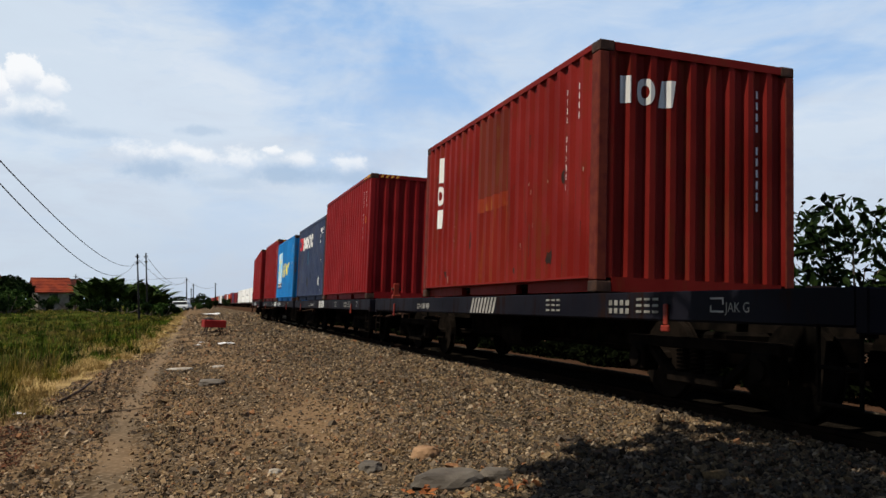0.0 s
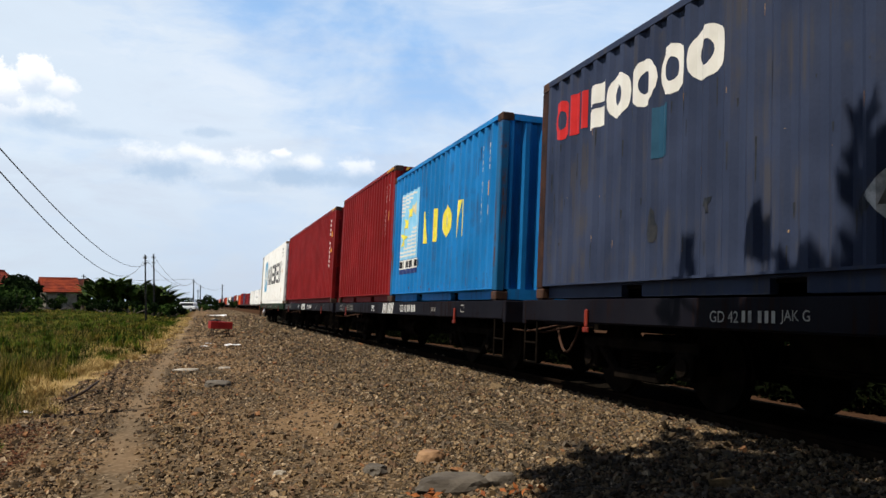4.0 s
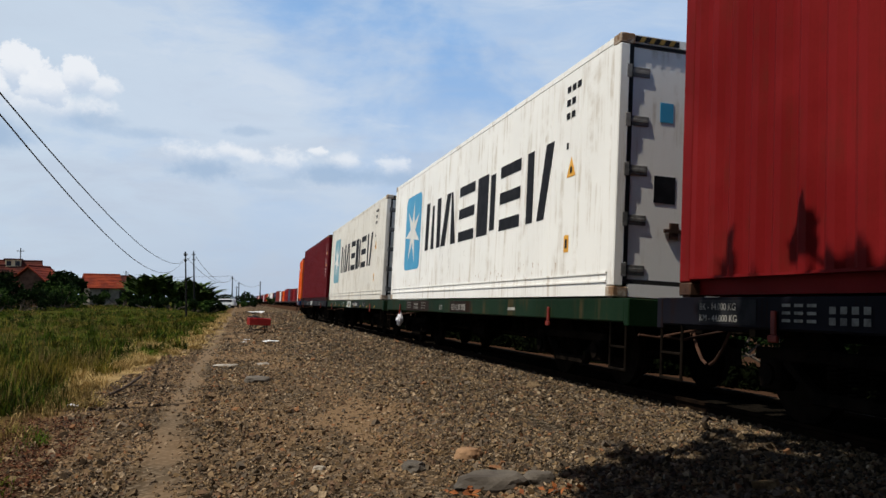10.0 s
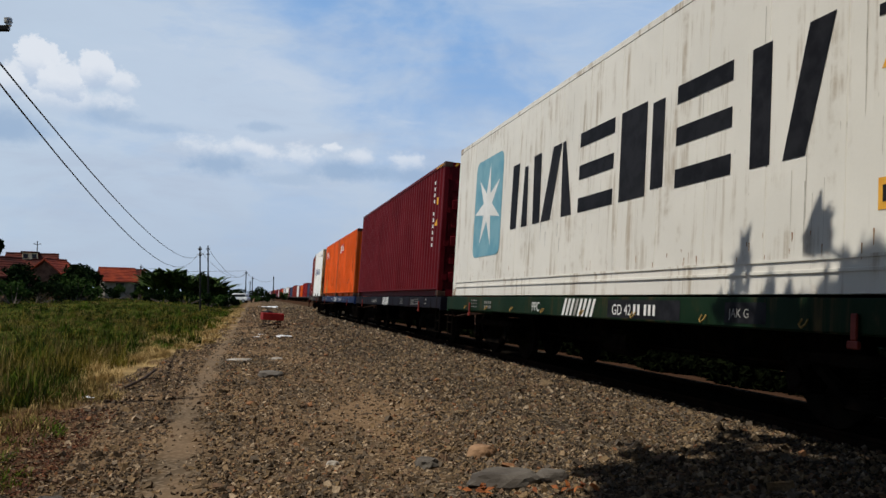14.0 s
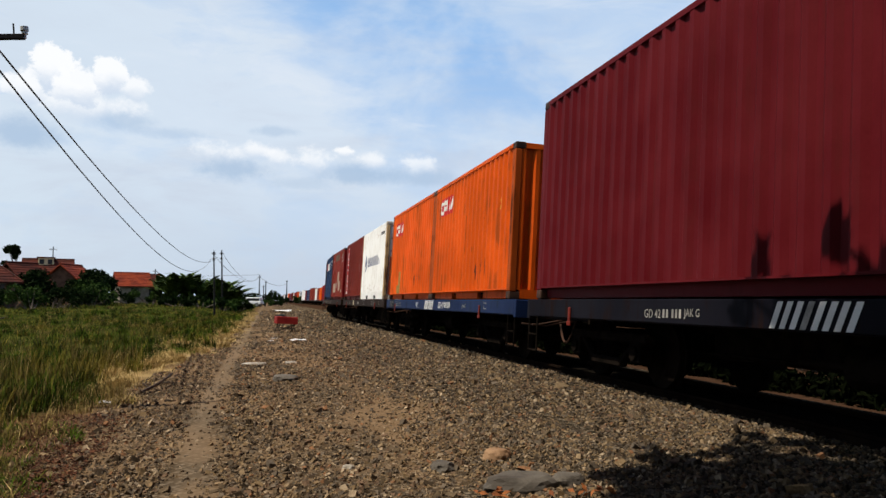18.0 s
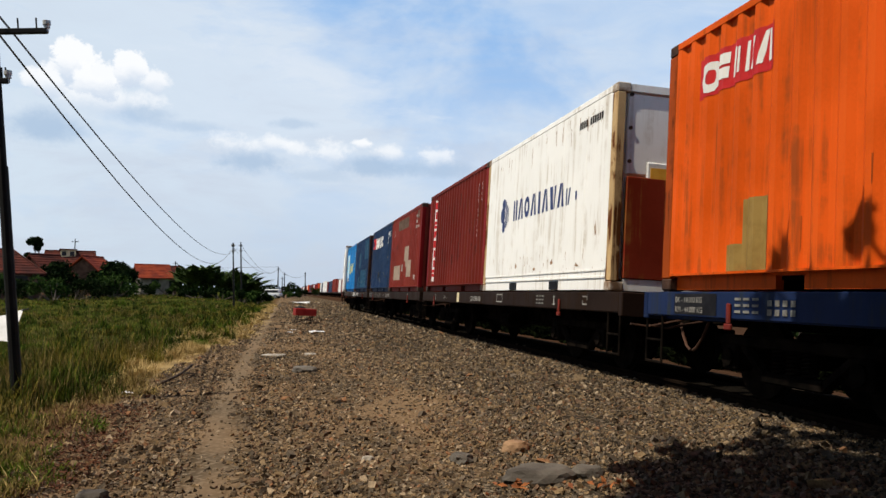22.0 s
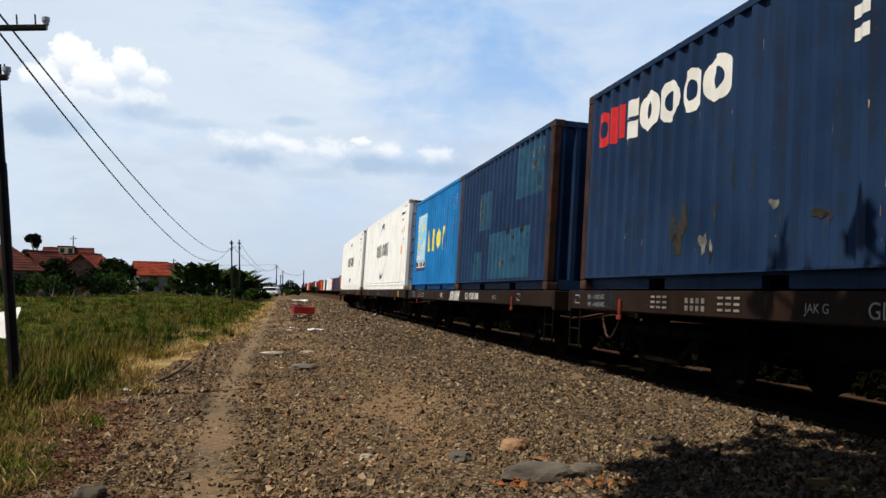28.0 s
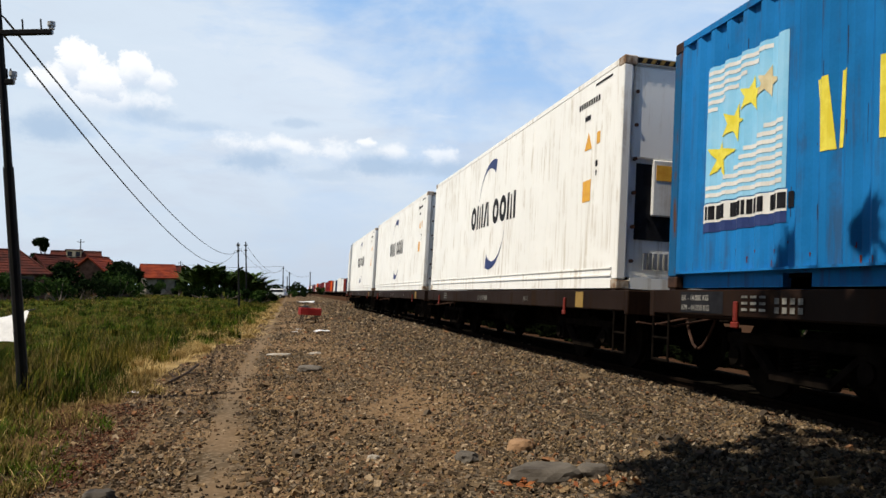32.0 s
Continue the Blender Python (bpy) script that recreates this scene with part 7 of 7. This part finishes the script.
    part("crown", big_mesh("crown", v, f, "leaf"), None, root)
    # more trees behind and beside the camera, out of view, added to block low sky
    for i, (x, y, high, wide) in enumerate(((-7.5, -3.0, 8.5, 5.0), (-3.0, -9.0, 9.0, 5.0), (1.0, -14.0, 9.5, 5.5), (-9.5, 4.5, 7.5, 4.2), (-13.0, 11.0, 7.0, 4.5), (-14.0, -8.0, 10.0, 6.0))):
        tree("unseen_tree", "unseen broad-leaved tree added to block low sky light", x, y, high, wide, 9000, 0.17, "leaf", 210 + i, 0.18, 16, 0.2)


build_plants()


# ---- poles and wires ----
def utility_pole(x, y, high, lean, arms, label, r=0.075):
    root = tagged(new("utility_pole"), label, "utility pole", "poles along the railway")
    root.matrix_basis = pose(x, y, float(ground_z(x, y)) - 0.15, 0, lean, 0)
    bm = bmesh.new()
    rod(bm, (0, 0, 0), (0, 0, high * 0.55), r, r * 0.9, 10), rod(bm, (0, 0, high * 0.55), (0, 0, high), r * 0.72, r * 0.6, 10)
    part("shaft", bm, "pole", root)
    for z, half in arms:
        arm = part("cross_arm", boxes((-half, half, -0.035, 0.035, z - 0.03, z + 0.03), bevel=0.006), "pole", root)
        for s in (-1, 1):
            part("insulator", rods(((s * half, 0, z - 0.02), (s * half, 0, z + 0.05), 0.018), ((s * half, 0, z + 0.03), (s * half, 0, z + 0.08), 0.034), ((s * half, 0, z + 0.07), (s * half, 0, z + 0.12), 0.045), n=10), "insulator", arm)
            for q in (0.45, 0.8):
                part("pin", rods(((s * half * q, 0, z), (s * half * q, 0, z + 0.16), 0.010), n=6), "pole", arm)
    return root


def wire(points, sag, r=0.011, label="sagging black overhead cable between two poles"):
    a, b = Vector(points[0]), Vector(points[1])
    n = 24
    path = [a.lerp(b, i / n) - Vector((0, 0, 4 * sag * (i / n) * (1 - i / n))) for i in range(n + 1)]
    tagged(part("overhead_wire", tube(path, r, 5), "cable"), label, "cable")


def build_poles():
    p = (-3.02, 9.95)
    utility_pole(*p, 5.3, -5.4, ((4.52, 0.58), (3.93, 0.12)), "dark leaning steel utility pole in the grass beside the path", 0.064)
    a, b = polar(-3.6, 78), polar(-3.0, 80)
    c, d, e = polar(-0.5, 165), polar(-0.05, 175), polar(1.42, 235)
    near_a = polar(-3.52, 58)
    utility_pole(*near_a, 4.85, -2.0, ((4.6, 0.10), (4.2, 0.08)), "thin dark utility pole before the banana plants", 0.075)
    utility_pole(*b, 6.1, -2.0, ((5.7, 0.16), (5.2, 0.12)), "thin dark utility pole beside the banana plants", 0.10)
    utility_pole(*c, 6.6, 0.0, ((6.2, 0.3),), "distant dark utility pole", 0.15)
    utility_pole(*d, 5.6, 0.0, ((5.2, 0.3),), "distant dark utility pole", 0.15)
    utility_pole(*e, 7.2, 0.0, ((6.8, 0.3),), "distant dark utility pole", 0.2)
    for az, r, h in ((-13.85, 110, 7.2), (-11.9, 150, 6.0), (-7.5, 160, 6.4), (-0.2, 190, 5.0), (0.35, 200, 4.0)):
        q = polar(az, r)
        utility_pole(*q, h, 0.0, ((h - 0.4, 0.4),), "thin mast behind the houses", 0.14 if r > 120 else 0.09)
    top = lambda q, z: (q[0], q[1], z)
    s1, s2 = (-3.39, 9.95, 4.47), (-3.40, 9.95, 4.27)
    wire((s1, (a[0] + 0.3, a[1], 5.4)), 1.49, 0.013), wire((s2, (a[0] - 0.3, a[1], 5.2)), 1.92, 0.013)
    wire((s1, (-2.6, -45.0, 5.0)), 1.0, 0.010), wire((s2, (-2.9, -45.0, 4.9)), 1.0, 0.010)
    for q, z in ((b, 5.6), (a, 5.4)):
        wire((top(q, z), top(c, 6.0)), 1.6, 0.02)
    wire((top(c, 6.0), top(e, 6.2)), 1.2, 0.03)
    wire((polar(-30, 200) + (8.6,), top(c, 6.4)), 1.5, 0.025)
    # white sheet hung beside the pole
    bm = bmesh.new()
    bmesh.ops.create_grid(bm, x_segments=12, y_segments=10, size=0.5)
    for v in bm.verts:
        u, k = v.co.x + 0.5, v.co.y + 0.5
        v.co = Vector((-0.75 + u * 0.72, 0.05 * math.sin(u * 7 + k * 2), (k - 0.5) * 0.46 + (u - 0.5) * 0.26 + 0.03 * math.sin(u * 9)))
    bmesh.ops.solidify(bm, geom=bm.faces[:], thickness=0.004)
    sheet = tagged(new("white_sheet"), "white plastic sheet tied to the utility pole", "sheet")
    sheet.matrix_basis = pose(p[0] - 0.10, p[1] + 0.02, 0.74, -38, 0, -14)
    part("sheet", bm, "paper", sheet)
    part("cord", tube([(-0.03, 0, 0.34), (0.05, 0.0, 0.36)], 0.008), "cable", sheet)


build_poles()


# ---- houses, car and table ----
def house(az, r, wide, deep, wall, ridge, mat, wallmat, label, turn=0.0, windows=2, hip=0.0):
    """A small house with a gabled or hipped roof; heights are over the ground."""
    x, y = polar(az, r)
    root = tagged(new("house"), label, "house", "houses beyond the field")
    root.matrix_basis = pose(x, y, float(ground_z(x, y)) - 0.3, 0, 0, -az + turn)
    w2, d2 = wide / 2, deep / 2
    wall, ridge = wall + 0.3, ridge + 0.3
    body = boxes((-w2, w2, -d2, -d2 + 0.2, 0, wall), (-w2, w2, d2 - 0.2, d2, 0, wall), (-w2, -w2 + 0.2, -d2 + 0.2, d2 - 0.2, 0, wall), (w2 - 0.2, w2, -d2 + 0.2, d2 - 0.2, 0, wall))
    part("wall", body, wallmat, root)
    for s in (() if hip else (-1, 1)):
        g = mesh("gable", [(s * w2, -d2, wall), (s * w2, d2, wall), (s * w2, 0, ridge - 0.1), (s * (w2 - 0.2), -d2, wall), (s * (w2 - 0.2), d2, wall), (s * (w2 - 0.2), 0, ridge - 0.1)], [(0, 1, 2), (3, 5, 4), (0, 2, 5, 3), (1, 4, 5, 2), (0, 3, 4, 1)], wallmat)
        part("gable", g, None, root)
    over = 0.45
    rise = (ridge - wall) / d2
    for s in (-1, 1):
        bm = bmesh.new()
        rows = 9
        run = d2 + over
        line = []
        for i in range(rows):
            for t_, up in ((i / rows, 0.07), ((i + 1) / rows, 0.02)):
                line.append((s * run * (1 - t_), ridge - rise * run * (1 - t_) + up))
        line += [(y_, z_ - 0.12) for y_, z_ in (line[-1], line[0])]
        a, b = ([bm.verts.new((e * (w2 + over - hip * (1 - abs(y_) / run)), y_, z_)) for y_, z_ in line] for e in (-1, 1))
        for i in range(len(line)):
            j = (i + 1) % len(line)
            bm.faces.new((a[i], a[j], b[j], b[i]))
        bm.faces.new(a), bm.faces.new(b[::-1])
        bmesh.ops.recalc_face_normals(bm, faces=bm.faces)
        part("roof_slope", bm, mat, root)
    top = w2 + over - hip
    part("ridge_cap", rods(((-top, 0, ridge + 0.03), (top, 0, ridge + 0.03), 0.11)), mat, root)
    for s in ((-1, 1) if hip else ()):
        low, d3 = ridge - rise * (d2 + over), d2 + over
        v = [(s * (w2 + over), -d3, low), (s * (w2 + over), d3, low), (s * top, 0, ridge)]
        part("hip_slope", mesh("hip_slope", v + [(p, q, z_ - 0.1) for p, q, z_ in v], [(0, 1, 2), (3, 5, 4), (0, 3, 4, 1), (1, 4, 5, 2), (2, 5, 3, 0)], mat), None, root)
        for y_ in (-d3, d3):
            part("hip_cap", rods(((s * (w2 + over), y_, low + 0.06), (s * top, 0, ridge + 0.06), 0.08)), mat, root)
    for i in range(windows):
        wx = -w2 + wide * (i + 0.7) / (windows + 0.4)
        win = part("window", boxes((wx - 0.45, wx + 0.45, -d2 - 0.03, -d2 + 0.01, 0.3 + wall * 0.38, 0.3 + wall * 0.72)), "dark_glass", root)
        part("window_sill", boxes((wx - 0.52, wx + 0.52, -d2 - 0.05, -d2 - 0.001, 0.3 + wall * 0.34, 0.3 + wall * 0.38)), "plaster", win)
        part("lintel", boxes((wx - 0.52, wx + 0.52, -d2 - 0.05, -d2 - 0.001, 0.3 + wall * 0.72, 0.3 + wall * 0.75)), "plaster", win)
    return root


def build_village():
    house(-9.0, 104, 3.3, 4.4, 2.3, 3.7, "roof_tile", "plaster", "small plastered house with a bright orange tiled roof", 10.0, 1)
    house(-7.75, 112, 1.4, 4.0, 2.4, 3.8, "roof_old", "brick", "low brick outbuilding with an old tiled roof")
    house(-12.75, 88, 3.4, 4.6, 2.1, 4.0, "roof_tile", "brick", "house with a broad orange-red tiled roof", 62.0)
    house(-14.1, 95, 4.2, 4.4, 3.0, 4.75, "roof_old", "plaster_warm", "house with a cream gable and red tiles", -6.0)
    house(-15.6, 82, 2.4, 4.0, 2.2, 3.9, "roof_old", "brick", "brick house wing with an old dark tiled roof", 38.0, 1)
    house(-18.55, 76, 6.5, 5.6, 2.3, 4.1, "roof_old", "brick", "old house with a weathered dark red hipped tile roof", 4.0, 3, 2.3)
    house(-26.0, 74, 6.5, 6.0, 2.2, 4.2, "roof_old", "brick", "old brick house with a weathered tiled roof", -12.0)
    for az, r, h in ((-14.2, 95, 5.75),):
        x, y = polar(az, r)
        d = tagged(new("dormer"), "cream dormer window block on the tiled roof", "dormer")
        d.matrix_basis = pose(x, y - 0.3, float(ground_z(x, y)) + h - 1.42, 0, 0, -az)
        part("dormer_wall", boxes((-0.75, 0.75, -0.5, 1.2, -0.5, 0.55), bevel=0.03), "plaster_warm", d)
        part("dormer_roof", boxes((-0.9, 0.9, -0.7, 1.3, 0.55, 0.66), bevel=0.03), "roof_old", d)
        for q in (-0.4, 0.4):
            part("window", boxes((q - 0.22, q + 0.22, -0.53, -0.49, -0.1, 0.4)), "dark_glass", d)
    # parked car far along the path
    x, y = polar(-1.0, 152)
    car = tagged(new("parked_car"), "white off-road car parked beside the distant path", "car")
    car.matrix_basis = pose(x, y, float(ground_z(x, y)), 0, 0, 70)
    part("body", boxes((-0.88, 0.88, -2.1, 2.1, 0.45, 1.05), (-0.8, 0.8, -1.9, 0.9, 1.05, 1.75), bevel=0.12), "car_white", car)
    part("windscreen", boxes((-0.7, 0.7, 0.88, 0.93, 1.12, 1.62)), "dark_glass", car)
    for s in (-1, 1):
        part("side_window", boxes((s * 0.81 - 0.02, s * 0.81 + 0.02, -1.7, 0.7, 1.15, 1.6)), "dark_glass", car)
        for q in (-1.3, 1.3):
            wh = part("wheel", rods(((s * 0.70, q, 0.36), (s * 0.92, q, 0.36), 0.36), n=16), "black", car)
            part("rim", rods(((s * 0.90, q, 0.36), (s * 0.935, q, 0.36), 0.2), n=12), "steel", wh)
    # red table at the side of the path
    tx, ty = 0.74, 31.5
    z = float(ground_z(tx, ty))
    tb = tagged(new("table"), "low red-painted wooden table with dark trestle legs", "table")
    tb.matrix_basis = pose(tx, ty, z, 0, 3, 8) @ Matrix.Diagonal((0.84, 0.84, 0.92, 1.0))
    top = part("tabletop", boxes((-0.48, 0.48, -0.4, 0.4, 0.62, 0.66), bevel=0.01), "table_red", tb)
    part("skirt", boxes((-0.48, 0.48, -0.42, -0.38, 0.36, 0.64), bevel=0.008), "table_red", tb)
    part("skirt", boxes((-0.48, 0.48, 0.38, 0.42, 0.36, 0.64), bevel=0.008), "table_red", tb)
    for sx in (-1, 1):
        part("side_board", boxes((sx * 0.46 - 0.02, sx * 0.46 + 0.02, -0.38, 0.38, 0.36, 0.62)), "table_red", tb)
        for sy in (-1, 1):
            part("leg", tube([(sx * 0.30, sy * 0.32, 0.36), (sx * 0.42, sy * 0.36, 0.0)], 0.028), "wood", tb)
    part("shelf", boxes((-0.36, 0.36, -0.25, 0.25, 0.16, 0.20)), "wood", tb, "dark wooden shelf")
    part("brace", tube([(-0.42, -0.36, 0.05), (0.36, -0.34, 0.34)], 0.022), "wood", tb)
    bundle = tagged(new("dark_bundle"), "dark cloth bundle lying on the red table", "bundle")
    bundle.matrix_basis = tb.matrix_basis @ Matrix.Translation((-0.2, 0.12, 0.66))
    bm = bmesh.new()
    bmesh.ops.create_icosphere(bm, subdivisions=3, radius=1.0)
    for v in bm.verts:
        k = 1 + 0.25 * noise.noise(v.co * 2.1)
        v.co = Vector((v.co.x * 0.24 * k, v.co.y * 0.16 * k, max(0.0, v.co.z) * 0.10 * k))
    part("cloth", bm, "black", bundle)


build_village()



# ---- what moves ----
# seconds, metres that the train has run
RUN = [
    (0, 0.019), (1, 5.325), (2, 10.804), (3, 16.225), (4, 21.142), (5, 26.165), (6, 30.966), (7, 35.930), (8, 40.886), (9, 45.675), (10, 50.368),
    (11, 54.997), (12, 59.718), (13, 64.316), (14, 68.767), (15, 73.174), (16, 77.583), (17, 81.987), (18, 86.270), (19, 90.522), (20, 94.692),
    (21, 98.819), (22, 102.965), (23, 107.138), (24, 111.303), (25, 115.365), (26, 119.508), (27, 123.584), (28, 127.686), (29, 131.637),
    (30, 135.543), (31, 139.363), (32, 143.416),
]


def ran(t):
    """The distance run at any time, by a smooth curve through RUN."""
    i = max(0, min(len(RUN) - 2, int(t)))
    p = [RUN[max(0, min(len(RUN) - 1, i + k))][1] for k in (-1, 0, 1, 2)]
    if i == 0:
        p[0] = 2 * p[1] - p[2]
    if i == len(RUN) - 2:
        p[3] = 2 * p[2] - p[1]
    f = t - i
    return p[1] + 0.5 * f * (p[2] - p[0] + f * (2 * p[0] - 5 * p[1] + 4 * p[2] - p[3] + f * (3 * (p[1] - p[2]) + p[3] - p[0])))


def motions():
    for thing, u, up in MOVERS:
        walk(thing, [(t, rail_pose(u - d, 0.0, up)) for t, d in RUN])
    turns = [i / 10 for i in range(0, 321)]
    for wset, y in WHEELS:
        walk(wset, [(t, pose(0, y, 0.387, math.degrees(ran(t) / 0.387))) for t in turns])


motions()
